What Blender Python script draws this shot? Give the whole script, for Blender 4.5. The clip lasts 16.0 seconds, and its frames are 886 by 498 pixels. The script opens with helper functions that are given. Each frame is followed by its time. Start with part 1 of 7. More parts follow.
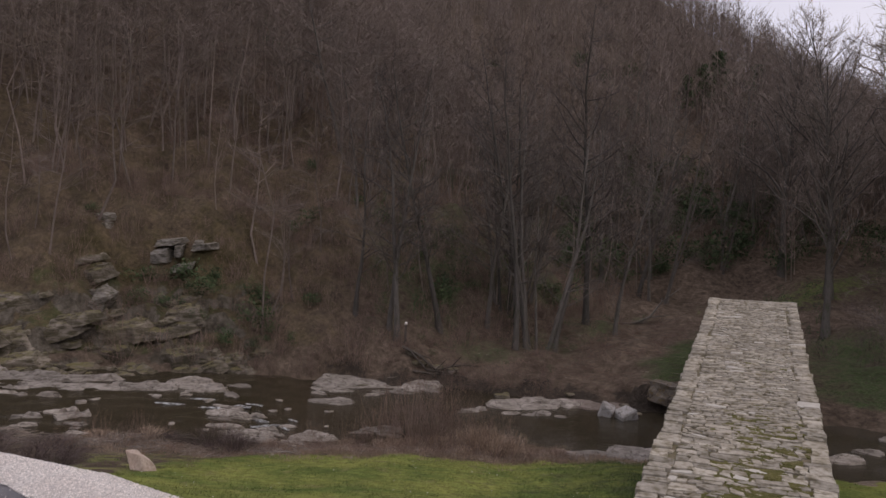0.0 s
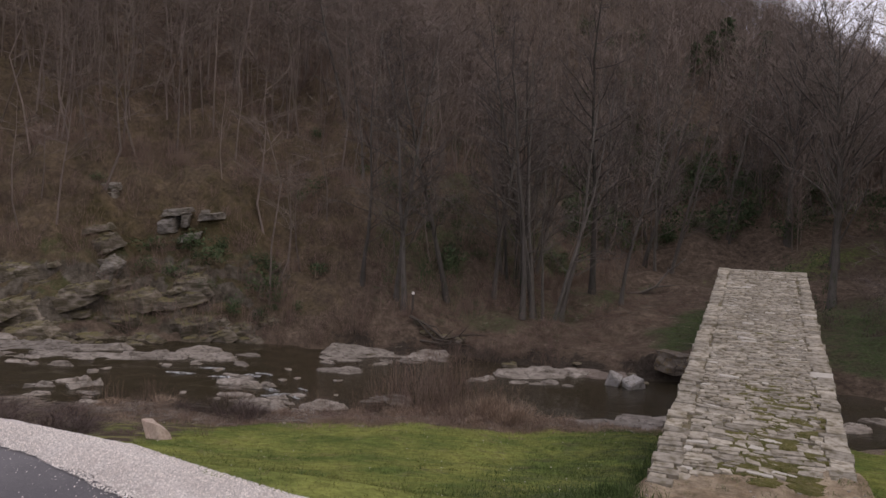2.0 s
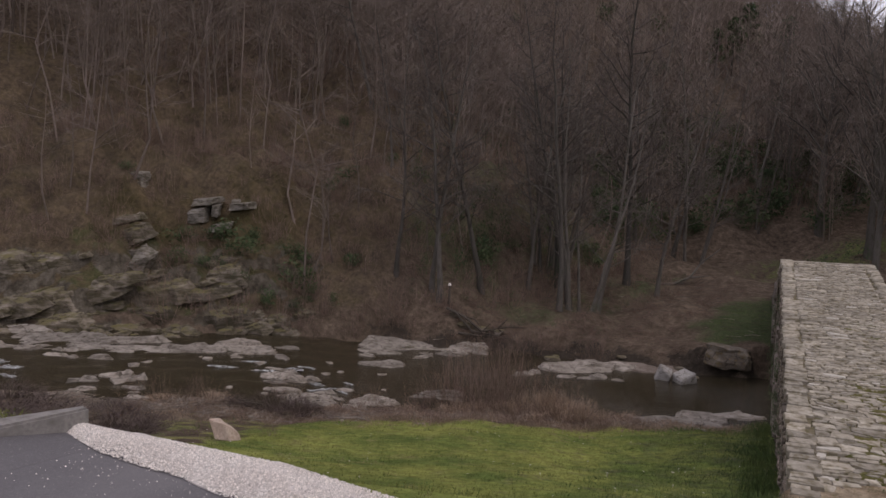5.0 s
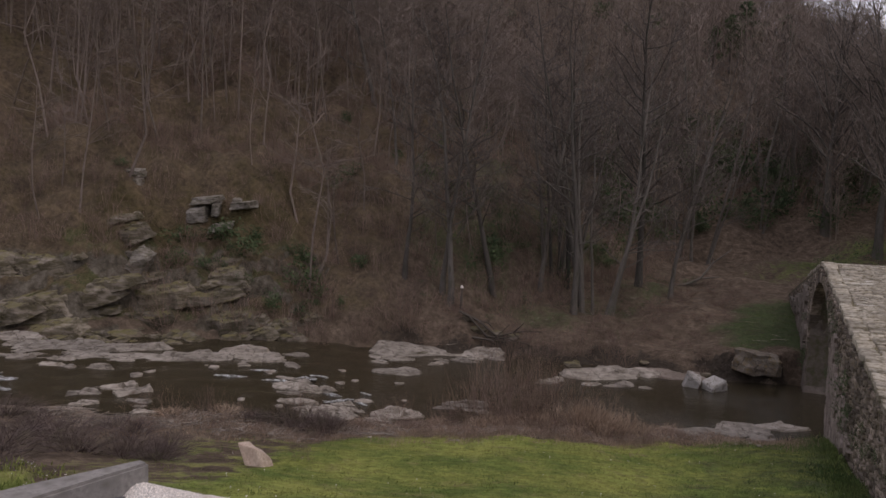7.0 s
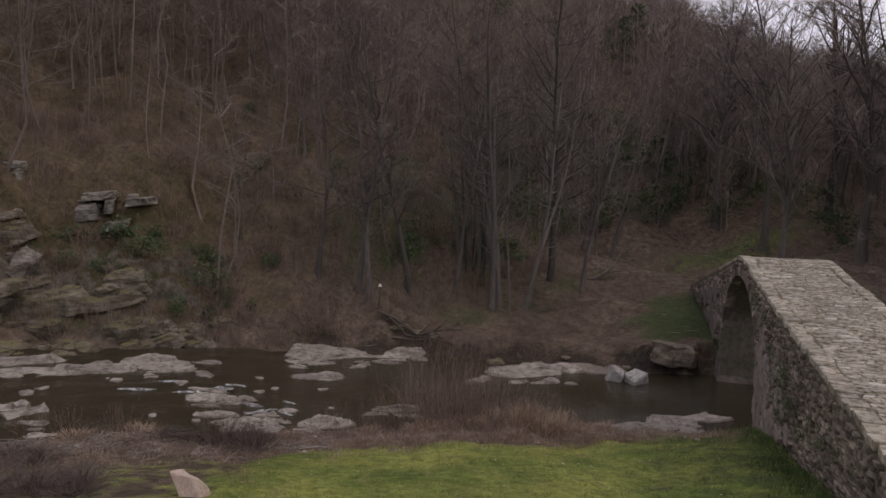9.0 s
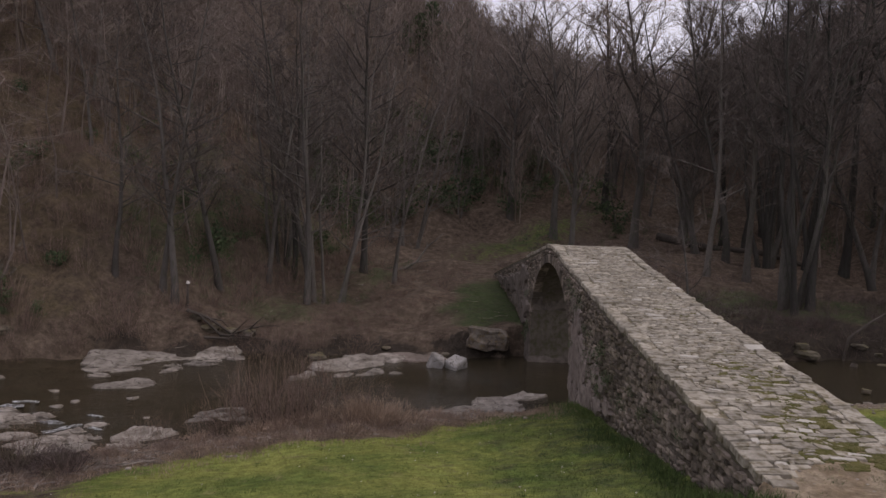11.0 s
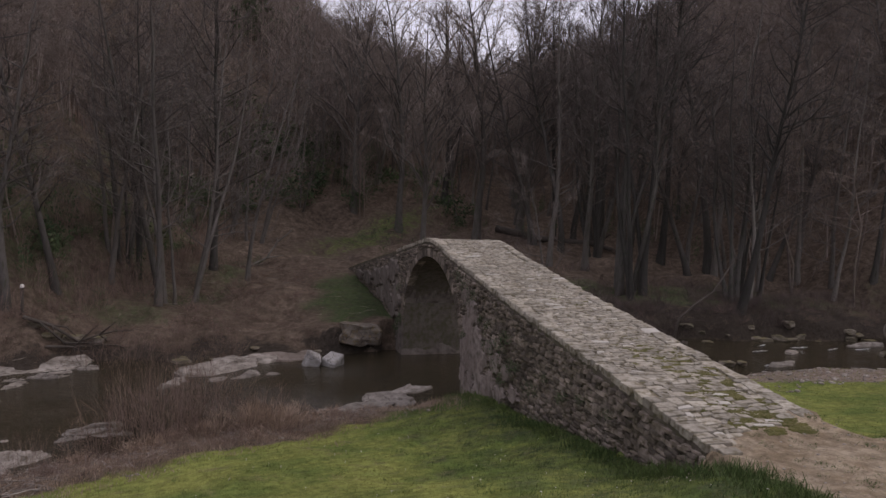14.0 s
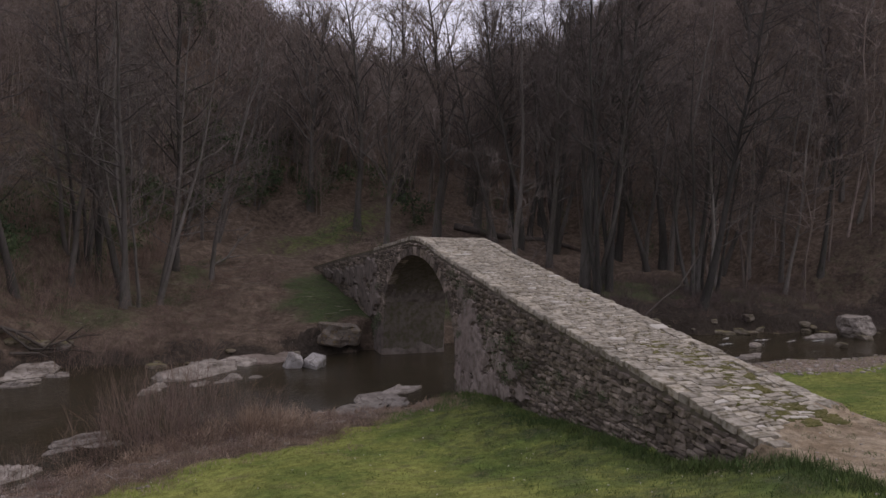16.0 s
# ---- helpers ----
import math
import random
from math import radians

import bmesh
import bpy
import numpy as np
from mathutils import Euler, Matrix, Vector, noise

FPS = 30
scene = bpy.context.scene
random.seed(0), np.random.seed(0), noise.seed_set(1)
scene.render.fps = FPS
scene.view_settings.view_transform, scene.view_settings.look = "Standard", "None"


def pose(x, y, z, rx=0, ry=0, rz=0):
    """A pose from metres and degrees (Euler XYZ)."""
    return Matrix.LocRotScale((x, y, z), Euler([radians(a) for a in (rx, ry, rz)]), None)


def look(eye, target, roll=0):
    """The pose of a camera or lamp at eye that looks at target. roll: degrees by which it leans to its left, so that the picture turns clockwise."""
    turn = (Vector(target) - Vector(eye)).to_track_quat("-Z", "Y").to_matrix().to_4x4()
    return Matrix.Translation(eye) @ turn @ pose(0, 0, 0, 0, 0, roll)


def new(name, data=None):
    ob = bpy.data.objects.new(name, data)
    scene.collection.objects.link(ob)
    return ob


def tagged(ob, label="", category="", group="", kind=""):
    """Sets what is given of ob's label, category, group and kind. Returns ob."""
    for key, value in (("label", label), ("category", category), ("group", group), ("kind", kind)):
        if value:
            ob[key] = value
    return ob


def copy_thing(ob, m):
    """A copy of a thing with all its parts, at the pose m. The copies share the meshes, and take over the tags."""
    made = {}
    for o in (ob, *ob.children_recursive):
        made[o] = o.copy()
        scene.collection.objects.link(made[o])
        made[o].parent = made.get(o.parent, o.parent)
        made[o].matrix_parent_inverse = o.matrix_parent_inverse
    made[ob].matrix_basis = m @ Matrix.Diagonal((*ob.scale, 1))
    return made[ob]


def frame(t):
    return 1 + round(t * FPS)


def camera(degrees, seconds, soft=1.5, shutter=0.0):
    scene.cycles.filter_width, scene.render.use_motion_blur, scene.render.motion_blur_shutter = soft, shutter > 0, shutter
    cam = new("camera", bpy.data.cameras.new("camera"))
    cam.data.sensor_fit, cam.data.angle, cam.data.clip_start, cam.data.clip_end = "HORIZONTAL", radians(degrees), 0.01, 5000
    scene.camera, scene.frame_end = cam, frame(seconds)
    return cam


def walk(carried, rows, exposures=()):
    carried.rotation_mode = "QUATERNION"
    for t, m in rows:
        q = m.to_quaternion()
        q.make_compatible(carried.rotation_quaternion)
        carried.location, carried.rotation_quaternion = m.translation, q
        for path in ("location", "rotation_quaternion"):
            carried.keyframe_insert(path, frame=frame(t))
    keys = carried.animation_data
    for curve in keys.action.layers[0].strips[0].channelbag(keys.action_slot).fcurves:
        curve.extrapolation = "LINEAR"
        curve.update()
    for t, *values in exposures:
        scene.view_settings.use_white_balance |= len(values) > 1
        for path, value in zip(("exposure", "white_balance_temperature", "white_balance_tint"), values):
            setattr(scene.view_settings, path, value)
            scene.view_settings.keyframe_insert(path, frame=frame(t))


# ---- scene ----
PATH = [
    (0, (4.979, -0.961, 6.97), (4.643, 1.011, 6.976), 2.2),
    (0.5, (4.948, -0.977, 6.958), (4.611, 0.994, 6.95), 2.2),
    (1, (4.906, -0.976, 6.976), (4.567, 0.995, 6.944), 2.2),
    (1.5, (4.831, -0.971, 6.983), (4.491, 0.999, 6.926), 2.2),
    (2, (4.729, -0.925, 6.982), (4.389, 1.044, 6.902), 2.2),
    (2.5, (4.63, -0.894, 6.978), (4.287, 1.074, 6.879), 2.1),
    (3, (4.458, -0.856, 6.981), (4.114, 1.112, 6.877), 2.2),
    (3.5, (4.206, -0.795, 6.968), (3.861, 1.172, 6.863), 2.2),
    (4, (3.797, -0.742, 6.966), (3.449, 1.225, 6.857), 2.2),
    (4.5, (3.352, -0.607, 6.953), (3.001, 1.359, 6.842), 2.2),
    (5, (2.863, -0.387, 6.942), (2.511, 1.579, 6.831), 2.2),
    (7.5, (0.811, 1.182, 6.917), (0.542, 3.16, 6.803), 2.2),
    (8, (0.465, 1.449, 6.904), (0.251, 3.434, 6.79), 2.1),
    (8.5, (0.141, 1.645, 6.925), (0.004, 3.637, 6.81), 2.1),
    (9, (-0.133, 1.77, 6.931), (-0.144, 3.767, 6.815), 2.1),
    (9.5, (-0.425, 1.854, 6.934), (-0.283, 3.845, 6.816), 2.1),
    (10, (-0.688, 1.916, 6.919), (-0.395, 3.891, 6.801), 2.0),
    (12.5, (-2.268, 2.47, 6.914), (-1.446, 4.289, 6.792), 2.2),
    (13, (-2.622, 2.641, 6.913), (-1.746, 4.435, 6.792), 2.1),
    (13.5, (-3.037, 2.836, 6.897), (-2.084, 4.591, 6.777), 2.2),
    (14, (-3.485, 3.041, 6.89), (-2.462, 4.756, 6.769), 2.1),
    (14.5, (-3.937, 3.294, 6.885), (-2.862, 4.975, 6.762), 2.1),
    (15, (-4.346, 3.634, 6.86), (-3.231, 5.29, 6.738), 2.1),
    (15.5, (-4.69, 3.928, 6.827), (-3.552, 5.568, 6.707), 2.1),
    (16, (-4.949, 4.234, 6.831), (-3.782, 5.854, 6.71), 2.0),
]
cam = camera(63.9, 16.0)
walk(cam, [(r[0], look(*r[1:])) for r in PATH], [(0, 0.03, 7420, 12), (2.0, 0.05, 7500, 11.5), (9.0, 0.02, 7500, 11.5), (12.5, 0.02, 7350, 13), (16.0, 0.03, 7220, 13)])

# ---- world, sun ----
world = bpy.data.worlds.new("sky")
scene.world = world
world.use_nodes = True
wn, wl = world.node_tree.nodes, world.node_tree.links
sky = wn.new("ShaderNodeTexSky")
sky.sky_type, sky.sun_disc = "NISHITA", False
sky.sun_elevation, sky.sun_rotation = radians(48), radians(70)
sky.air_density, sky.dust_density = 1.0, 3.0
skc = wn.new("ShaderNodeTexCoord")
skn = wn.new("ShaderNodeTexNoise")
skn.inputs["Scale"].default_value, skn.inputs["Detail"].default_value = 2.2, 6
wl.new(skc.outputs["Generated"], skn.inputs["Vector"])
skr = wn.new("ShaderNodeValToRGB")
skr.color_ramp.elements[0].position, skr.color_ramp.elements[0].color = 0.3, (6.1, 6.35, 8.25, 1)
skr.color_ramp.elements[1].position, skr.color_ramp.elements[1].color = 0.72, (8.4, 8.65, 10.9, 1)
wl.new(skn.outputs["Fac"], skr.inputs["Fac"])
skm = wn.new("ShaderNodeMixRGB")
skm.inputs["Fac"].default_value = 0.88
wl.new(sky.outputs["Color"], skm.inputs["Color1"])
wl.new(skr.outputs["Color"], skm.inputs["Color2"])
wl.new(skm.outputs["Color"], wn["Background"].inputs["Color"])
wn["Background"].inputs["Strength"].default_value = 0.1

sun = new("sun", bpy.data.lights.new("sun", "SUN"))
sun.data.energy, sun.data.angle, sun.data.color = 0.5, radians(40), (1.0, 0.95, 0.9)
sun.matrix_world = look((30, 10, 45), (0, 22, 0))


# ---- materials ----
def node_mat(name):
    m = bpy.data.materials.new(name)
    m.use_nodes = True
    n, l = m.node_tree.nodes, m.node_tree.links
    return m, n, l, n["Principled BSDF"]


def noise_tex(n, l, vec, scale, detail=6, rough=0.6):
    t = n.new("ShaderNodeTexNoise")
    t.inputs["Scale"].default_value, t.inputs["Detail"].default_value, t.inputs["Roughness"].default_value = scale, detail, rough
    l.new(vec, t.inputs["Vector"])
    return t.outputs["Fac"]


def ramp(n, l, fac, a, b, lo=0.35, hi=0.65):
    r = n.new("ShaderNodeValToRGB")
    r.color_ramp.elements[0].position, r.color_ramp.elements[0].color = lo, (*a, 1)
    r.color_ramp.elements[1].position, r.color_ramp.elements[1].color = hi, (*b, 1)
    l.new(fac, r.inputs["Fac"])
    return r.outputs["Color"]


def mix(n, l, fac, a, b, kind="MIX"):
    x = n.new("ShaderNodeMixRGB")
    x.blend_type = kind
    for k, v in (("Fac", fac), ("Color1", a), ("Color2", b)):
        if hasattr(v, "is_linked"):
            l.new(v, x.inputs[k])
        else:
            x.inputs[k].default_value = v if k == "Fac" else (*v, 1)
    return x.outputs["Color"]


def bump(n, l, bsdf, fac, strength, dist):
    b = n.new("ShaderNodeBump")
    b.inputs["Strength"].default_value, b.inputs["Distance"].default_value = strength, dist
    l.new(fac, b.inputs["Height"])
    l.new(b.outputs["Normal"], bsdf.inputs["Normal"])


def surface(name, a, b, spot, big=0.6, fine=9.0, rough=0.9, relief=0.02, spot_at=0.62, each=0.25, island=False, stretch=(1, 1, 1), cracks=0.0, whites=False, mossy=False):
    """Two tones over a coarse scale, spots over a fine one, a share of variation from piece to piece."""
    m, n, l, p = node_mat(name)
    g = n.new("ShaderNodeNewGeometry")
    mp = n.new("ShaderNodeMapping")
    mp.inputs["Scale"].default_value = stretch
    l.new(g.outputs["Position"], mp.inputs["Vector"])
    v = mp.outputs["Vector"]
    c = ramp(n, l, noise_tex(n, l, v, big), a, b)
    f = noise_tex(n, l, v, fine, 8, 0.7)
    c = mix(n, l, ramp(n, l, f, (0, 0, 0), (1, 1, 1), spot_at - 0.1, spot_at + 0.06), c, spot)
    f2 = noise_tex(n, l, v, fine * 4, 4, 0.6)
    c = mix(n, l, 0.55, c, ramp(n, l, f2, (0.35, 0.35, 0.35), (1, 1, 1), 0.3, 0.7), "MULTIPLY")
    if cracks:
        vo = n.new("ShaderNodeTexVoronoi")
        vo.feature, vo.inputs["Scale"].default_value = "DISTANCE_TO_EDGE", cracks
        wv = n.new("ShaderNodeVectorMath")
        wv.operation = "MULTIPLY_ADD"
        nz = n.new("ShaderNodeTexNoise")
        nz.inputs["Scale"].default_value = 2.0
        l.new(v, nz.inputs["Vector"])
        l.new(nz.outputs["Color"], wv.inputs[0])
        wv.inputs[1].default_value = (0.7, 0.7, 0.5)
        l.new(v, wv.inputs[2])
        l.new(wv.outputs[0], vo.inputs["Vector"])
        c = mix(n, l, 1.0, c, ramp(n, l, vo.outputs["Distance"], (0.42, 0.4, 0.38), (1, 1, 1), 0.004, 0.022), "MULTIPLY")
    if each:
        if island:
            r = g.outputs["Random Per Island"]
        else:
            o = n.new("ShaderNodeObjectInfo")
            r = o.outputs["Random"]
        c = mix(n, l, 1.0, c, ramp(n, l, r, (1 - each,) * 3, (1 + each, 1 + each * 0.97, 1 + each * 0.92), 0, 1), "MULTIPLY")
        if whites:
            c = mix(n, l, ramp(n, l, r, (0, 0, 0), (1, 1, 1), 0.958, 0.962), c, mix(n, l, f, (0.37, 0.34, 0.295), (0.6, 0.56, 0.5)))
    if mossy:
        sep = n.new("ShaderNodeSeparateXYZ")
        l.new(g.outputs["Normal"], sep.inputs["Vector"])
        up = n.new("ShaderNodeMath")
        up.operation = "MULTIPLY"
        l.new(ramp(n, l, sep.outputs["Z"], (0, 0, 0), (1, 1, 1), 0.7, 0.95), up.inputs[0])
        l.new(ramp(n, l, noise_tex(n, l, v, 1.1, 5, 0.65), (0, 0, 0), (1, 1, 1), 0.4, 0.58), up.inputs[1])
        c = mix(n, l, up.outputs[0], c, mix(n, l, f, (0.085, 0.085, 0.025), (0.20, 0.16, 0.085)))
    l.new(c, p.inputs["Base Color"])
    p.inputs["Roughness"].default_value = rough
    p.inputs["Specular IOR Level"].default_value = 0.25
    if relief:
        bump(n, l, p, f, 0.8, relief)
    return m


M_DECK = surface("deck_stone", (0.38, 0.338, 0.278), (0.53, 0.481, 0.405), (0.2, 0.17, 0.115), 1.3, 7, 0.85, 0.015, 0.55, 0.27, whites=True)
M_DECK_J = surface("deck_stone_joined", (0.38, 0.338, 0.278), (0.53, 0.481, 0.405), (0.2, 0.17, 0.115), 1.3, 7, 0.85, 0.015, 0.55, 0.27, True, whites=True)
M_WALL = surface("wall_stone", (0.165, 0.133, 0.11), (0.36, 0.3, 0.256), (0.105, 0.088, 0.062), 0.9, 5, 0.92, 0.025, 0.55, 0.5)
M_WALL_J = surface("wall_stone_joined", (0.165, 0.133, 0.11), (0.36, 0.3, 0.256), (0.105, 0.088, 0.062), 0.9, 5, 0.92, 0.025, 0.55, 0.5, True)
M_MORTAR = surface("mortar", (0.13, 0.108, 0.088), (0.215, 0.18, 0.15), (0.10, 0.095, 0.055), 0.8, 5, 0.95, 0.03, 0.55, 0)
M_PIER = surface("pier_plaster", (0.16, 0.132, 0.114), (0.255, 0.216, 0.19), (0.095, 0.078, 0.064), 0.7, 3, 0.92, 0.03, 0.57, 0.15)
M_PLASTER = surface("plaster", (0.245, 0.197, 0.174), (0.385, 0.322, 0.29), (0.15, 0.124, 0.103), 1.1, 4, 0.92, 0.03, 0.56, 0.1)
M_JOINT = surface("deck_joint_earth", (0.185, 0.152, 0.102), (0.27, 0.222, 0.155), (0.12, 0.115, 0.045), 1.6, 9, 0.95, 0.03, 0.57, 0)
M_ROCK = surface("river_rock", (0.27, 0.235, 0.203), (0.45, 0.402, 0.357), (0.165, 0.14, 0.116), 0.9, 3.0, 0.85, 0.05, 0.57, 0.25, False, (1, 1, 2.5), 0.9)
M_LEDGE = surface("ledge_rock", (0.2, 0.165, 0.132), (0.36, 0.312, 0.262), (0.105, 0.09, 0.058), 0.5, 1.6, 0.9, 0.06, 0.5, 0.25, False, (1, 1, 3), 1.1, mossy=True)
M_OUTCROP = surface("outcrop_rock", (0.19, 0.168, 0.145), (0.34, 0.308, 0.275), (0.11, 0.1, 0.07), 0.9, 3.0, 0.9, 0.05, 0.56, 0.25, False, (1, 1, 3), 1.2)
M_PALEROCK = surface("pale_rock", (0.40, 0.375, 0.35), (0.55, 0.52, 0.49), (0.27, 0.24, 0.21), 1.2, 4.0, 0.85, 0.03, 0.6, 0.1, cracks=1.4)
M_LICHEN = surface("lichened_rock", (0.125, 0.1, 0.08), (0.29, 0.25, 0.21), (0.2, 0.14, 0.06), 2.2, 5, 0.92, 0.05, 0.6, 0.1, cracks=1.6)
M_BROWNROCK = surface("brown_rock", (0.21, 0.168, 0.142), (0.3, 0.245, 0.21), (0.15, 0.118, 0.095), 0.8, 3.0, 0.8, 0.03, 0.58, 0.1)
M_REDROCK = surface("red_rock", (0.5, 0.365, 0.295), (0.6, 0.485, 0.405), (0.38, 0.28, 0.22), 1.5, 6, 0.85, 0.02, 0.62, 0.05)
# darkest bark: backlight and shade on the right-hand stems put into its colour
M_BARK_BACKLIT = surface("bark", (0.056, 0.05, 0.045), (0.11, 0.099, 0.089), (0.042, 0.048, 0.03), 0.8, 8, 0.95, 0.02, 0.6, 0.35, False, (1, 1, 0.25))
M_BARK_PALE = surface("pale_bark", (0.128, 0.111, 0.099), (0.21, 0.187, 0.168), (0.092, 0.092, 0.065), 0.8, 8, 0.95, 0.02, 0.6, 0.35, False, (1, 1, 0.25))
M_BARK_MID = surface("grey_bark", (0.085, 0.075, 0.067), (0.145, 0.13, 0.117), (0.062, 0.066, 0.043), 0.8, 8, 0.95, 0.02, 0.6, 0.35, False, (1, 1, 0.25))
M_TWIG = surface("twig", (0.2, 0.163, 0.142), (0.28, 0.23, 0.202), (0.172, 0.145, 0.122), 0.35, 2, 0.95, 0, 0.6, 0.25)
M_TWIG_MID = surface("brown_twig", (0.15, 0.124, 0.109), (0.215, 0.18, 0.158), (0.13, 0.112, 0.095), 0.35, 2, 0.95, 0, 0.6, 0.25)
M_TWIG_DARK = surface("alder_twig", (0.115, 0.094, 0.084), (0.165, 0.138, 0.124), (0.10, 0.085, 0.075), 0.35, 2, 0.95, 0, 0.6, 0.25)
M_TWIG_J = surface("twig_joined", (0.206, 0.163, 0.141), (0.305, 0.242, 0.212), (0.206, 0.175, 0.13), 0.12, 1, 0.95, 0, 0.6, 0.25, True)
M_SHRUB = surface("shrub_twig", (0.205, 0.142, 0.118), (0.305, 0.213, 0.18), (0.24, 0.2, 0.135), 0.5, 2, 0.95, 0, 0.6, 0.3, True)
M_BRAMBLE = surface("bramble_twig", (0.105, 0.078, 0.075), (0.16, 0.12, 0.11), (0.13, 0.115, 0.075), 0.7, 2, 0.95, 0, 0.6, 0.3, True)
M_DRY = surface("dry_reed", (0.4, 0.285, 0.21), (0.53, 0.41, 0.32), (0.28, 0.19, 0.14), 0.8, 3, 0.95, 0, 0.6, 0.3, True)
M_EVER = surface("evergreen_leaf", (0.05, 0.082, 0.038), (0.10, 0.138, 0.062), (0.14, 0.16, 0.085), 0.3, 2, 0.8, 0, 0.66, 0.35, True)
M_MOSS = surface("moss", (0.085, 0.085, 0.024), (0.15, 0.135, 0.042), (0.20, 0.165, 0.085), 2.0, 14, 0.95, 0.03, 0.6, 0.1)
M_GRASSB = surface("grass_blade", (0.13, 0.185, 0.05), (0.30, 0.305, 0.10), (0.35, 0.305, 0.165), 0.55, 1.7, 0.8, 0, 0.62, 0.3, True)
M_IVY = surface("weed_leaf", (0.068, 0.116, 0.036), (0.12, 0.162, 0.052), (0.17, 0.178, 0.085), 0.5, 3, 0.7, 0, 0.66, 0.4, True)
M_ASPHALT = surface("asphalt", (0.15, 0.142, 0.152), (0.2, 0.19, 0.2), (0.26, 0.25, 0.24), 0.6, 26, 0.9, 0.006, 0.66, 0)
M_GRAVEL = surface("crushed_gravel", (0.78, 0.71, 0.67), (0.87, 0.805, 0.765), (0.6, 0.53, 0.49), 1.2, 22, 0.9, 0.02, 0.6, 0)
M_CHIP = surface("gravel_chip", (0.86, 0.79, 0.745), (0.94, 0.885, 0.845), (0.72, 0.645, 0.6), 3, 30, 0.9, 0, 0.6, 0.3, True)
M_CONCRETE = surface("concrete", (0.24, 0.225, 0.215), (0.32, 0.30, 0.285), (0.18, 0.165, 0.15), 1.0, 6, 0.9, 0.008, 0.6, 0.1)
M_STICK = surface("bleached_stick", (0.25, 0.21, 0.18), (0.42, 0.37, 0.33), (0.18, 0.15, 0.12), 1.0, 6, 0.9, 0, 0.6, 0.35, True)
M_LOG = surface("dead_wood", (0.07, 0.058, 0.048), (0.13, 0.11, 0.095), (0.09, 0.075, 0.06), 1.0, 8, 0.95, 0.02, 0.6, 0.2)


def ground_material():
    m, n, l, p = node_mat("ground_cover")
    g = n.new("ShaderNodeNewGeometry")
    v = g.outputs["Position"]
    big, mid, fine = noise_tex(n, l, v, 0.25), noise_tex(n, l, v, 1.7, 8, 0.65), noise_tex(n, l, v, 14, 6, 0.7)
    litter = mix(n, l, ramp(n, l, mid, (0, 0, 0), (1, 1, 1), 0.4, 0.62), (0.104, 0.078, 0.06), (0.196, 0.15, 0.116))
    patch = noise_tex(n, l, v, 0.55, 6, 0.6)
    grass = mix(n, l, ramp(n, l, patch, (0, 0, 0), (1, 1, 1), 0.36, 0.62), (0.135, 0.186, 0.05), (0.29, 0.312, 0.088))
    grass = mix(n, l, ramp(n, l, mid, (0, 0, 0), (0.65, 0.65, 0.65), 0.55, 0.75), grass, (0.27, 0.225, 0.12))
    # dark green cover: deep grass, and in places shade put into the colour
    lush_shade = mix(n, l, mid, (0.037, 0.064, 0.028), (0.085, 0.115, 0.046))
    lush_shade = mix(n, l, ramp(n, l, fine, (0, 0, 0), (0.6, 0.6, 0.6), 0.5, 0.66), lush_shade, litter)
    dry = mix(n, l, ramp(n, l, patch, (0, 0, 0), (1, 1, 1), 0.4, 0.6), (0.086, 0.071, 0.036), (0.17, 0.128, 0.081))
    stone = mix(n, l, ramp(n, l, mid, (0, 0, 0), (1, 1, 1), 0.4, 0.6), (0.085, 0.072, 0.056), (0.165, 0.145, 0.12))
    sand = mix(n, l, ramp(n, l, mid, (0, 0, 0), (1, 1, 1), 0.38, 0.62), (0.29, 0.22, 0.15), (0.47, 0.385, 0.285))
    sand = mix(n, l, ramp(n, l, fine, (0, 0, 0), (0.7, 0.7, 0.7), 0.56, 0.66), sand, (0.17, 0.15, 0.07))
    shingle = mix(n, l, ramp(n, l, fine, (0, 0, 0), (1, 1, 1), 0.42, 0.6), (0.2, 0.152, 0.122), (0.36, 0.295, 0.245))

    def layer(name, lo=0.4, hi=0.62):
        a = n.new("ShaderNodeAttribute")
        a.attribute_name = name
        s = n.new("ShaderNodeMath")
        s.operation = "ADD"
        l.new(a.outputs["Fac"], s.inputs[0])
        w = n.new("ShaderNodeMath")
        w.operation, w.inputs[1].default_value = "MULTIPLY_ADD", 1.3
        l.new(mid, w.inputs[0])
        w.inputs[2].default_value = -0.65
        l.new(w.outputs[0], s.inputs[1])
        return ramp(n, l, s.outputs[0], (0, 0, 0), (1, 1, 1), lo, hi)

    c = mix(n, l, layer("grass"), litter, grass)
    c = mix(n, l, layer("dry", 0.3, 0.75), c, dry)
    c = mix(n, l, layer("lush_shade", 0.3, 0.72), c, lush_shade)
    c = mix(n, l, layer("bare_rock"), c, stone)
    # near-black soil: wet earth, with the tree canopy's shade put into its colour
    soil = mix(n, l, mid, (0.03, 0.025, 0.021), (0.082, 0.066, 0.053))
    c = mix(n, l, layer("damp_shade_soil"), c, soil)
    c = mix(n, l, layer("sand"), c, sand)
    c = mix(n, l, layer("shingle"), c, shingle)
    c = mix(n, l, 0.5, c, ramp(n, l, fine, (0.4, 0.4, 0.4), (1, 1, 1), 0.3, 0.7), "MULTIPLY")
    clod = noise_tex(n, l, v, 4.2, 5, 0.7)
    c = mix(n, l, 0.75, c, ramp(n, l, clod, (0.6, 0.58, 0.55), (1.35, 1.33, 1.3), 0.36, 0.62), "MULTIPLY")
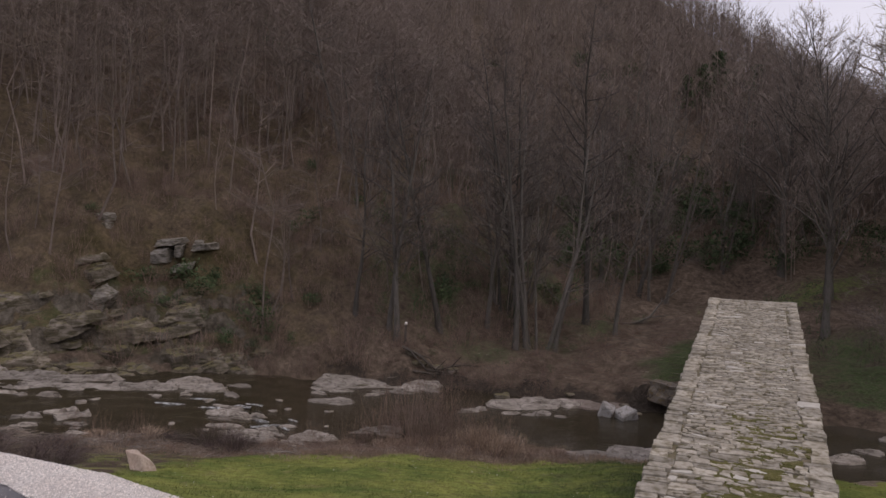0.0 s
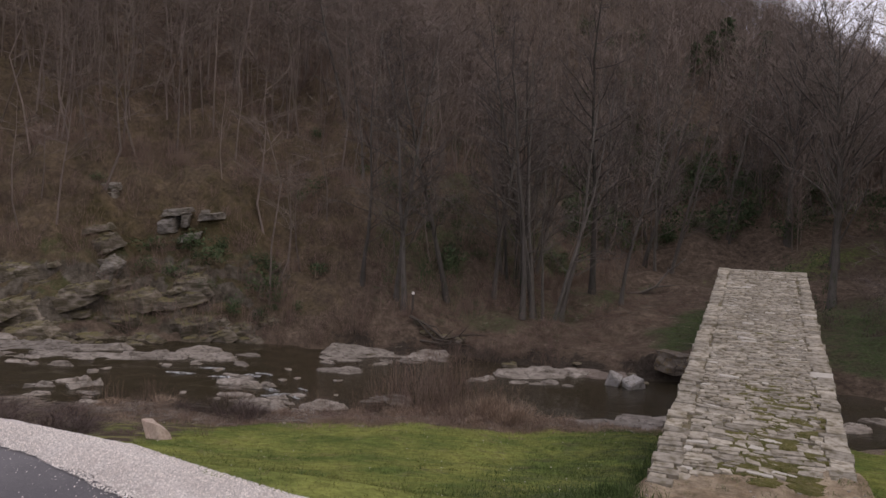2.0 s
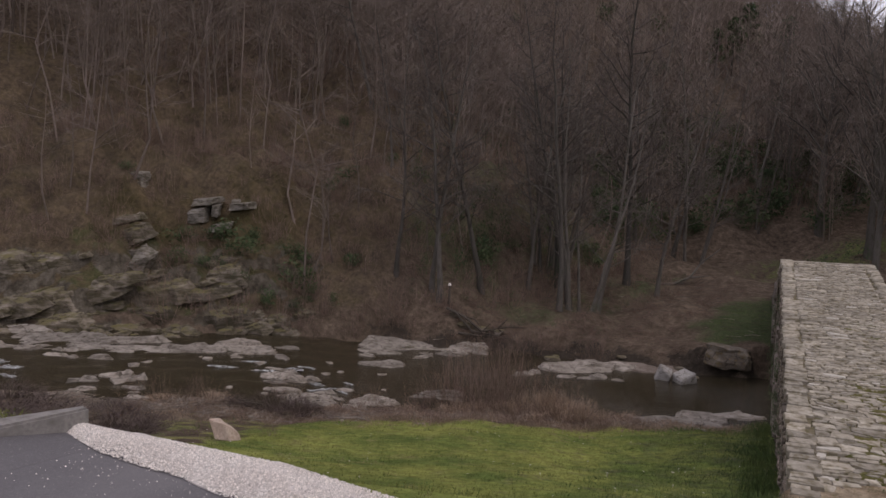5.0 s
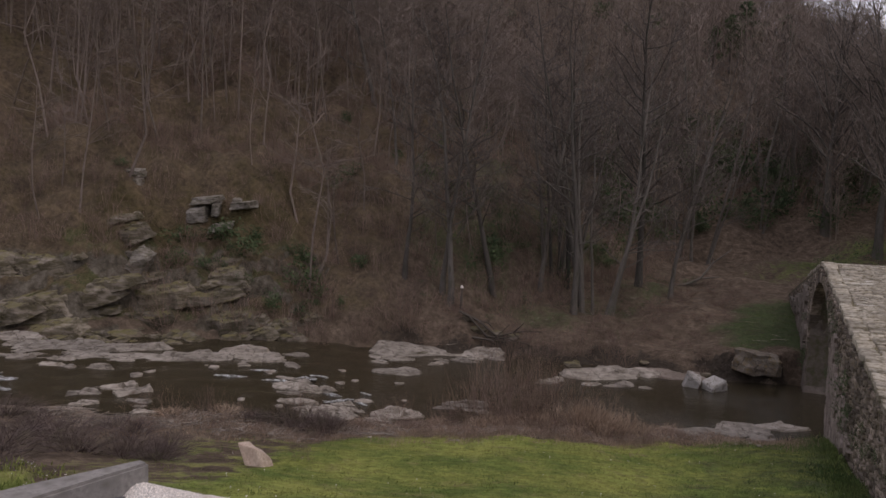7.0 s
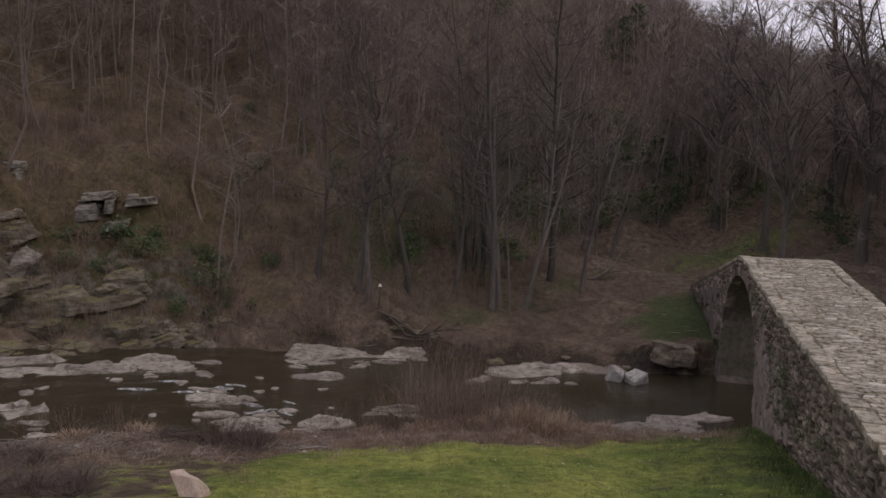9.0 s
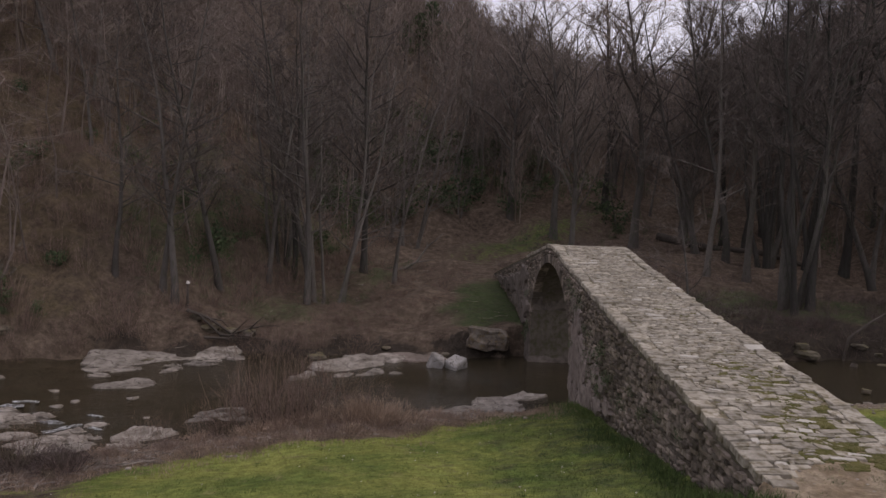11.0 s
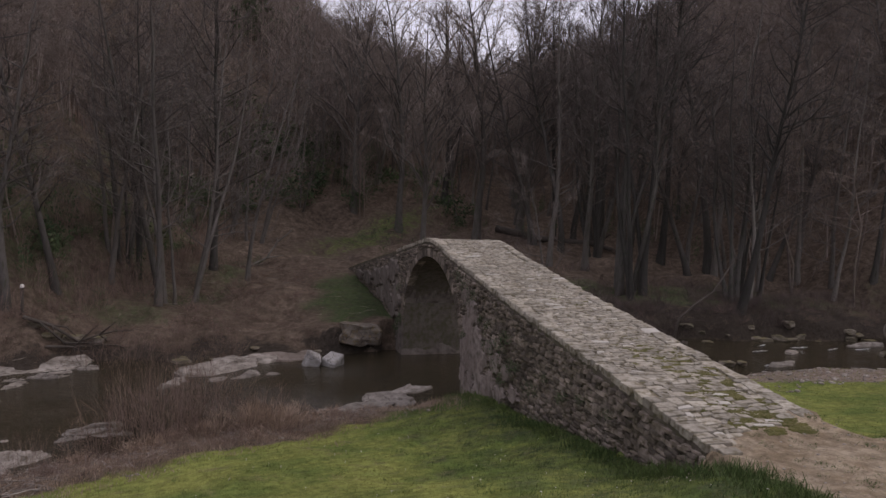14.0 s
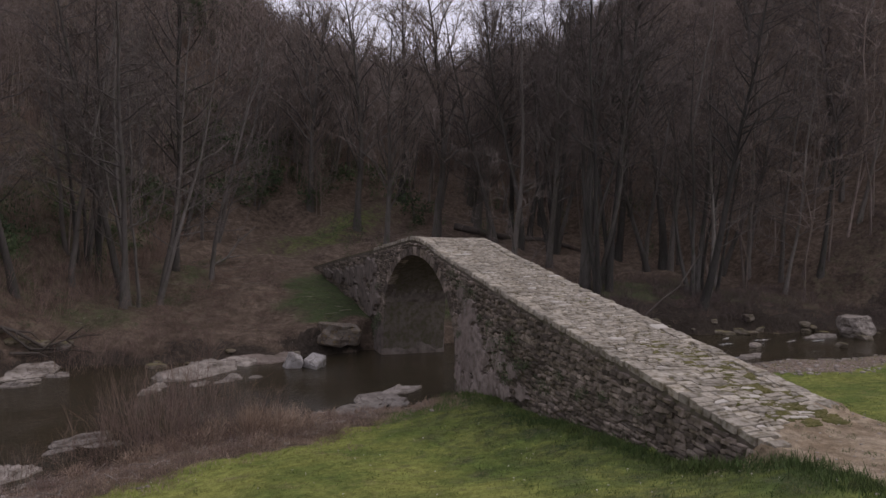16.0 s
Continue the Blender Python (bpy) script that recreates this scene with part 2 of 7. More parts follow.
    c = mix(n, l, 0.5, c, ramp(n, l, big, (0.6, 0.6, 0.6), (1.15, 1.15, 1.15), 0.3, 0.7), "MULTIPLY")
    l.new(c, p.inputs["Base Color"])
    p.inputs["Roughness"].default_value = 0.95
    p.inputs["Specular IOR Level"].default_value = 0.1
    bump(n, l, p, clod, 0.8, 0.16)
    return m


def water_material():
    m, n, l, p = node_mat("river_water")
    g = n.new("ShaderNodeNewGeometry")
    mp = n.new("ShaderNodeMapping")
    mp.inputs["Scale"].default_value = (1.0, 2.2, 1)
    l.new(g.outputs["Position"], mp.inputs["Vector"])
    a = noise_tex(n, l, mp.outputs["Vector"], 2.4, 5, 0.6)
    big = noise_tex(n, l, g.outputs["Position"], 0.35, 3)
    l.new(mix(n, l, big, (0.026, 0.021, 0.012), (0.052, 0.041, 0.025)), p.inputs["Base Color"])
    p.inputs["Roughness"].default_value = 0.07
    p.inputs["IOR"].default_value = 1.33
    # smooth reaches between livelier, rippled ones
    wave = mix(n, l, 1.0, a, ramp(n, l, noise_tex(n, l, g.outputs["Position"], 0.22, 2), (0.35, 0.35, 0.35), (1, 1, 1), 0.4, 0.6), "MULTIPLY")
    bump(n, l, p, wave, 0.6, 0.085)
    return m


def foam_material():
    m, n, l, p = node_mat("white_water")
    g = n.new("ShaderNodeNewGeometry")
    f = noise_tex(n, l, g.outputs["Position"], 7, 6, 0.7)
    l.new(ramp(n, l, f, (0.08, 0.075, 0.07), (0.62, 0.64, 0.66), 0.45, 0.62), p.inputs["Base Color"])
    p.inputs["Roughness"].default_value = 0.4
    bump(n, l, p, f, 0.8, 0.06)
    return m


M_GROUND, M_WATER, M_FOAM = ground_material(), water_material(), foam_material()


# ---- mesh helpers ----
def mesh_object(name, verts, faces, material, parent=None, smooth=False):
    me = bpy.data.meshes.new(name)
    me.from_pydata([tuple(v) for v in verts], [], [tuple(f) for f in faces])
    me.materials.append(material)
    if smooth:
        me.polygons.foreach_set("use_smooth", [True] * len(me.polygons))
    ob = new(name, me)
    ob.parent = parent
    return ob


def tri_object(name, verts, tris, material, parent=None):
    """A large mesh of triangles from arrays."""
    verts, tris = np.asarray(verts, np.float32), np.asarray(tris, np.int32)
    me = bpy.data.meshes.new(name)
    me.vertices.add(len(verts))
    me.vertices.foreach_set("co", verts.ravel())
    me.loops.add(tris.size)
    me.loops.foreach_set("vertex_index", tris.ravel())
    me.polygons.add(len(tris))
    me.polygons.foreach_set("loop_start", np.arange(0, tris.size, 3, dtype=np.int32))
    me.materials.append(material)
    me.update(calc_edges=True)
    ob = new(name, me)
    ob.parent = parent
    return ob


def part(name, bm, material, parent, label=""):
    me = bpy.data.meshes.new(name)
    bm.to_mesh(me)
    bm.free()
    me.materials.append(material)
    ob = new(name, me)
    ob.parent = parent
    return tagged(ob, label)


def share(name, me, m, parent):
    """One more piece on a mesh that alike pieces share."""
    ob = new(name, me)
    ob.parent = parent
    ob.matrix_basis = m
    return ob


def empty(name, x=0, y=0, z=0):
    ob = new(name)
    ob.location = (x, y, z)
    return ob


def smooth01(a, b, v):
    t = np.clip((np.asarray(v, float) - a) / (b - a), 0, 1)
    return t * t * (3 - 2 * t)


# ---- the lie of the land ----
BRIDGE_AT, BRIDGE_DIR = np.array([6.188, 10.466]), np.array([0.2491, 0.9685])
BRIDGE_OUT = np.array([BRIDGE_DIR[1], -BRIDGE_DIR[0]])
WIDTH = 2.9
SPRING, SPAN_MID, SPAN_HALF, CROWN = 1.5, 17.55, 4.35, 4.87


def on_bridge(s, o, z):
    p = BRIDGE_AT + BRIDGE_DIR * s + BRIDGE_OUT * o
    return Vector((p[0], p[1], z))


def deck_z(s):
    return np.interp(s, [-3, 0, 2.5, 5.4, 10, 15, 16.8, 17.6, 18.6, 21, 24.1, 30, 37.5, 39.5, 42],
                     [2.95, 3.10, 3.43, 3.78, 4.38, 5.10, 5.45, 5.54, 5.49, 5.12, 4.64, 3.80, 2.65, 2.33, 2.0])


def verge_y(x):
    """Outer edge of the gravel shoulder."""
    return np.interp(x, [-2.35, -1.75, -1.16, -0.43, 0.33, 1.41, 17], [6.42, 6.33, 6.23, 6.07, 5.9, 5.46, -0.4])


def shoulder(x, y):
    """Distances along the parapet from its end, and outwards from its road face."""
    dx, dy = x + 2.14, y - 6.37
    return -0.415 * dx - 0.91 * dy, -0.91 * dx + 0.415 * dy


def deck_end(rel):
    """Where the paving runs out into the sand, by the place across the deck."""
    return np.interp(rel, [-0.1, 0.58, 1.2, 2.0, 2.9], [-0.32, 0.0, 0.45, 0.68, 0.9])


def near_bank(x):
    return np.interp(x, [-80, -40, -18, -10, -3, 0, 10, 17, 24, 29, 33, 45, 90, 200], [4, 9, 18.5, 20.3, 22.6, 23.7, 24.6, 24.0, 22.6, 21.1, 19.5, 16, 8, 0]) + 0.28 * np.sin(x * 1.3) + 0.16 * np.sin(x * 2.9 + 1)


def far_bank(x):
    return np.interp(x, [-80, -40, -20, -17, -11, -7.5, -1, 2.5, 7, 12, 22, 29, 34, 40, 60, 90, 200], [12, 18, 27.7, 29.8, 32.6, 33.6, 34.7, 34.2, 33.0, 32.6, 31.6, 29.3, 27.2, 25.2, 20, 14, 6]) + 0.3 * np.sin(x * 1.1 + 2) + 0.18 * np.sin(x * 2.6)


def water_z(x):
    return np.interp(x, [-40, -16, -13, -9, -6.5, 60, 120], [1.6, 0.62, 0.5, 0.32, 0, 0.0, 0.6])


def hill_depth(x, y):
    """How far a place lies inside the wooded hill beyond the river."""
    u = (y - far_bank(x)) * 0.88
    foot = np.interp(y, [0, 34, 43, 55, 66, 90, 160], [-5, -2, 3.5, 9, 14, 17, 20])
    side = (foot - x) * 0.86
    k = 3.0
    m = np.minimum(u, side)
    return m - k * np.log1p(np.exp(-np.abs(u - side) / k)) * 0.6


def roughness(x, y):
    return (np.sin(x * 0.71 + y * 0.33) + np.sin(x * 0.29 - y * 0.83 + 1.7) + np.sin(x * 1.7 + 0.6) * np.sin(y * 1.45 + 0.4) * 0.7)


def ground_z(x, y):
    x, y = np.asarray(x, float), np.asarray(y, float)
    nb, fb = near_bank(x), far_bank(x)
    w = water_z(x)
    yy = y + (24.2 - nb) * smooth01(11, 22, y)
    base = np.interp(yy, [-200, 4.5, 6.4, 9.5, 12, 15, 17, 22.3, 24.1, 25.2, 26.5], [4.35, 4.33, 4.15, 2.8, 2.15, 1.5, 1.22, 0.38, 0.02, -0.45, -0.8])
    # the ramp to the bridge and the flat beyond it
    rel = (x - BRIDGE_AT[0]) * BRIDGE_OUT[0] + (y - BRIDGE_AT[1]) * BRIDGE_OUT[1]
    s = (x - BRIDGE_AT[0]) * BRIDGE_DIR[0] + (y - BRIDGE_AT[1]) * BRIDGE_DIR[1]
    base = base + 0.42 * np.exp(-((rel - 1.0) / 2.4) ** 2) * smooth01(-4, 2, s) * (1 - smooth01(10, 15, s))
    head = np.exp(-(np.maximum(np.abs(rel - 1.7) - 2.2, 0) / 1.3) ** 2) * smooth01(-7, -1.5, s)
    head = head * np.where(rel < -0.05, 1 - smooth01(-1.7, -0.3, s), np.where(rel < WIDTH + 0.2, 1 - smooth01(deck_end(rel) + 0.38, deck_end(rel) + 0.98, s), 1 - smooth01(-0.8, 1.0, s)))
    base = base * (1 - head) + np.maximum(3.06 + 0.03 * rel - 0.05 * s, deck_z(s) + 0.016 * np.sin(rel * 3.1 + s) * np.sin(s * 4 + rel) + 0.01) * head
    flat_right = smooth01(9.5, 16, x) * smooth01(8, 12, y) * (1 - smooth01(19, 24, yy))
    base = base * (1 - 0.35 * flat_right) + 1.25 * 0.35 * flat_right
    u = y - fb
    bed = w - 0.75
    rise = np.interp(u, [-2.0, -0.6, 0.6, 2.0, 6, 20, 45, 90], [-0.75, -0.3, 0.25, 0.75, 1.25, 2.6, 5.0, 8.0])
    rise = rise + smooth01(19, 25, x) * (1 - smooth01(36, 42, x)) * 0.65 * smooth01(-0.1, 0.7, u)
    d = np.maximum(hill_depth(x, y), 0)
    hill = np.interp(d, [0, 2, 8, 20, 45, 90, 400], [0, 1.0, 5.8, 13.4, 29, 53, 118])
    rocky = smooth01(-28, -24, x) * (1 - smooth01(-13, -8.5, x)) * (1 - smooth01(7, 10, d)) * smooth01(0.2, 0.8, d)
    lift = hill + 0.45 * np.sin(x * 0.8 + y * 0.25) + 0.3 * np.sin(x * 1.9 - y * 0.6)
    k = lift / 1.05
    frac = k - np.floor(k)
    hill = hill + rocky * (np.floor(k) + smooth01(0.55, 0.95, frac) + 0.12 * frac - k) * 1.05
    back = np.maximum(y - np.interp(x, [0, 20, 36, 60, 100, 200], [64, 63, 57, 58, 66, 76]), 0)
    bslope = np.interp((x - 3) / (np.abs(y) + 1), [0.05, 0.12, 0.176, 0.25, 0.325, 0.51, 0.65, 0.78, 0.9, 1.2], [0.62, 0.59, 0.52, 0.41, 0.3, 0.23, 0.27, 0.43, 0.52, 0.7])
    backh = np.minimum(back, 95 - 10 * smooth01(20, 36, x)) * bslope + np.maximum(back - 90, 0) * 0.02
    right = np.maximum(x - np.interp(y, [0, 25, 50, 90, 200], [62, 46, 49, 60, 110]), 0) * 0.75
    far = rise + np.maximum(np.maximum(hill, backh), np.minimum(right, 60)) + w * 0.6
    bump_amp = 0.05 + 0.22 * smooth01(1, 8, u) + 0.35 * smooth01(2, 10, d)
    far = far + roughness(x, y) * bump_amp
    crag = np.abs(np.sin(x * 1.25 + 0.9 * np.sin(y * 0.8))) * np.abs(np.sin(y * 1.05 + 0.9 * np.sin(x * 0.7 + 1))) - 0.4
    far = far + crag * 0.75 * smooth01(1.0, 4, d) * (1 - smooth01(30, 45, d))
    near = base + roughness(x * 1.3, y * 1.3) * 0.035 * smooth01(6.8, 9, y)
    toe = np.exp(-(np.minimum(rel, 0) / 1.6) ** 2) * (rel < 0.1)
    near = near + toe * np.interp(s, [-2, -0.6, 0.4, 1.2, 2.2, 3.4, 5, 8, 10, 12.5, 14], [0, 0.1, -0.1, -0.2, -0.23, -0.16, -0.06, 0.02, 0.14, 0.14, 0])
    lawn_z = np.interp(s, [22, 23.4, 25, 29.6, 33.4, 37.4, 40], [1.2, 1.32, 1.45, 1.83, 2.04, 2.41, 2.5]) + 0.05 * np.sin(x * 2.1 + y) - 0.05 * np.maximum(-rel - 1, 0)
    lawn_w = np.exp(-(np.maximum(-rel - 2.2, 0) / 2.2) ** 2) * (rel < 0.4) * (1 - smooth01(37, 42, s))
    lip = 22.75 + 0.9 * smooth01(-1.1, -0.5, rel) + 0.12 * np.sin(rel * 3.0) + 0.35 * smooth01(-3.2, -5, rel)
    far = np.maximum(far, far + (lawn_z - far) * lawn_w * smooth01(-0.3, 0.25, s - lip))
    river = np.maximum(np.maximum(near + w * smooth01(16, 21, y) * (x < 0), bed), np.where(u > -2.2, far, -9))
    along, beyond = shoulder(x, y)
    bank = 4.56 - 0.5 * np.maximum(beyond - 1.1, 0) + 0.03 * np.sin(x * 7) * np.sin(y * 6)
    bank = river + (bank - river) * smooth01(0.1, 0.6, along) * (1 - smooth01(1.7, 2.4, along)) * smooth01(0.02, 0.25, beyond)
    river = np.where((beyond > 0) & (beyond < 3.2), np.maximum(river, bank), river)
    on_ramp = (rel > -0.1) & (rel < WIDTH + 0.1) & (s > -0.9) & (s < deck_end(rel) + 0.35)
    return np.where(on_ramp, np.maximum(river, deck_z(s) + 0.012 * np.sin(rel * 3.1 + s) * np.sin(s * 4 + rel)), river)


def lie(x, y):
    return float(ground_z(x, y))


def spaced(stops):
    out = []
    for (a, b, step) in stops:
        out += list(np.arange(a, b, step))
    return np.array(out + [stops[-1][1]], float)


gx = spaced([(-900, -200, 60), (-200, -60, 8), (-60, -26, 1.0), (-26, 40, 0.3), (40, 90, 1.2), (90, 250, 9), (250, 900, 60)])
gy = spaced([(-700, -60, 60), (-60, 2, 3), (2, 5, 0.6), (5, 48, 0.3), (48, 110, 1.1), (110, 260, 7), (260, 1000, 60)])
GX, GY = np.meshgrid(gx, gy)
GZ = ground_z(GX, GY)
nx, ny = len(gx), len(gy)
idx = np.arange(nx * ny).reshape(ny, nx)
quads = np.stack([idx[:-1, :-1], idx[:-1, 1:], idx[1:, 1:], idx[1:, :-1]], -1).reshape(-1, 4)
tris = np.concatenate([quads[:, [0, 1, 2]], quads[:, [0, 2, 3]]])
ground = tri_object("ground", np.stack([GX, GY, GZ], -1).reshape(-1, 3), tris, M_GROUND)
ground.data.polygons.foreach_set("use_smooth", np.ones(len(ground.data.polygons), bool))
tagged(ground, "grassy river bank, brown leaf litter and steep wooded slopes", "ground", kind="structure")


def cover_masks(x, y):
    nb, fb = near_bank(x), far_bank(x)
    rel = (x - BRIDGE_AT[0]) * BRIDGE_OUT[0] + (y - BRIDGE_AT[1]) * BRIDGE_OUT[1]
    s = (x - BRIDGE_AT[0]) * BRIDGE_DIR[0] + (y - BRIDGE_AT[1]) * BRIDGE_DIR[1]
    wob = np.sin(x * 1.1) * 0.4 + np.sin(x * 2.7 + 1) * 0.3 + np.sin(x * 5.9 + y) * 0.16
    grass = smooth01(-0.1, 0.5, y - verge_y(x)) * (1 - smooth01(-3.4, -2.0, y - nb + wob - 1.4 * smooth01(5, 8, x))) * (0.42 * smooth01(-9.5, -6.5, x) + 0.58 * smooth01(-5.4, -2.6, x))
    grass = np.maximum(grass, 0.42 * smooth01(6.5, 9, y) * (1 - smooth01(-4.2, -2.4, y - nb)) * smooth01(-9.5, -7, x))
    along, beyond = shoulder(x, y)
    grass = np.maximum(grass, 0.8 * smooth01(0.3, 0.8, along) * (1 - smooth01(2.0, 2.6, along)) * smooth01(0.2, 0.5, beyond) * (1 - smooth01(1.1, 1.7, beyond)))
    u = y - fb
    lawn = 0.7 * np.exp(-(np.maximum(-rel - np.interp(s, [23, 30, 37], [2.8, 2.3, 0.8]) + 0.5 * np.sin(s * 1.3), 0) / 1.5) ** 2) * (rel < 0.4) * smooth01(23.2, 24.2, s + 0.35 * np.sin(rel * 2.3)) * (1 - smooth01(34, 38, s))
    path = 0.7 * np.exp(-(((x - 23.8) * 0.86 + (y - 60.6) * 0.5) / 11) ** 4 - (((y - 60.6) * 0.86 - (x - 23.8) * 0.5) / 3.4) ** 2)
    meadow = smooth01(9, 13, x) * smooth01(10, 14, y) * (1 - smooth01(-4, -1.5, y - nb + 2.4 * smooth01(16, 21, x))) * (1 - smooth01(26, 34, x))
    # flats: green-brown ground, painted dark for the shade of brush and trees
    flats = 0.6 * smooth01(20, 24, x) * smooth01(1, 3, u) * (1 - smooth01(7, 11, u)) * (1 - smooth01(52, 58, x)) * (1 - 0.45 * smooth01(38, 44, x))
    d = hill_depth(x, y)
    moss = 0.36 * smooth01(0.3, 1.5, d) * (1 - smooth01(4.5, 7, d)) * smooth01(-26, -20, x) * (1 - smooth01(-14, -10, x))
    moss = np.maximum(moss, 0.4 * smooth01(3, 5, d) * (1 - smooth01(8, 12, d)) * smooth01(-9, -6, x) * (1 - smooth01(2, 6, x)))
    under = 0.5 * smooth01(-7, -4, x) * (1 - smooth01(3.5, 6.5, x - 0.42 * (y - 37))) * smooth01(2.0, 4.0, u) * (1 - smooth01(52, 60, y)) * (0.75 + 0.35 * np.sin(x * 0.9 + 1) * np.sin(y * 0.7))
    # foot: the wall's shade painted as darker green grass along it
    foot = 0.58 * np.exp(-(np.maximum(-rel, 0) / 4.6) ** 2) * (rel < 0.3) * smooth01(-5, -1.5, s) * (1 - smooth01(12, 15, s))
    right_lawn = 0.68 * np.exp(-((rel - 7) / 4.2) ** 2) * smooth01(22, 25, s) * (1 - smooth01(36, 46, s)) * smooth01(1.2, 2.5, u)
    grass = np.maximum(grass, path * 0.72)
    lush_shade = np.maximum.reduce([right_lawn, lawn * 1.0, path * 0.75, under, flats, moss * 1.2, foot])
    grass = np.maximum(grass, meadow * (0.4 - 0.2 * np.sin(x * 0.9 + y * 0.6) * np.sin(y * 0.8 - x * 0.3)))
    sand = np.exp(-(np.maximum(np.abs(rel - 1.9 + 0.25 * (s + 1)) - 1.3, 0) / 0.8) ** 2) * smooth01(-8, -4, s) * (1 - smooth01(deck_end(rel) + 1.3, deck_end(rel) + 2.0, s))
    shingle = smooth01(-2.4, -0.6, y - nb + wob) * (1 - smooth01(-1.0, 0.2, u)) * smooth01(-40, -30, x)
    shingle = np.maximum(shingle, smooth01(17, 21, x) * smooth01(-6.8, -4.8, y - nb) * (1 - smooth01(-1.0, 0.0, u)))
    dry = (0.5 + 0.25 * smooth01(-24, -20, x) * (1 - smooth01(-14, -11, x)) * (1 - smooth01(6, 9, d))) * smooth01(0.3, 2, d) * (1 - smooth01(-9, -4, x)) * (1 - smooth01(18, 30, d))
    dry = np.maximum(dry, 0.24 * smooth01(0.3, 3, d) * (x > -10))
    # wet far bank, painted darker for the shade under its trees
    damp_shade = 0.72 * smooth01(18, 22, x) * smooth01(-0.9, 0.2, u) * (1 - smooth01(2.0, 5.5, u + wob))
    # painted dark below the overhanging rock as well, for the shadow gap there
    damp_shade = np.maximum(damp_shade, 0.8 * smooth01(7, 8.5, x) * (1 - smooth01(13, 14, x)) * smooth01(-1.5, -0.2, u) * (1 - smooth01(22.9, 23.2, s)))
    damp_shade = np.maximum(damp_shade, 0.66 * smooth01(-9, -6, x) * (1 - smooth01(8, 9, x)) * smooth01(-0.9, -0.2, u) * (1 - smooth01(0.6, 2.6, u + wob)))
    return grass * (1 - 0.9 * sand), sand, shingle, lush_shade, dry, damp_shade


GSX, GSY = np.gradient(GZ, gx, axis=1), np.gradient(GZ, gy, axis=0)
STEEP = smooth01(1.0, 1.7, np.hypot(GSX, GSY)) * (GX < -8) * (GX > -30) * (1 - smooth01(3.0, 5.5, GZ))
for nm, val in zip(("grass", "sand", "shingle", "lush_shade", "dry", "damp_shade_soil", "bare_rock"), (*cover_masks(GX, GY), STEEP)):
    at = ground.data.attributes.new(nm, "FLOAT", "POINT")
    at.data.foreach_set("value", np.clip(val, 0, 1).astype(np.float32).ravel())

# water: one sheet along the river
wx = spaced([(-80, -24, 4), (-24, 44, 0.5), (44, 120, 4)])
wt = np.linspace(0, 1, 40)
WX, WT = np.meshgrid(wx, wt)
WY = near_bank(WX) - 0.8 + (far_bank(WX) - near_bank(WX) + 2.0) * WT
WZ = water_z(WX) + (0.03 * np.sin(WX * 3.1 + WY * 2.0) + 0.03 * np.sin(WX * 1.7 - WY * 4.1 + 1) + 0.02 * np.sin(WX * 5.3 + WY * 6.1)) * (1 - smooth01(-9, -5, WX))
wi = np.arange(WX.size).reshape(WX.shape)
wq = np.stack([wi[:-1, :-1], wi[:-1, 1:], wi[1:, 1:], wi[1:, :-1]], -1).reshape(-1, 4)
water = tri_object("water", np.stack([WX, WY, WZ], -1).reshape(-1, 3), np.concatenate([wq[:, [0, 1, 2]], wq[:, [0, 2, 3]]]), M_WATER)
water.data.polygons.foreach_set("use_smooth", np.ones(len(water.data.polygons), bool))
tagged(water, "shallow dark brown river with slow pools and small rapids", "river", kind="structure")


# ---- bridge ----
bridge = empty("bridge", *on_bridge(0, 0, 2.0))
tagged(bridge, "old single-arch humpback bridge of grey rubble stone", "bridge")


def in_bridge(ob):
    ob.parent = bridge
    ob.matrix_parent_inverse = Matrix.Translation(-bridge.location)
    return ob


def arch_z(s):
    q = np.clip(1 - ((np.asarray(s, float) - SPAN_MID) / SPAN_HALF) ** 2, 0, 1)
    return SPRING + (CROWN - SPRING) * np.sqrt(q)


def bridge_body():
    """Solid masonry core: spandrel walls, barrel of the arch, both ramps."""
    ss = sorted(set(list(np.arange(-0.3, 41.6, 0.5)) + list(np.linspace(SPAN_MID - SPAN_HALF, SPAN_MID + SPAN_HALF, 41))))
    inside = [SPAN_MID - SPAN_HALF <= s <= SPAN_MID + SPAN_HALF for s in ss]
    bm = bmesh.new()
    col = []
    for s in ss:
        top = float(deck_z(s)) - 0.06
        low = float(arch_z(s)) if SPAN_MID - SPAN_HALF < s < SPAN_MID + SPAN_HALF else -0.9
        col.append([bm.verts.new(on_bridge(s, o, z)) for o, z in ((-0.005, low), (-0.005, top), (WIDTH + 0.005, top), (WIDTH + 0.005, low))])
    foot = {}
    for k, s in enumerate(ss):
        if abs(s - (SPAN_MID - SPAN_HALF)) < 1e-6 or abs(s - (SPAN_MID + SPAN_HALF)) < 1e-6:
            foot[k] = [bm.verts.new(on_bridge(s, o, SPRING)) for o in (-0.005, WIDTH + 0.005)]
    ks = sorted(foot)
    for k in range(len(ss) - 1):
        a, b = col[k], col[k + 1]
        if ks[0] <= k < ks[1]:
            a = [foot[k][0], a[1], a[2], foot[k][1]] if k in foot else a
            b = [foot[k + 1][0], b[1], b[2], foot[k + 1][1]] if k + 1 in foot else b
        for i in range(4):
            bm.faces.new((a[i], a[(i + 1) % 4], b[(i + 1) % 4], b[i]))
    for k in ks:
        c = col[k]
        bm.faces.new((c[0], c[3], foot[k][1], foot[k][0]))
    bm.faces.new(col[0])
    bm.faces.new(col[-1][::-1])
    bmesh.ops.recalc_face_normals(bm, faces=bm.faces)
    return bm


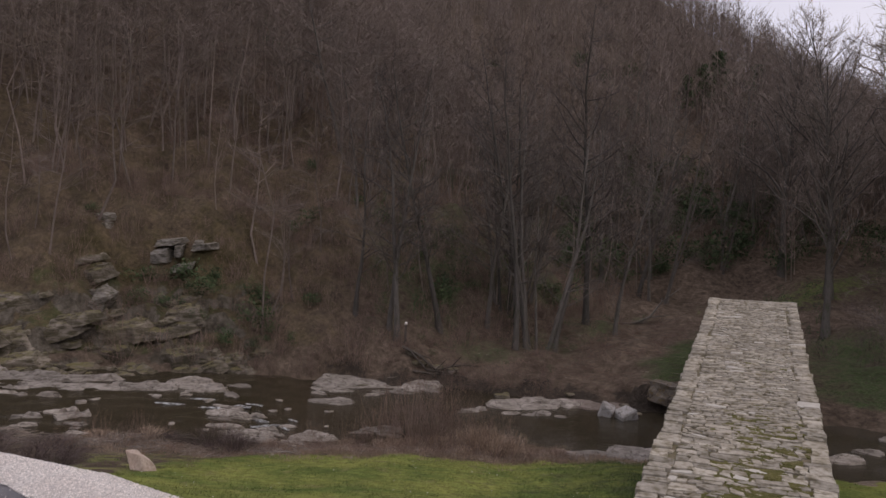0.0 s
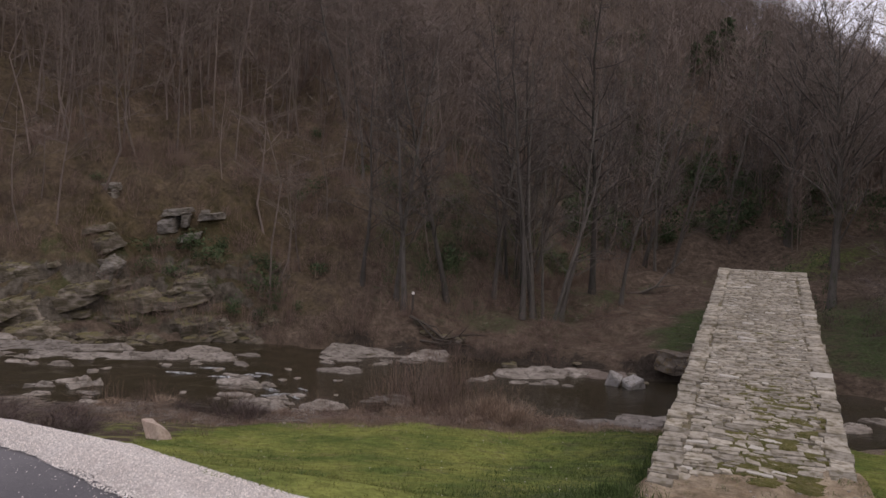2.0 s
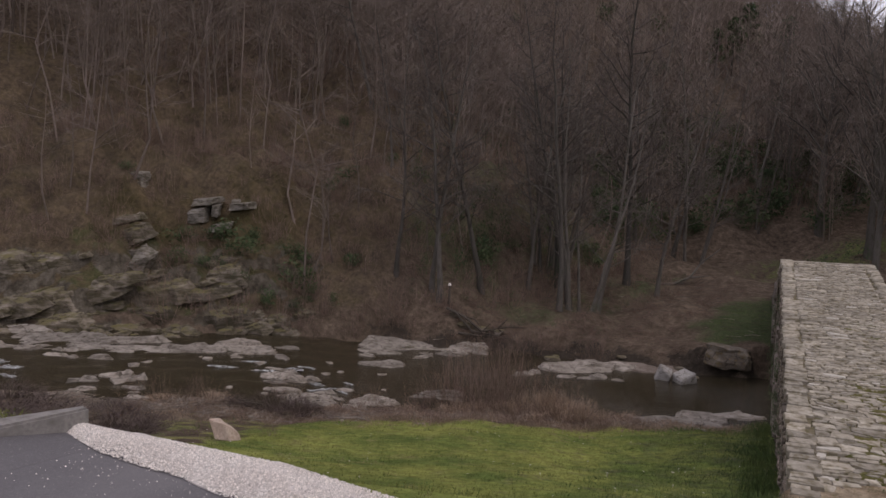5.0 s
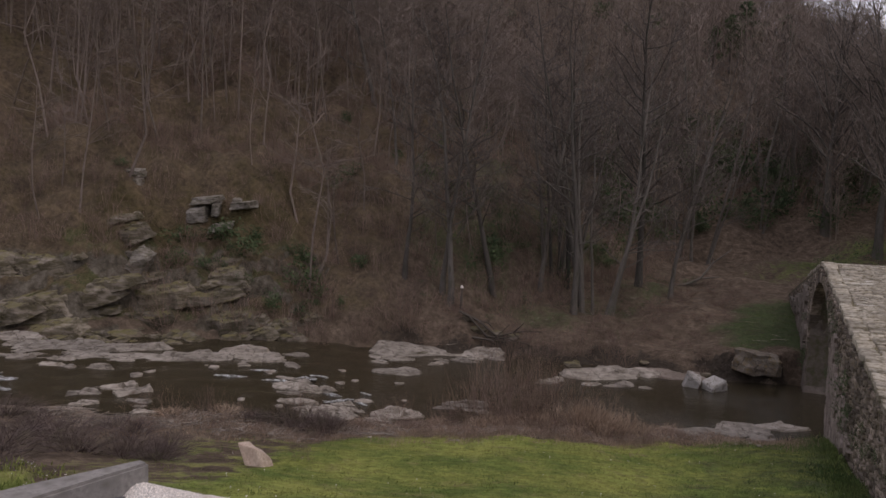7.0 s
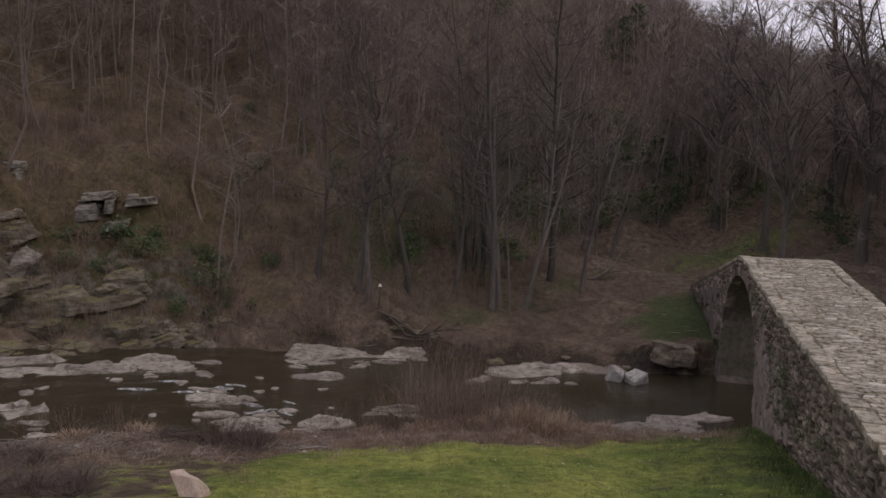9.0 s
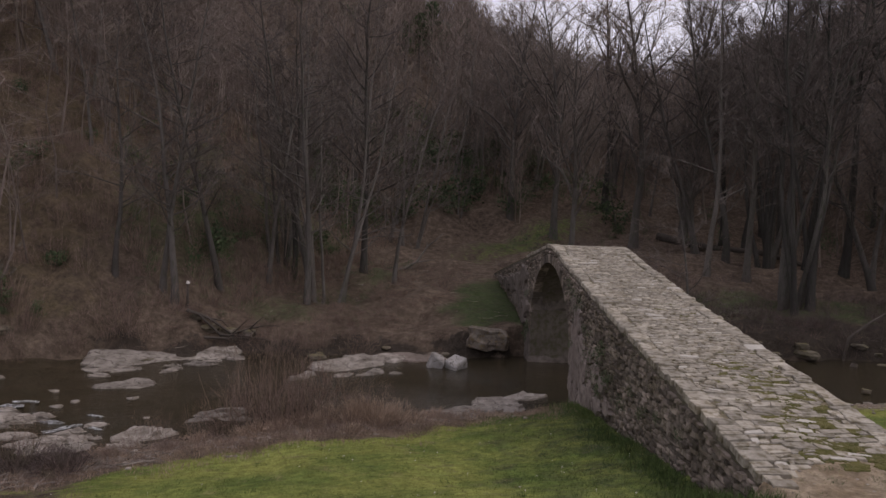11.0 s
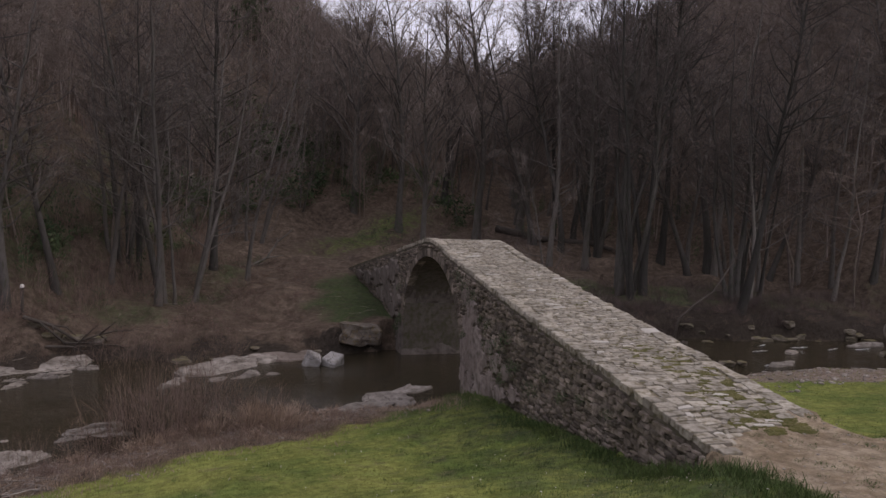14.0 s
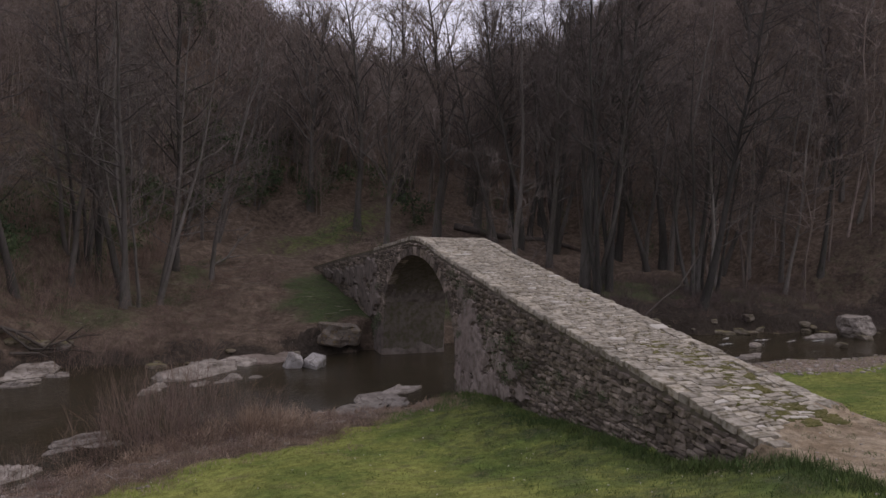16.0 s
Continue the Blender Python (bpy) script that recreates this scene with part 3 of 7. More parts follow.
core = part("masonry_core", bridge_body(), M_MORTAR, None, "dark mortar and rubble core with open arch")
in_bridge(core)


def stone_block(rng, soft=0.9):
    """A flat stone of unit plan, corners chipped, edges rounded off: 20 faces or so."""
    n = rng.choice((5, 6, 6, 7))
    base = [(-0.5, -0.5), (0.5, -0.5), (0.5, 0.5), (-0.5, 0.5)]
    pts = []
    for i, (x, y) in enumerate(base):
        nx_, ny_ = base[(i + 1) % 4]
        if n > 4 and rng.random() < 0.55:
            c = rng.uniform(0.08, 0.26)
            px, py = base[i - 1]
            pts.append((x + (px - x) * c, y + (py - y) * c))
            c = rng.uniform(0.08, 0.26)
            pts.append((x + (nx_ - x) * c, y + (ny_ - y) * c))
        else:
            pts.append((x, y))
    pts = [(x + rng.uniform(-0.045, 0.045), y + rng.uniform(-0.045, 0.045)) for x, y in pts]
    k = len(pts)
    tilt = (rng.uniform(-0.15, 0.15), rng.uniform(-0.15, 0.15))
    verts = [(x, y, -0.5) for x, y in pts]
    verts += [(x, y, 0.32 + tilt[0] * x + tilt[1] * y) for x, y in pts]
    verts += [(x * soft, y * soft, 0.5 + tilt[0] * x + tilt[1] * y + rng.uniform(-0.06, 0.06)) for x, y in pts]
    verts.append((0, 0, 0.52))
    faces = []
    for i in range(k):
        j = (i + 1) % k
        faces.append((i, j, k + j, k + i))
        faces.append((k + i, k + j, 2 * k + j, 2 * k + i))
        faces.append((2 * k + i, 2 * k + j, 3 * k))
    return verts, faces


rng = random.Random(4)
STONES = [stone_block(rng) for _ in range(14)]


def stone_meshes(name, material):
    out = []
    for v, f in STONES:
        me = bpy.data.meshes.new(name)
        me.from_pydata(v, [], f)
        me.materials.append(material)
        out.append(me)
    return out


def joined_stones(name, mats, material):
    """Many stones in one mesh."""
    vs, ts, base = [], [], 0
    r = random.Random(9)
    for m in mats:
        v, f = STONES[r.randrange(len(STONES))]
        a = np.array(v) @ np.array(m.to_3x3()).T + np.array(m.translation)
        vs.append(a)
        for q in f:
            for i in range(1, len(q) - 1):
                ts.append((base + q[0], base + q[i], base + q[i + 1]))
        base += len(v)
    return tri_object(name, np.concatenate(vs), ts, material)


HEAD = math.atan2(-BRIDGE_DIR[0], BRIDGE_DIR[1])


def paving_cells():
    """Broad kerb stones along both edges; between them flags at the foot of the ramp and thin stones on edge further up. Cells in (along, across)."""
    r = random.Random(21)
    cells = []
    for side in (0, 1):
        s = (-0.3, 0.85)[side]
        while s < 23.6:
            dep = r.uniform(0.12, 0.26) if r.random() < 0.55 else r.uniform(0.26, 0.48)
            inner, over = r.uniform(0.25, 0.42), r.uniform(0.0, 0.07)
            a, b = (-over, inner) if side == 0 else (WIDTH - inner, WIDTH + over)
            sk = r.uniform(-0.03, 0.03)
            g = r.uniform(0.004, 0.012)
            cells.append([(s + g + sk, a), (s + dep - g + sk, a + r.uniform(-0.02, 0.02)), (s + dep - g - sk, b + r.uniform(-0.02, 0.02)), (s + g - sk, b)])
            s += dep
    # wavering courses across the deck: broad flags at the foot, thin stones on edge further up
    s, ph = -0.5, [r.uniform(0, 6.28) for _ in range(3)]
    while s < 23.6:
        k = float(smooth01(2.5, 6.0, s))
        dep = (r.uniform(0.07, 0.15) if r.random() < 0.35 else r.uniform(0.14, 0.25)) * (1 - k) + r.uniform(0.05, 0.13) * k
        o = 0.36 + r.uniform(-0.02, 0.03)
        jit = 0.038 * (1 - k) + 0.018 * k
        while o < WIDTH - 0.37:
            w = min(r.uniform(0.1, 0.24) if r.random() < 0.3 + 0.25 * k else r.uniform(0.24, 0.52), WIDTH - 0.35 - o)
            wave = [0.05 * math.sin(1.9 * q + ph[0] + s * 0.7) + 0.03 * math.sin(4.3 * q + ph[1] + s * 1.9) for q in (o, o + w)]
            g, f, sk = r.uniform(0.003, 0.010), r.uniform(0.88, 1.0), r.uniform(-1, 1) * (0.02 + jit)
            past = s - float(deck_end(o + w / 2))
            if w > 0.05 and past > 0 and r.random() > max(0.03, 0.22 - past * 0.5):
                cell = [(s + wave[0] + g, o + g), (s + wave[0] + dep * f - g, o + g + sk), (s + wave[1] + dep * f - g, o + w - g + sk), (s + wave[1] + g, o + w - g)]
                cell = [(a + r.uniform(-jit, jit), b + r.uniform(-jit, jit) * 0.6) for a, b in cell]
                if r.random() < 0.8 - 0.3 * k:
                    m = r.randrange(4)
                    (a0, b0), (a1, b1), (a2, b2) = cell[m - 1], cell[m], cell[(m + 1) % 4]
                    c = r.uniform(0.15, 0.35)
                    cell[m:m + 1] = [(a1 + (a0 - a1) * c, b1 + (b0 - b1) * c), (a1 + (a2 - a1) * c, b1 + (b2 - b1) * c)]
                cells.append(cell)
            o += w
        s += dep
    # one long pale stone set across the deck
    cells = [c for c in cells if not (abs(sum(p[0] for p in c) / len(c) - 8.25) < 0.07 and 0.75 < sum(p[1] for p in c) / len(c) < 1.75)]
    cells.append([(8.2, 0.72), (8.29, 0.72), (8.3, 1.8), (8.21, 1.8)])
    cells.sort(key=lambda c: min(p[0] for p in c))
    return cells


def flag(cell, r):
    """One flag: vertices and triangles, chipped rim, a worn top that is not quite level."""
    cs, co = sum(p[0] for p in cell) / len(cell), sum(p[1] for p in cell) / len(cell)
    kerb = co < 0.3 or co > WIDTH - 0.3
    amp = 1.0 if kerb else (0.75 if cs < 5 else 0.55)
    lift, ta, tb = r.uniform(-0.02, 0.02) * amp + (0.014 if kerb else 0.0), r.uniform(-0.08, 0.08) * amp, r.uniform(-0.04, 0.04) * amp
    rings = []
    pts = []
    for i, p in enumerate(cell):
        q = cell[(i + 1) % len(cell)]
        pts.append(p)
        if math.hypot(q[0] - p[0], q[1] - p[1]) > 0.16:
            k = r.uniform(0.35, 0.65)
            pts.append((p[0] + (q[0] - p[0]) * k + (cs - p[0]) * r.uniform(-0.08, 0.12), p[1] + (q[1] - p[1]) * k + (co - p[1]) * r.uniform(-0.05, 0.08)))
    for f, h in ((1.0, -0.10), (1.0, 0.012), (0.95, 0.024)):
        ring = []
        for s, o in pts:
            a, b = cs + (s - cs) * f, co + (o - co) * f
            ring.append(on_bridge(a, b, float(deck_z(a)) + h + (lift + (a - cs) * ta + (b - co) * tb if h > -0.05 else 0) + r.uniform(-0.003, 0.003)))
        rings.append(ring)
    n_ = len(pts)
    verts = rings[0] + rings[1] + rings[2] + [on_bridge(cs, co, float(deck_z(cs)) + 0.025 + lift + r.uniform(-0.004, 0.006))]
    tris_ = []
    for i in range(n_):
        j = (i + 1) % n_
        for k in (0, 1):
            a, b, c, d = k * n_ + i, k * n_ + j, (k + 1) * n_ + j, (k + 1) * n_ + i
            tris_ += [(a, c, b), (a, d, c)]
        tris_.append((2 * n_ + i, 3 * n_, 2 * n_ + j))
    return verts, tris_


PAVING = paving_cells()


def deck_bed():
    bm = bmesh.new()
    ss = np.concatenate([np.arange(-0.35, 2, 0.15), np.arange(2, 41, 0.5)])
    across = [WIDTH * k / 5 for k in range(6)]

    def top(s, o):
        return float(deck_z(s)) - 0.012 - 0.07 * (1 - float(smooth01(0.1, 0.5, s - deck_end(o))))
    rows = [[bm.verts.new(on_bridge(s, o, top(s, o))) for o in across] + [bm.verts.new(on_bridge(s, o, float(deck_z(s)) - 0.16)) for o in (WIDTH, 0.0)] for s in ss]
    for a, b in zip(rows, rows[1:]):
        for i in range(8):
            bm.faces.new((a[i], a[(i + 1) % 8], b[(i + 1) % 8], b[i]))
    bm.faces.new(rows[0])
    bm.faces.new(rows[-1][::-1])
    bmesh.ops.recalc_face_normals(bm, faces=bm.faces)
    return bm


in_bridge(part("deck_bed", deck_bed(), M_JOINT, None, "brown earth and moss in the joints"))


def wall_base(s):
    p = on_bridge(s, -0.3, 0)
    return max(lie(p.x, p.y), -0.2)


def face_stones():
    """Rubble courses on the upstream face, following the deck, cut out at the arch ring."""
    r = random.Random(33)
    mats = []
    row = 0.0
    while row < 5.6:
        hgt = r.uniform(0.05, 0.125)
        s = -0.45 + r.uniform(0, 0.3)
        while s < 40.5:
            w = r.uniform(0.1, 0.42) * (1 if s < 15 else 1.6)
            mid = s + w / 2
            z = float(deck_z(mid)) - 0.2 - row - hgt / 2 + r.uniform(-0.02, 0.02)
            ring = float(arch_z(mid)) + 0.36 if abs(mid - SPAN_MID) < SPAN_HALF else (9 if abs(mid - SPAN_MID) < SPAN_HALF + 0.3 and z < 2.2 else -9)
            if z > wall_base(mid) - 0.15 and (ring < -5 or (z > ring and ring < 8)) and not (abs(mid - SPAN_MID) < SPAN_HALF + 0.38 and z < ring):
                m = Matrix.Translation(on_bridge(mid, 0.0 + r.uniform(-0.02, 0.03), z)) @ Matrix.Rotation(HEAD, 4, "Z") @ Matrix.Rotation(-math.pi / 2, 4, "Y") \
                    @ Matrix.Rotation(r.uniform(-0.1, 0.1), 4, "Z") @ Matrix.Diagonal((hgt - 0.012, w - 0.015, (0.11 if mid < 21 else 0.035) + r.uniform(0, 0.05), 1))
                mats.append((mid, z, m))
            s += w
        row += hgt
    return mats


FACE_STONES = face_stones()


def voussoirs():
    """Wedge stones of the arch ring, a little proud of the face."""
    out = []
    n = 34
    for i in range(n):
        a0, a1 = math.pi * i / n, math.pi * (i + 1) / n - 0.006
        bm = bmesh.new()
        vs = []
        for o in (-0.07, 0.3):
            for a, k in ((a0, 0.0), (a1, 0.0), (a1, 0.34), (a0, 0.34)):
                s = SPAN_MID - math.cos(a) * (SPAN_HALF + k - 0.02)
                z = SPRING + math.sin(a) * (CROWN - SPRING + k - 0.02)
                vs.append(bm.verts.new(on_bridge(s, o, z)))
        for f in ((0, 1, 2, 3), (7, 6, 5, 4), (0, 4, 5, 1), (1, 5, 6, 2), (2, 6, 7, 3), (3, 7, 4, 0)):
            bm.faces.new([vs[j] for j in f])
        bmesh.ops.recalc_face_normals(bm, faces=bm.faces)
        bmesh.ops.bevel(bm, geom=bm.edges[:], offset=0.012, segments=1, affect="EDGES")
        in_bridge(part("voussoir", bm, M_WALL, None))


voussoirs()


def pier(s0, s1, name, top):
    """Smoother coursed masonry of a pier under the arch, standing in the water."""
    bm = bmesh.new()
    vs = []
    for z in (-0.9, top):
        k = 0.08 if z < 0 else 0.0
        vs.append([bm.verts.new(on_bridge(s, o, z)) for s, o in ((s0 - k, -0.05 - k), (s1 + k, -0.05 - k), (s1 + k, WIDTH + 0.05 + k), (s0 - k, WIDTH + 0.05 + k))])
    for i in range(4):
        j = (i + 1) % 4
        bm.faces.new((vs[0][i], vs[0][j], vs[1][j], vs[1][i]))
    bm.faces.new(vs[1])
    bm.faces.new(vs[0][::-1])
    bmesh.ops.recalc_face_normals(bm, faces=bm.faces)
    bmesh.ops.subdivide_edges(bm, edges=bm.edges[:], cuts=7, use_grid_fill=True)
    for v in bm.verts:
        v.co += Vector((noise.noise(v.co * 1.7), noise.noise(v.co * 1.7 + Vector((7, 0, 0))), 0)) * 0.06
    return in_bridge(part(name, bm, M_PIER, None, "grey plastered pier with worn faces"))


pier(SPAN_MID + SPAN_HALF - 0.035, SPAN_MID + SPAN_HALF + 1.2, "far_pier", 1.5)


def barrel_plaster():
    """Remains of plaster on the lower barrel above the far pier, broken off along a ragged upper edge."""
    bm = bmesh.new()
    cols = []
    for j in range(25):
        o = 0.02 + (WIDTH - 0.04) * j / 24
        top = 0.42 + 0.16 * noise.noise(Vector((j * 0.31, 3.3, 0))) + 0.12 * noise.noise(Vector((j * 0.9, 8.1, 0)))
        col = []
        for i in range(13):
            a = top * i / 12
            d = 0.03 + 0.012 * noise.noise(Vector((j * 0.6, i * 0.6, 1)))
            d = d if i < 12 else 0.004
            col.append(bm.verts.new(on_bridge(SPAN_MID + math.cos(a) * (SPAN_HALF - d), o, SPRING + math.sin(a) * (CROWN - SPRING - d))))
        cols.append(col)
    for p, q in zip(cols, cols[1:]):
        for i in range(12):
            bm.faces.new((p[i], p[i + 1], q[i + 1], q[i]))
    bmesh.ops.recalc_face_normals(bm, faces=bm.faces)
    return bm


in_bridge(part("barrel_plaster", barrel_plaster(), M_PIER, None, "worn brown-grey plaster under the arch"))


def plaster(s0, z0, a, b, seed, material):
    """A shallow remnant of plaster on the wall face, with a broken edge."""
    r_ = random.Random(seed)
    bm = bmesh.new()
    n_ = 18
    prof = [r_.uniform(0.6, 1.2) for _ in range(n_)]
    rings = []
    c = bm.verts.new(on_bridge(s0, -0.15, z0))
    for k, o in ((0.5, -0.148), (0.9, -0.14), (1.0, 0.0)):
        rings.append([bm.verts.new(on_bridge(s0 + math.cos(6.2832 * i / n_) * a * prof[i] * k, o + r_.uniform(-0.008, 0.008), z0 + math.sin(6.2832 * i / n_) * b * prof[i] * k)) for i in range(n_)])
    for i in range(n_):
        j = (i + 1) % n_
        bm.faces.new((c, rings[0][i], rings[0][j]))
        for p, q in zip(rings, rings[1:]):
            bm.faces.new((p[i], q[i], q[j], p[j]))
    bmesh.ops.recalc_face_normals(bm, faces=bm.faces)
    in_bridge(part("plaster_patch", bm, material, None, "worn grey-brown plaster remnant"))


for k, (s0, z0, a, b) in enumerate([(12.5, 2.4, 0.55, 0.8), (12.1, 3.5, 0.55, 0.45), (11.2, 2.0, 0.55, 0.55), (12.7, 1.3, 0.42, 0.45), (10.3, 2.7, 0.45, 0.3), (8.9, 2.2, 0.35, 0.25), (11.6, 2.8, 0.5, 0.4), (11.9, 1.3, 0.5, 0.35), (10.1, 1.7, 0.4, 0.4), (12.6, 3.0, 0.4, 0.3), (12.2, 0.9, 0.7, 0.4), (11.0, 1.3, 0.6, 0.5), (12.8, 3.9, 0.3, 0.4), (10.7, 2.2, 0.5, 0.3), (11.7, 3.4, 0.35, 0.3), (9.4, 1.5, 0.4, 0.3), (12.3, 1.9, 0.6, 0.5), (11.5, 2.2, 1.0, 0.7), (12.3, 2.9, 0.7, 0.8), (10.4, 1.4, 0.8, 0.45), (11.9, 0.7, 0.9, 0.4), (9.8, 2.3, 0.5, 0.35), (8.3, 1.8, 0.4, 0.25)]):
    plaster(s0, z0, a, b, k, M_PLASTER)
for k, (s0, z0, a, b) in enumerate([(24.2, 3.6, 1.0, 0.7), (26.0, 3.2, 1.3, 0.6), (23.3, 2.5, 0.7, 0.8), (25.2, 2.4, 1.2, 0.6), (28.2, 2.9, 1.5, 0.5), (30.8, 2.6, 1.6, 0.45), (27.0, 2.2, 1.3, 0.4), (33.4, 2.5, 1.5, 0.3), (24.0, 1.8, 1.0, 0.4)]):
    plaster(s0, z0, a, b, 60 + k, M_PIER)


# ---- road and gravel ----
def strip(name, left, right, z, material, steps=60, lift=0.0, thick=0.25, fuzz=0.0):
    """A thick ribbon between two lines over the ground, given as functions of u in 0..1."""
    bm = bmesh.new()
    rows = []
    r = random.Random(3)
    for i in range(steps + 1):
        u = i / steps
        a, b = Vector(left(u)), Vector(right(u))
        row = []
        for k in range(9):
            p = a.lerp(b, k / 8)
            hump = math.sin(math.pi * k / 8) * lift
            row.append(bm.verts.new((p.x + r.uniform(-fuzz, fuzz), p.y + r.uniform(-fuzz, fuzz), z(p.x, p.y) + hump + r.uniform(-fuzz, fuzz) * 0.4)))
        row += [bm.verts.new((b.x, b.y, z(b.x, b.y) - thick)), bm.verts.new((a.x, a.y, z(a.x, a.y) - thick))]
        rows.append(row)
    for a, b in zip(rows, rows[1:]):
        n_ = len(a)
        for k in range(n_):
            bm.faces.new((a[k], a[(k + 1) % n_], b[(k + 1) % n_], b[k]))
    bm.faces.new(rows[0])
    bm.faces.new(rows[-1][::-1])
    bmesh.ops.recalc_face_normals(bm, faces=bm.faces)
    return part(name, bm, material, None)


WALL_END, WALL_DIR = Vector((-2.14, 6.37, 0)), Vector((-0.415, -0.91, 0)).normalized()
ROAD_Z = 4.43


def verge_width(x):
    """Breadth of the gravel shoulder, narrowing to a tip at the parapet."""
    return np.interp(x, [-2.4, -1.6, -1.08, -0.46, 0.0, 0.6], [0.12, 0.47, 0.58, 0.64, 0.78, 0.9])


def verge_line(u):
    x = -2.35 + 20 * u
    return (x, float(verge_y(x)) + 0.05 * math.sin(x * 3.1) + 0.03 * math.sin(x * 7.7), 0)


def road_slab():
    bm = bmesh.new()
    far_end = WALL_END + WALL_DIR * 2.3
    pts = [(WALL_END.x, WALL_END.y - 0.05), (far_end.x, far_end.y), (-5.8, 4.75), (-14, 3.9), (-18, -40), (40, -40), (40, -6.2), (17.6, -1.0), (2.4, 4.75), (-1.6, 6.2)]
    vs = [bm.verts.new((x, y, ROAD_Z)) for x, y in pts]
    f = bm.faces.new(vs)
    g = bmesh.ops.extrude_face_region(bm, geom=[f])
    for v in g["geom"]:
        if isinstance(v, bmesh.types.BMVert):
            v.co.z -= 0.3
    bmesh.ops.recalc_face_normals(bm, faces=bm.faces)
    return bm


road = part("road", road_slab(), M_ASPHALT, None)
tagged(road, "dark grey asphalt road beside the river meadow", "road", kind="structure")
verge = strip("gravel_verge", lambda u: (verge_line(u)[0], verge_line(u)[1] - float(verge_width(verge_line(u)[0])), 0), verge_line,
              lambda x, y: ROAD_Z + 0.012, M_GRAVEL, 260, 0.07, 0.55, 0.012)
tagged(verge, "pale crushed gravel shoulder along the asphalt", "gravel verge", kind="structure")


def parapet():
    """A low wall whose road face runs straight; narrow at its end, broader further on."""
    bm = bmesh.new()
    out = Vector((WALL_DIR.y, -WALL_DIR.x, 0))
    vs = []
    for k in range(6):
        broad = min(0.13 + 0.1 * k, 0.4)
        for o, z in ((-0.02, 3.4), (0, 4.67), (broad, 4.67), (broad + 0.02, 3.4)):
            vs.append(bm.verts.new(WALL_END + WALL_DIR * k * 0.46 + out * o + Vector((0, 0, z))))
    for k in range(5):
        for i in range(4):
            bm.faces.new((vs[4 * k + i], vs[4 * k + (i + 1) % 4], vs[4 * k + 4 + (i + 1) % 4], vs[4 * k + 4 + i]))
    bm.faces.new(vs[:4])
    bm.faces.new(vs[-4:][::-1])
    bmesh.ops.recalc_face_normals(bm, faces=bm.faces)
    sharp = [e for e in bm.edges if e.calc_face_angle(0) > 0.6]
    bmesh.ops.bevel(bm, geom=sharp, offset=0.025, segments=2, affect="EDGES")
    return bm


def apron():
    """Asphalt laid up against the foot of the parapet, running out towards its end."""
    bm = bmesh.new()
    out = Vector((WALL_DIR.y, -WALL_DIR.x, 0))
    rows = []
    for k in range(24):
        d = 0.12 + k / 23 * 2.15
        rise = 0.14 * min(1, (d - 0.1) / 0.75)
        at = WALL_END + WALL_DIR * d
        rows.append([bm.verts.new(at - out * o + Vector((0, 0, ROAD_Z + h))) for o, h in ((-0.03, -0.1), (-0.03, rise), (0.12, rise * 0.75), (0.32, rise * 0.3), (0.6, 0.002), (0.6, -0.1))])
    for a, b in zip(rows, rows[1:]):
        for i in range(6):
            bm.faces.new((a[i], a[(i + 1) % 6], b[(i + 1) % 6], b[i]))
    bm.faces.new(rows[0])
    bm.faces.new(rows[-1][::-1])
    bmesh.ops.recalc_face_normals(bm, faces=bm.faces)
    return bm


part("asphalt_apron", apron(), M_ASPHALT, road)
tagged(part("concrete_parapet", parapet(), M_CONCRETE, None), "low weathered concrete parapet at the road edge", "low wall")


def scatter_chips():
    """Loose gravel: angular chips on the verge and strewn over the asphalt."""
    r = np.random.RandomState(5)
    n = 48000
    u, w = r.rand(n) ** 1.3 * 0.55, r.rand(n)
    x = -2.35 + 20 * u
    yo = verge_y(x)
    inner = verge_width(x)
    y = yo + 0.03 - (inner + 0.1) * w
    hump = np.sin(np.pi * np.clip(w, 0, 1)) * 0.07
    z = ROAD_Z + 0.015 + hump
    loose = r.rand(n) < 0.02
    y = np.where(loose, yo - inner - np.abs(r.randn(n)) ** 1.6 * 0.5, y)
    z = np.where(loose, ROAD_Z + 0.004, z)
    size = np.where(loose, 0.7, 1.0) * (0.005 + 0.010 * r.rand(n) ** 2.5)
    tet = np.array([(-1, -0.6, -0.4), (1, -0.7, -0.4), (0.1, 1, -0.4), (0.0, 0.0, 0.75)])
    ang = r.rand(n) * 6.28
    c, s_ = np.cos(ang), np.sin(ang)
    v = np.empty((n, 4, 3))
    v[:, :, 0] = (tet[None, :, 0] * c[:, None] - tet[None, :, 1] * s_[:, None]) * size[:, None] + x[:, None]
    v[:, :, 1] = (tet[None, :, 0] * s_[:, None] + tet[None, :, 1] * c[:, None]) * size[:, None] + y[:, None]
    v[:, :, 2] = tet[None, :, 2] * size[:, None] + z[:, None] + size[:, None] * 0.35
    f = np.array([(0, 1, 3), (1, 2, 3), (2, 0, 3)])
    t = (np.arange(n)[:, None, None] * 4 + f[None]).reshape(-1, 3)
    return tri_object("loose_gravel", v.reshape(-1, 3), t, M_CHIP)


tagged(scatter_chips(), "loose pale gravel chips on shoulder and asphalt", "gravel", kind="stuff")


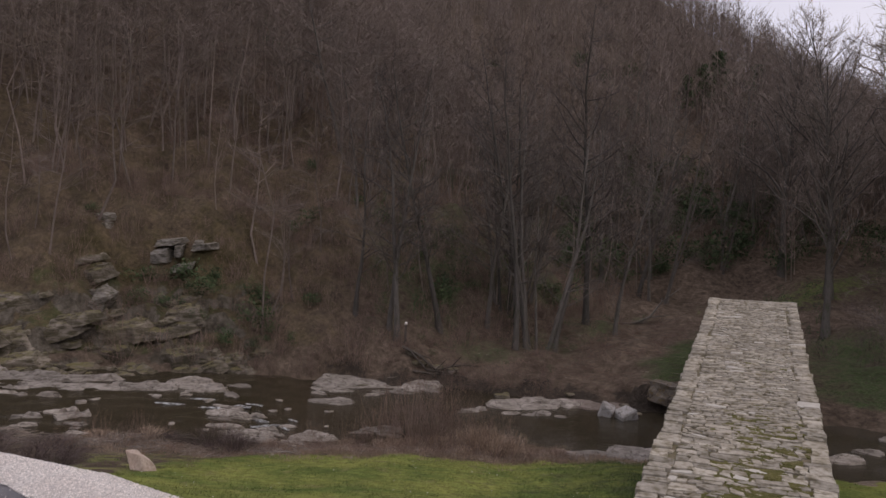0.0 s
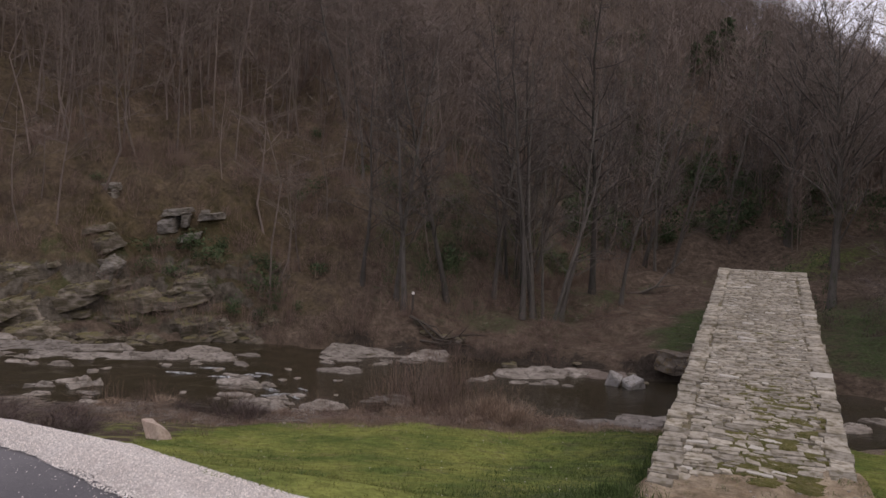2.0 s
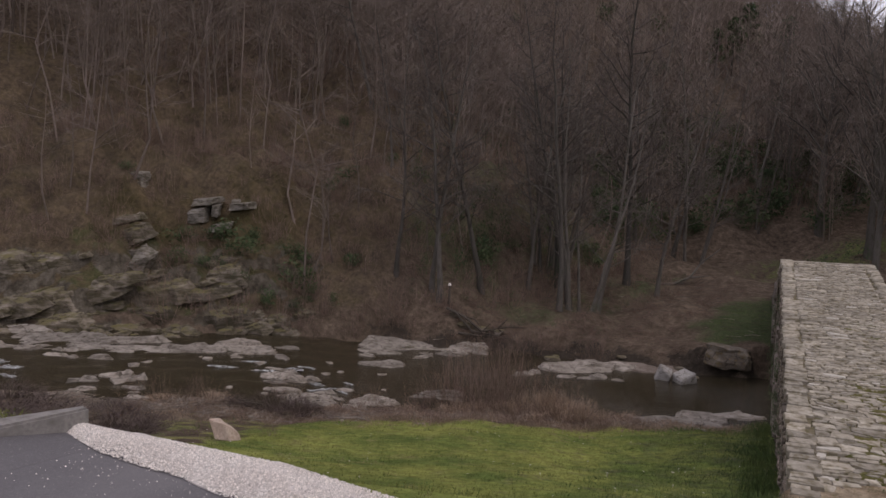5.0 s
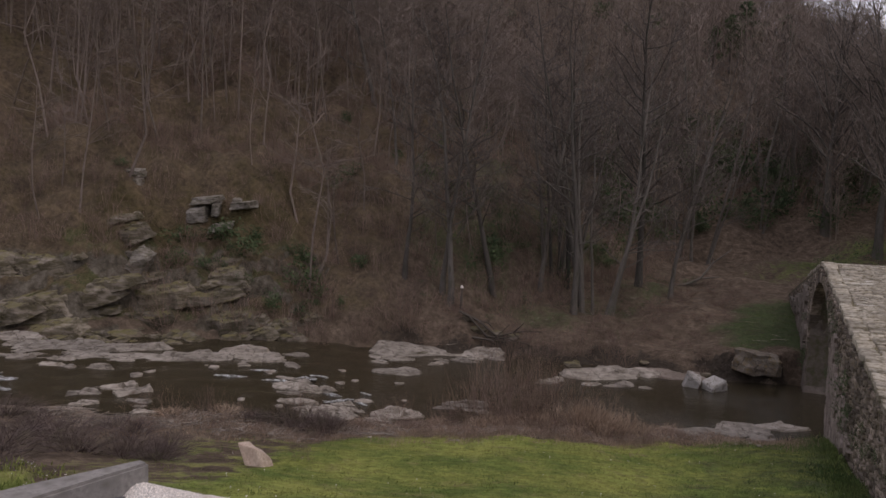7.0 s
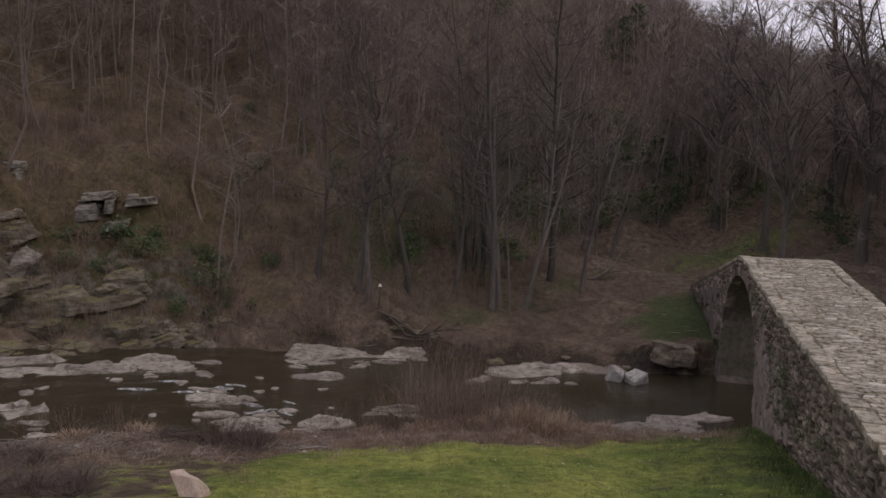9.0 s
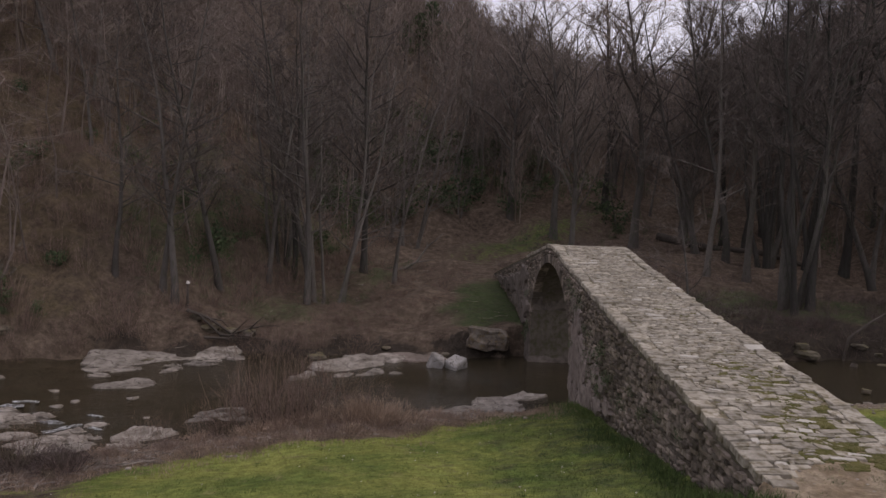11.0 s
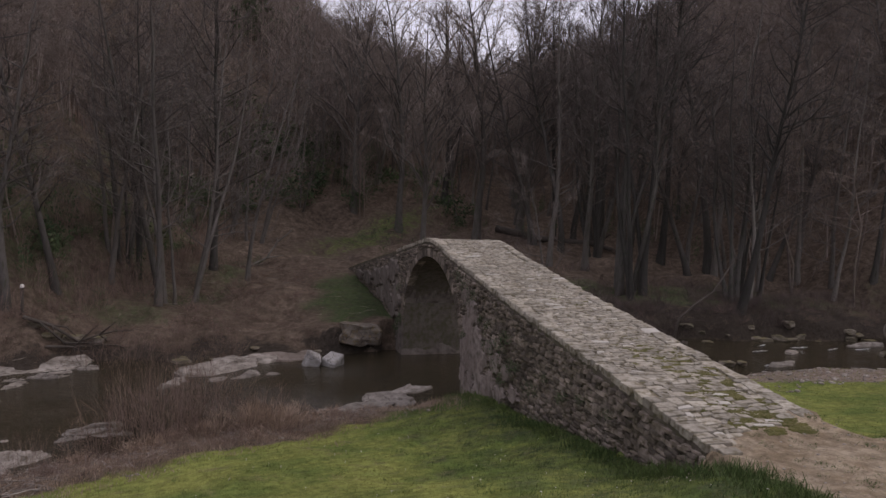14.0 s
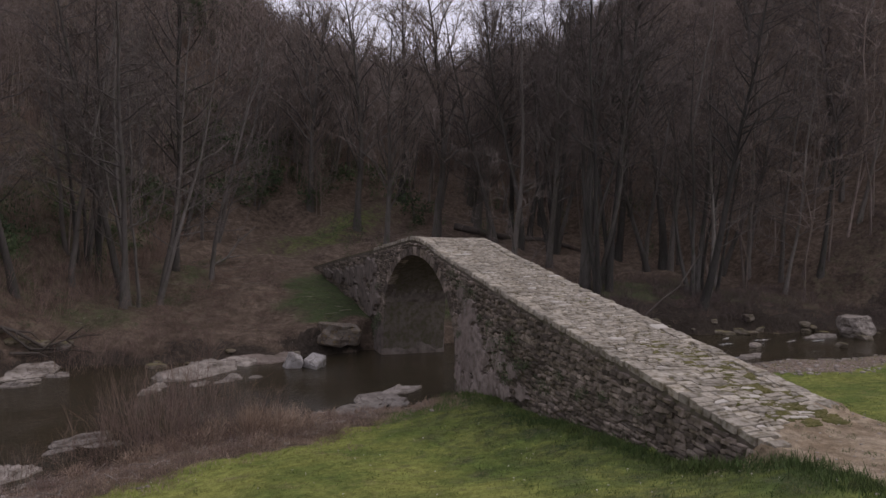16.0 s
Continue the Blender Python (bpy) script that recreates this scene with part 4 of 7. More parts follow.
# ---- rocks ----
def rock_mesh(name, size, seed, material, cuts=9, wobble=0.16, sub=3):
    """An angular stone: a ball cut off by many planes, with cracks and grain."""
    r = random.Random(seed)
    bm = bmesh.new()
    bmesh.ops.create_icosphere(bm, subdivisions=sub, radius=1.0)
    planes = []
    for _ in range(cuts):
        d = Vector((r.uniform(-1, 1), r.uniform(-1, 1), r.uniform(-0.5, 0.7))).normalized()
        planes.append((d, r.uniform(0.55, 0.85)))
    planes.append((Vector((r.uniform(-0.12, 0.12), r.uniform(-0.12, 0.12), 1)).normalized(), r.uniform(0.35, 0.55)))
    off = Vector((seed * 3.7, seed * 1.3, 0))
    for v in bm.verts:
        for d, k in planes:
            e = v.co.dot(d) - k
            if e > 0:
                v.co -= d * e
        q = noise.noise(v.co * 1.6 + off) * wobble + noise.noise(v.co * 4.5 + off) * wobble * 0.45
        step = abs((v.co.z * 4.0 + noise.noise(v.co * 1.2 + off) * 1.3) % 1.0 - 0.5)
        v.co *= 1 + q - (0.07 if step < 0.12 else 0)
        v.co.x, v.co.y, v.co.z = v.co.x * size[0], v.co.y * size[1], v.co.z * size[2]
    me = bpy.data.meshes.new(name)
    bm.to_mesh(me)
    bm.free()
    me.materials.append(material)
    return me


def rock(name, x, y, z, size, yaw, seed, label, category, material=None, tilt=(0, 0), group="", sub=3, cuts=9, wobble=0.16):
    ob = new(name, rock_mesh(name, size, seed, material or M_ROCK, cuts, wobble, sub))
    ob.matrix_basis = Matrix.Translation((x, y, z)) @ Matrix.Rotation(radians(yaw), 4, "Z") @ Matrix.Rotation(radians(tilt[0]), 4, "X") @ Matrix.Rotation(radians(tilt[1]), 4, "Y")
    return tagged(ob, label, category, group)


def bedrock_mesh(name, lx, ly, h, seed, material, cells=5, dip=(0.3, 0.15), cols=46, rows=34, bed=0.7, plate=False):
    """Bedrock with straight broken edges: a few blocks along joints, each at its own level and tilt, stepped where the beds have broken off.
    A plate has an underside of its own and may stand free of the ground."""
    r = np.random.RandomState(seed)
    X, Y = np.meshgrid(np.linspace(-1.2, 1.2, cols), np.linspace(-1.2, 1.2, rows))
    X = X + r.uniform(-0.35, 0.35, X.shape) * 2.4 / cols
    Y = Y + r.uniform(-0.35, 0.35, Y.shape) * 2.4 / rows
    dome = None
    for ox, oy, sc in ((r.uniform(-0.2, 0.2), 0, 0.9), (r.uniform(-0.45, 0.45), r.uniform(-0.35, 0.35), 0.7), (r.choice((-1, 1)) * r.uniform(0.3, 0.5), r.uniform(-0.3, 0.3), 0.55)):
        a0 = r.uniform(0, 6.28)
        poly = np.full(X.shape, 9.0)
        for k in range(6):
            a = a0 + k * 1.047 + r.uniform(-0.38, 0.38)
            poly = np.minimum(poly, 1 - ((X - ox) * math.cos(a) + (Y - oy) * math.sin(a)) / (sc * r.uniform(0.68, 1.0)))
        dome = poly if dome is None else np.maximum(dome, poly)
    cx, cy = r.uniform(-0.95, 0.95, cells), r.uniform(-0.9, 0.9, cells)
    skew = r.uniform(0.25, 0.7)
    dist = np.abs((X[..., None] - cx) + skew * (Y[..., None] - cy)) + 1.25 * np.abs((Y[..., None] - cy) - 0.3 * skew * (X[..., None] - cx))
    near_i = np.argmin(dist, -1)
    srt = np.sort(dist, -1)
    off, tx, ty = r.uniform(-0.22, 0.12, cells), r.uniform(-0.2, 0.2, cells), r.uniform(-0.2, 0.2, cells)
    z = np.minimum(dome * 7.0 - 0.8, 0.46 + 0.16 * dome) + off[near_i] + tx[near_i] * (X - cx[near_i]) + ty[near_i] * (Y - cy[near_i])
    z = z - 0.24 * np.exp(-(srt[..., 1] - srt[..., 0]) / 0.025)
    q = (z + dip[0] * X + dip[1] * Y) / bed
    fr = q - np.floor(q)
    z = (np.floor(q) + 0.55 * smooth01(0.8, 0.97, fr) + 0.45 * fr) * bed - dip[0] * X - dip[1] * Y
    floor_z = -0.5 if plate else -1.3
    z = np.maximum(z + r.uniform(-0.014, 0.014, z.shape), floor_z)
    co = np.stack([X * lx / 2, Y * ly / 2, z * h], -1).reshape(-1, 3)
    ii = np.arange(X.size).reshape(X.shape)
    qd = np.stack([ii[:-1, :-1], ii[:-1, 1:], ii[1:, 1:], ii[1:, :-1]], -1).reshape(-1, 4)
    tr = np.concatenate([qd[:, [0, 1, 2]], qd[:, [0, 2, 3]]])
    tr = tr[(z.ravel()[tr] > floor_z + 0.05).any(-1)]
    used_v, inv = np.unique(tr, return_inverse=True)
    tr, co = inv.reshape(-1, 3), co[used_v]
    if plate:
        low = co.copy()
        low[:, 2] = -0.5 * h - 0.03 + r.uniform(-0.04, 0.04, len(co)) * h
        tr = np.concatenate([tr, tr[:, ::-1] + len(co)])
        co = np.concatenate([co, low])
    me = bpy.data.meshes.new(name)
    me.from_pydata(co.tolist(), [], tr.tolist())
    me.materials.append(material)
    return me


def bedrock(name, x, y, z, lx, ly, h, yaw, tilt, seed, material, label, category, group, rise=None, **kw):
    ob = new(name, bedrock_mesh(name, lx, ly, h, seed, material, **kw))
    ob.matrix_basis = Matrix.Translation((x, y, z)) @ Matrix.Rotation(radians(yaw), 4, "Z") @ Matrix.Rotation(radians(tilt), 4, "X") @ Matrix.Rotation(radians(3 * math.sin(seed * 2.7) if rise is None else -rise), 4, "Y")
    return tagged(ob, label, category, group)


SLAB = "pale grey cracked schist slab lying in the shallow river"
for i, (x, y, lx, ly, h, yaw, tilt) in enumerate([
        (-5.0, 33.5, 4.8, 3.2, 0.42, 6, 12), (-2.6, 34.3, 3.2, 2.0, 0.32, 14, 9), (-6.0, 32.3, 2.0, 0.8, 0.2, 5, 5), (-5.0, 29.6, 2.4, 1.5, 0.28, 12, 6), (-11.2, 28.6, 3.0, 2.3, 0.42, 18, 15),
        (-14.2, 26.6, 3.3, 1.4, 0.34, 14, 8), (-9.6, 29.9, 1.2, 0.7, 0.2, 4, 5), (-18.3, 26.2, 4.2, 2.6, 0.36, 14, 9), (-20.9, 26.6, 3.4, 2.2, 0.36, 16, 9), (-15.9, 25.9, 3.0, 1.3, 0.26, 16, 7), (-18.9, 24.4, 2.4, 1.0, 0.24, 10, 7), (-16.4, 27.6, 3.2, 1.4, 0.3, 12, 9), (-21.6, 24.6, 2.4, 1.2, 0.26, 14, 7), (-13.0, 28.0, 2.0, 1.0, 0.24, 14, 8), (-23.5, 25.6, 3.0, 1.8, 0.34, 16, 8), (-12.9, 20.4, 0.9, 0.5, 0.2, 20, 8),
        (-8.1, 25.3, 2.0, 1.0, 0.26, 6, 5), (-7.2, 24.0, 1.8, 0.8, 0.22, 10, 5), (-6.1, 23.2, 2.6, 1.3, 0.32, 14, 7), (-8.2, 26.3, 1.6, 0.7, 0.2, -4, 4), (-3.9, 23.7, 1.8, 1.2, 0.32, 15, 8), (-3.05, 22.8, 0.9, 0.5, 0.2, 0, 5),
        (-1.6, 25.5, 1.6, 0.9, 0.25, 5, 6), (3.5, 31.5, 3.6, 2.8, 0.42, 8, 12), (4.7, 32.6, 2.6, 1.5, 0.36, -6, 10), (6.4, 24.7, 2.2, 1.0, 0.26, 6, 5), (7.6, 25.3, 2.0, 1.8, 0.36, -18, 9),
        (9.2, 25.9, 2.3, 1.0, 0.3, 8, 6), (27.5, 23.2, 2.0, 0.9, 0.3, 0, 5), (36.5, 24.4, 2.4, 1.0, 0.34, -12, 5), (30.6, 24.8, 1.1, 0.6, 0.24, 8, 5), (13.2, 31.6, 1.2, 0.6, 0.24, 12, 4),
        (15.0, 26.5, 1.9, 1.1, 0.3, 15, 5), (16.4, 28.0, 1.3, 0.8, 0.28, -10, 5), (18.2, 30.4, 1.1, 0.8, 0.26, 30, 5)]):
    big = lx > 2.4
    bedrock("rock_slab", x, y, float(water_z(x)) + h * (0.02 if big else 0.1), lx * (1.2 if big else 1.12), ly * (1.2 if big else 1.0), h * 0.72, yaw, tilt, 40 + i, M_ROCK, SLAB, "rock", "river slabs", cells=7 if big else 4, cols=56 if big else 34, rows=40 if big else 26)
rsh = random.Random(23)
SHARD = [bedrock_mesh("rock_shard", 2.0, 2.0, 1.0, 240 + i, M_ROCK, cells=3, cols=20, rows=16, plate=True) for i in range(6)]
for i, (x, y, wx_, wy_, n_) in enumerate([(-5.0, 32.0, 2.6, 0.8, 8), (3.2, 30.3, 2.0, 0.5, 6), (-11.0, 27.6, 2.2, 0.8, 7), (7.4, 24.5, 2.4, 0.5, 6), (-18.5, 25.2, 3.6, 1.2, 12), (-7.4, 24.7, 2.6, 1.2, 10), (-2.6, 33.2, 1.6, 0.5, 4), (-12.4, 21.4, 1.6, 1.0, 7), (-4.0, 22.9, 1.4, 0.4, 4), (-1.6, 25.2, 1.0, 0.3, 3)]):
    for k in range(n_):
        px, py, a = x + rsh.uniform(-wx_, wx_), y + rsh.uniform(-wy_, wy_), rsh.uniform(0.22, 0.62)
        ob = share("rock_shard", SHARD[rsh.randrange(6)], Matrix.Translation((px, py, max(lie(px, py), float(water_z(px))) + 0.02)) @ Matrix.Rotation(radians(rsh.uniform(-15, 35)), 4, "Z") @ Matrix.Rotation(radians(rsh.uniform(2, 14)), 4, "X")
                   @ Matrix.Rotation(radians(rsh.uniform(-8, 8)), 4, "Y") @ Matrix.Diagonal((a, a * rsh.uniform(0.35, 0.65), a * rsh.uniform(0.2, 0.4), 1)), None)
        tagged(ob, "small pale schist shard at the water's surface", "rock", "rock shards")
bedrock("rock_shelf", 6.4, 32.9, 0.1, 4.2, 1.9, 0.24, -4, 7, 91, M_BROWNROCK, "low smooth brown rock shelf at the water's edge", "rock", "river slabs", cells=3)
for x, y, seed, yaw in ((-13.0, 22.4, 92, 28), (-12.2, 22.1, 93, 36)):
    bedrock("leaning_slab", x, y, 0.42, 1.5, 1.2, 0.4, yaw, 24, seed, M_ROCK, "pale grey tilted slab on the near bank", "rock", "leaning slabs", cells=3, cols=30, rows=24)


def block_rock(seed, size, rough=0.07):
    """A squarish boulder: a cube with shifted corners, worn edges and rough faces."""
    r_ = random.Random(seed)
    bm = bmesh.new()
    bmesh.ops.create_cube(bm, size=2.0)
    for v in bm.verts:
        v.co += Vector((r_.uniform(-0.35, 0.2), r_.uniform(-0.3, 0.3), r_.uniform(-0.45, 0.15)))
    bmesh.ops.bevel(bm, geom=bm.edges[:], offset=0.13, segments=1, affect="EDGES")
    bmesh.ops.subdivide_edges(bm, edges=bm.edges[:], cuts=3, use_grid_fill=True)
    for v in bm.verts:
        v.co += (noise.noise_vector(v.co * 1.7 + Vector((seed, 0, 0))) + noise.noise_vector(v.co * 4.1 + Vector((seed, 5, 0))) * 0.4) * rough
        v.co.x, v.co.y, v.co.z = v.co.x * size[0], v.co.y * size[1], v.co.z * size[2]
    bmesh.ops.triangulate(bm, faces=bm.faces[:])
    return bm


for i, (x, y, a, b, h, yaw) in enumerate([(7.1, 31.15, 0.31, 0.31, 0.44, -12), (7.95, 30.9, 0.45, 0.36, 0.44, 33)]):
    ob = part("boulder", block_rock(71 + i, (a, b, h)), M_PALEROCK, None)
    ob.matrix_basis = Matrix.Translation((x, y, 0.1)) @ Matrix.Rotation(radians(yaw), 4, "Z") @ Matrix.Rotation(radians(20 - 40 * i), 4, "Y") @ Matrix.Rotation(radians(14), 4, "X")
    tagged(ob, "pale grey angular boulder standing in the pool", "boulder", "pool boulders")
ob = part("undercut_rock", block_rock(88, (1.0, 1.0, 0.52), 0.26), M_LICHEN, None)
ob.matrix_basis = Matrix.Translation((10.2, 33.35, 0.86)) @ Matrix.Rotation(radians(-10), 4, "Z") @ Matrix.Rotation(radians(5), 4, "Y") @ Matrix.Rotation(radians(-4), 4, "X")
tagged(ob, "large brown lichened rock overhanging the water beside the pier", "rock")
rock("undercut_rock", 8.2, 34.6, 0.45, (1.0, 0.9, 0.6), 30, 81, "earthy grey rock in the river bank", "rock", M_LEDGE, (0, -6))


def wedge_rock():
    """A leaning slab-sided stone: a sloping pink face, a pointed shoulder and a steep shaded flank."""
    bm = bmesh.new()
    lower = [(0.02, -0.34), (0.38, -0.26), (0.38, 0.2), (-0.02, 0.24)]
    upper = [(-0.36, -0.06), (0.06, -0.12), (0.3, 0.06), (-0.2, 0.18)]
    a = [bm.verts.new((x, y, -0.25)) for x, y in lower]
    b = [bm.verts.new((x, y, z)) for (x, y), z in zip(upper, (0.36, 0.29, 0.1, 0.31))]
    for i in range(4):
        j = (i + 1) % 4
        bm.faces.new((a[i], a[j], b[j], b[i]))
    bm.faces.new(b)
    bm.faces.new(a[::-1])
    bmesh.ops.recalc_face_normals(bm, faces=bm.faces)
    bmesh.ops.bevel(bm, geom=bm.edges[:], offset=0.02, segments=1, affect="EDGES")
    bmesh.ops.subdivide_edges(bm, edges=bm.edges[:], cuts=2, use_grid_fill=True)
    for v in bm.verts:
        v.co += noise.noise_vector(v.co * 5.0) * 0.022
    bmesh.ops.triangulate(bm, faces=bm.faces[:])
    return bm


ob = part("red_rock", wedge_rock(), M_REDROCK, None)
ob.location = (-4.62, 14.3, lie(-4.62, 14.3) + 0.09)
tagged(ob, "reddish wedge-shaped boulder standing in the grass", "boulder")
rock("big_boulder", 39.3, 23.6, 0.75, (1.25, 1.0, 1.2), 15, 90, "large brown-grey rounded boulder on the gravel bank", "boulder", M_ROCK, cuts=6, sub=4)
for i, (x, y, a) in enumerate([(24.6, 24.1, 0.5), (25.4, 23.9, 0.35), (23.2, 24.4, 0.3), (33.4, 27.4, 0.55), (31.4, 28.4, 0.5), (35.2, 27.3, 0.6), (37.6, 25.8, 0.5), (29.8, 29.6, 0.4), (38.6, 22.9, 0.6), (34.8, 22.4, 0.4)]):
    rock("stream_stone", x, y, 0.1, (a, a * 0.8, a * 0.6), i * 37, 100 + i, "dark wet stone in the stream", "stone", M_LEDGE, group="stream stones", sub=2)

rk = random.Random(51)
BANKSTONE = [rock_mesh("bank_stone", (1, 0.8, 0.6), 130 + i, M_LEDGE, 8, 0.14, 2) for i in range(5)]
for i in range(44):
    x = rk.uniform(19, 43) if i < 32 else rk.uniform(-8, 9)
    y = float(far_bank(x)) + rk.uniform(-0.9, 0.5)
    a = 0.18 + 0.5 * rk.random() ** 2
    ob = share("bank_stone", BANKSTONE[i % 5], Matrix.Translation((x, y, max(lie(x, y), float(water_z(x)) - 0.1) + a * 0.1)) @ Matrix.Rotation(rk.uniform(0, 6.28), 4, "Z") @ Matrix.Diagonal((a, a, a * rk.uniform(0.7, 1.1), 1)), None)
    tagged(ob, "dark brown stone half sunk in the stream bank", "stone", "bank stones")

# ledges of tilted schist on the far bank
LEDGE_LABEL = "grey-brown layered schist ledge with mossy top above the water"
for i, (x, y, dz, lx, ly, h, yaw, tilt) in enumerate([
        (-16.2, 33.0, 0.35, 4.6, 2.6, 0.62, 12, 9), (-17.2, 32.2, 0.15, 3.6, 1.6, 0.5, 14, 8), (-19.0, 31.0, 0.3, 3.4, 1.9, 0.55, 16, 10), (-19.6, 30.3, 0.1, 3.0, 1.4, 0.45, 18, 9), (-13.7, 32.3, 0.2, 3.0, 1.4, 0.42, 16, 10),
        (-11.9, 33.4, 0.2, 2.4, 1.2, 0.4, 22, 12), (-21.2, 29.3, 0.25, 4.0, 2.0, 0.55, 16, 10), (-16.0, 30.5, 0.15, 3.6, 1.5, 0.42, 14, 10), (-18.2, 29.3, 0.15, 3.6, 1.5, 0.42, 16, 10), (-14.6, 33.9, 0.3, 2.6, 1.3, 0.5, 18, 8),
        (-22.9, 30.6, 0.25, 3.4, 1.8, 0.55, 18, 10), (-15.0, 29.2, 0.1, 3.2, 1.2, 0.36, 12, 10), (-13.2, 31.0, 0.05, 2.4, 1.0, 0.32, 14, 10), (-10.5, 34.2, 0.15, 1.6, 0.9, 0.35, 26, 10), (-17.3, 35.0, 0.25, 2.6, 1.3, 0.5, 10, 6),
        (-12.5, 32.4, 0.1, 1.8, 0.9, 0.32, 12, 12), (-17.4, 31.3, 0.1, 2.8, 1.1, 0.42, 16, 9), (-24.8, 29.4, 0.2, 3.6, 1.8, 0.55, 16, 10), (-20.7, 34.3, 0.3, 2.2, 1.2, 0.45, 10, 4), (-19.6, 33.6, 0.25, 2.4, 1.2, 0.45, 12, 6),
        (-14.2, 30.0, 0.05, 2.0, 0.9, 0.3, 14, 10), (-20.3, 28.4, 0.1, 3.0, 1.3, 0.4, 16, 11), (-15.4, 35.0, 0.2, 2.0, 1.1, 0.45, 12, 6), (-22.4, 28.2, 0.1, 3.2, 1.4, 0.4, 16, 11), (-16.6, 28.3, 0.0, 2.4, 1.0, 0.3, 14, 10)]):
    free = i in (0, 2, 18)
    bedrock("schist_ledge", x, y, lie(x, y) + (dz * 0.6 if free else dz * 0.2), lx, ly * (1.0 if free else 1.25), h * (0.8 if free else 0.9), yaw, tilt + (2 if free else 12), 140 + i, M_LEDGE, LEDGE_LABEL, "rock ledge", "bank ledges",
            rise=6 + 3 * (i % 4), cells=13, dip=(0.5, 0.1), bed=0.3, plate=free)
rl = random.Random(19)
BROKEN = [bedrock_mesh("broken_ledge", 2.0, 2.0, 1.0, 220 + i, M_LEDGE, cells=5, cols=22, rows=18, bed=0.4, plate=True) for i in range(6)]
for i in range(90):
    x = rl.uniform(-25, -10.5)
    u = rl.uniform(-1.6, 4.2) if x < -14 else rl.uniform(-0.2, 1.8)
    y = float(far_bank(x)) + u
    a = rl.uniform(0.3, 0.85)
    ob = share("broken_ledge", BROKEN[i % 6], Matrix.Translation((x, y, max(lie(x, y), float(water_z(x))) + rl.uniform(-0.08, 0.04))) @ Matrix.Rotation(radians(rl.uniform(0, 34)), 4, "Z")
               @ Matrix.Rotation(radians(rl.uniform(4, 24)), 4, "X") @ Matrix.Rotation(radians(rl.uniform(-22, -2)), 4, "Y") @ Matrix.Diagonal((a, a * rl.uniform(0.4, 0.7), a * rl.uniform(0.3, 0.55), 1)), None)
    tagged(ob, "small broken plate of grey-brown schist on the bank", "rock", "broken ledges")
for i, (x, y, z, a, b, h, yaw, tilt) in enumerate([
        (-17.55, 37.1, 6.95, 0.82, 0.7, 0.2, 8, -5), (-17.9, 36.75, 6.15, 0.62, 0.7, 0.42, 10, -6), (-17.0, 37.0, 6.45, 0.22, 0.5, 0.4, 20, 5), (-15.5, 37.2, 6.75, 0.66, 0.6, 0.26, -6, -4), (-16.4, 36.7, 5.55, 0.75, 0.6, 0.28, 14, -14),
        (-21.45, 36.5, 8.25, 0.42, 0.5, 0.26, 0, 6), (-21.3, 36.2, 7.7, 0.42, 0.5, 0.26, 10, -4), (-18.75, 32.7, 3.75, 0.5, 0.6, 0.8, 15, 24), (-19.3, 33.1, 3.9, 0.5, 0.5, 0.4, 20, 10), (-16.0, 37.4, 6.9, 0.26, 0.4, 0.24, 24, 8)]):
    ob = part("rock_outcrop", block_rock(160 + i, (a * 0.84, b, h * 0.84), 0.17), M_OUTCROP, None)
    ob.matrix_basis = Matrix.Translation((x, y + 0.15, z)) @ Matrix.Rotation(radians(yaw), 4, "Z") @ Matrix.Rotation(radians(tilt), 4, "Y") @ Matrix.Rotation(radians(7), 4, "X")
    tagged(ob, "pale grey square-cut rock outcrop on the slope", "rock", "slope outcrops")


# ---- trees ----
def tube(verts, tris, pts, radii, sides):
    """A tapered tube along a line of points, into the given lists."""
    base = len(verts)
    n_ = len(pts)
    d = pts[-1] - pts[0]
    up = np.array([0, 0, 1.0]) if abs(d[2]) < 0.8 * np.linalg.norm(d) else np.array([1.0, 0, 0])
    a = np.cross(d, up)
    a /= np.linalg.norm(a) + 1e-9
    b = np.cross(d, a)
    b /= np.linalg.norm(b) + 1e-9
    ang = np.arange(sides) * 2 * np.pi / sides
    ring = np.cos(ang)[:, None] * a + np.sin(ang)[:, None] * b
    for p, q in zip(pts, radii):
        verts.extend(p + ring * q)
    for k in range(n_ - 1):
        for i in range(sides):
            j = (i + 1) % sides
            p, q = base + k * sides, base + (k + 1) * sides
            tris.append((p + i, p + j, q + j))
            tris.append((p + i, q + j, q + i))


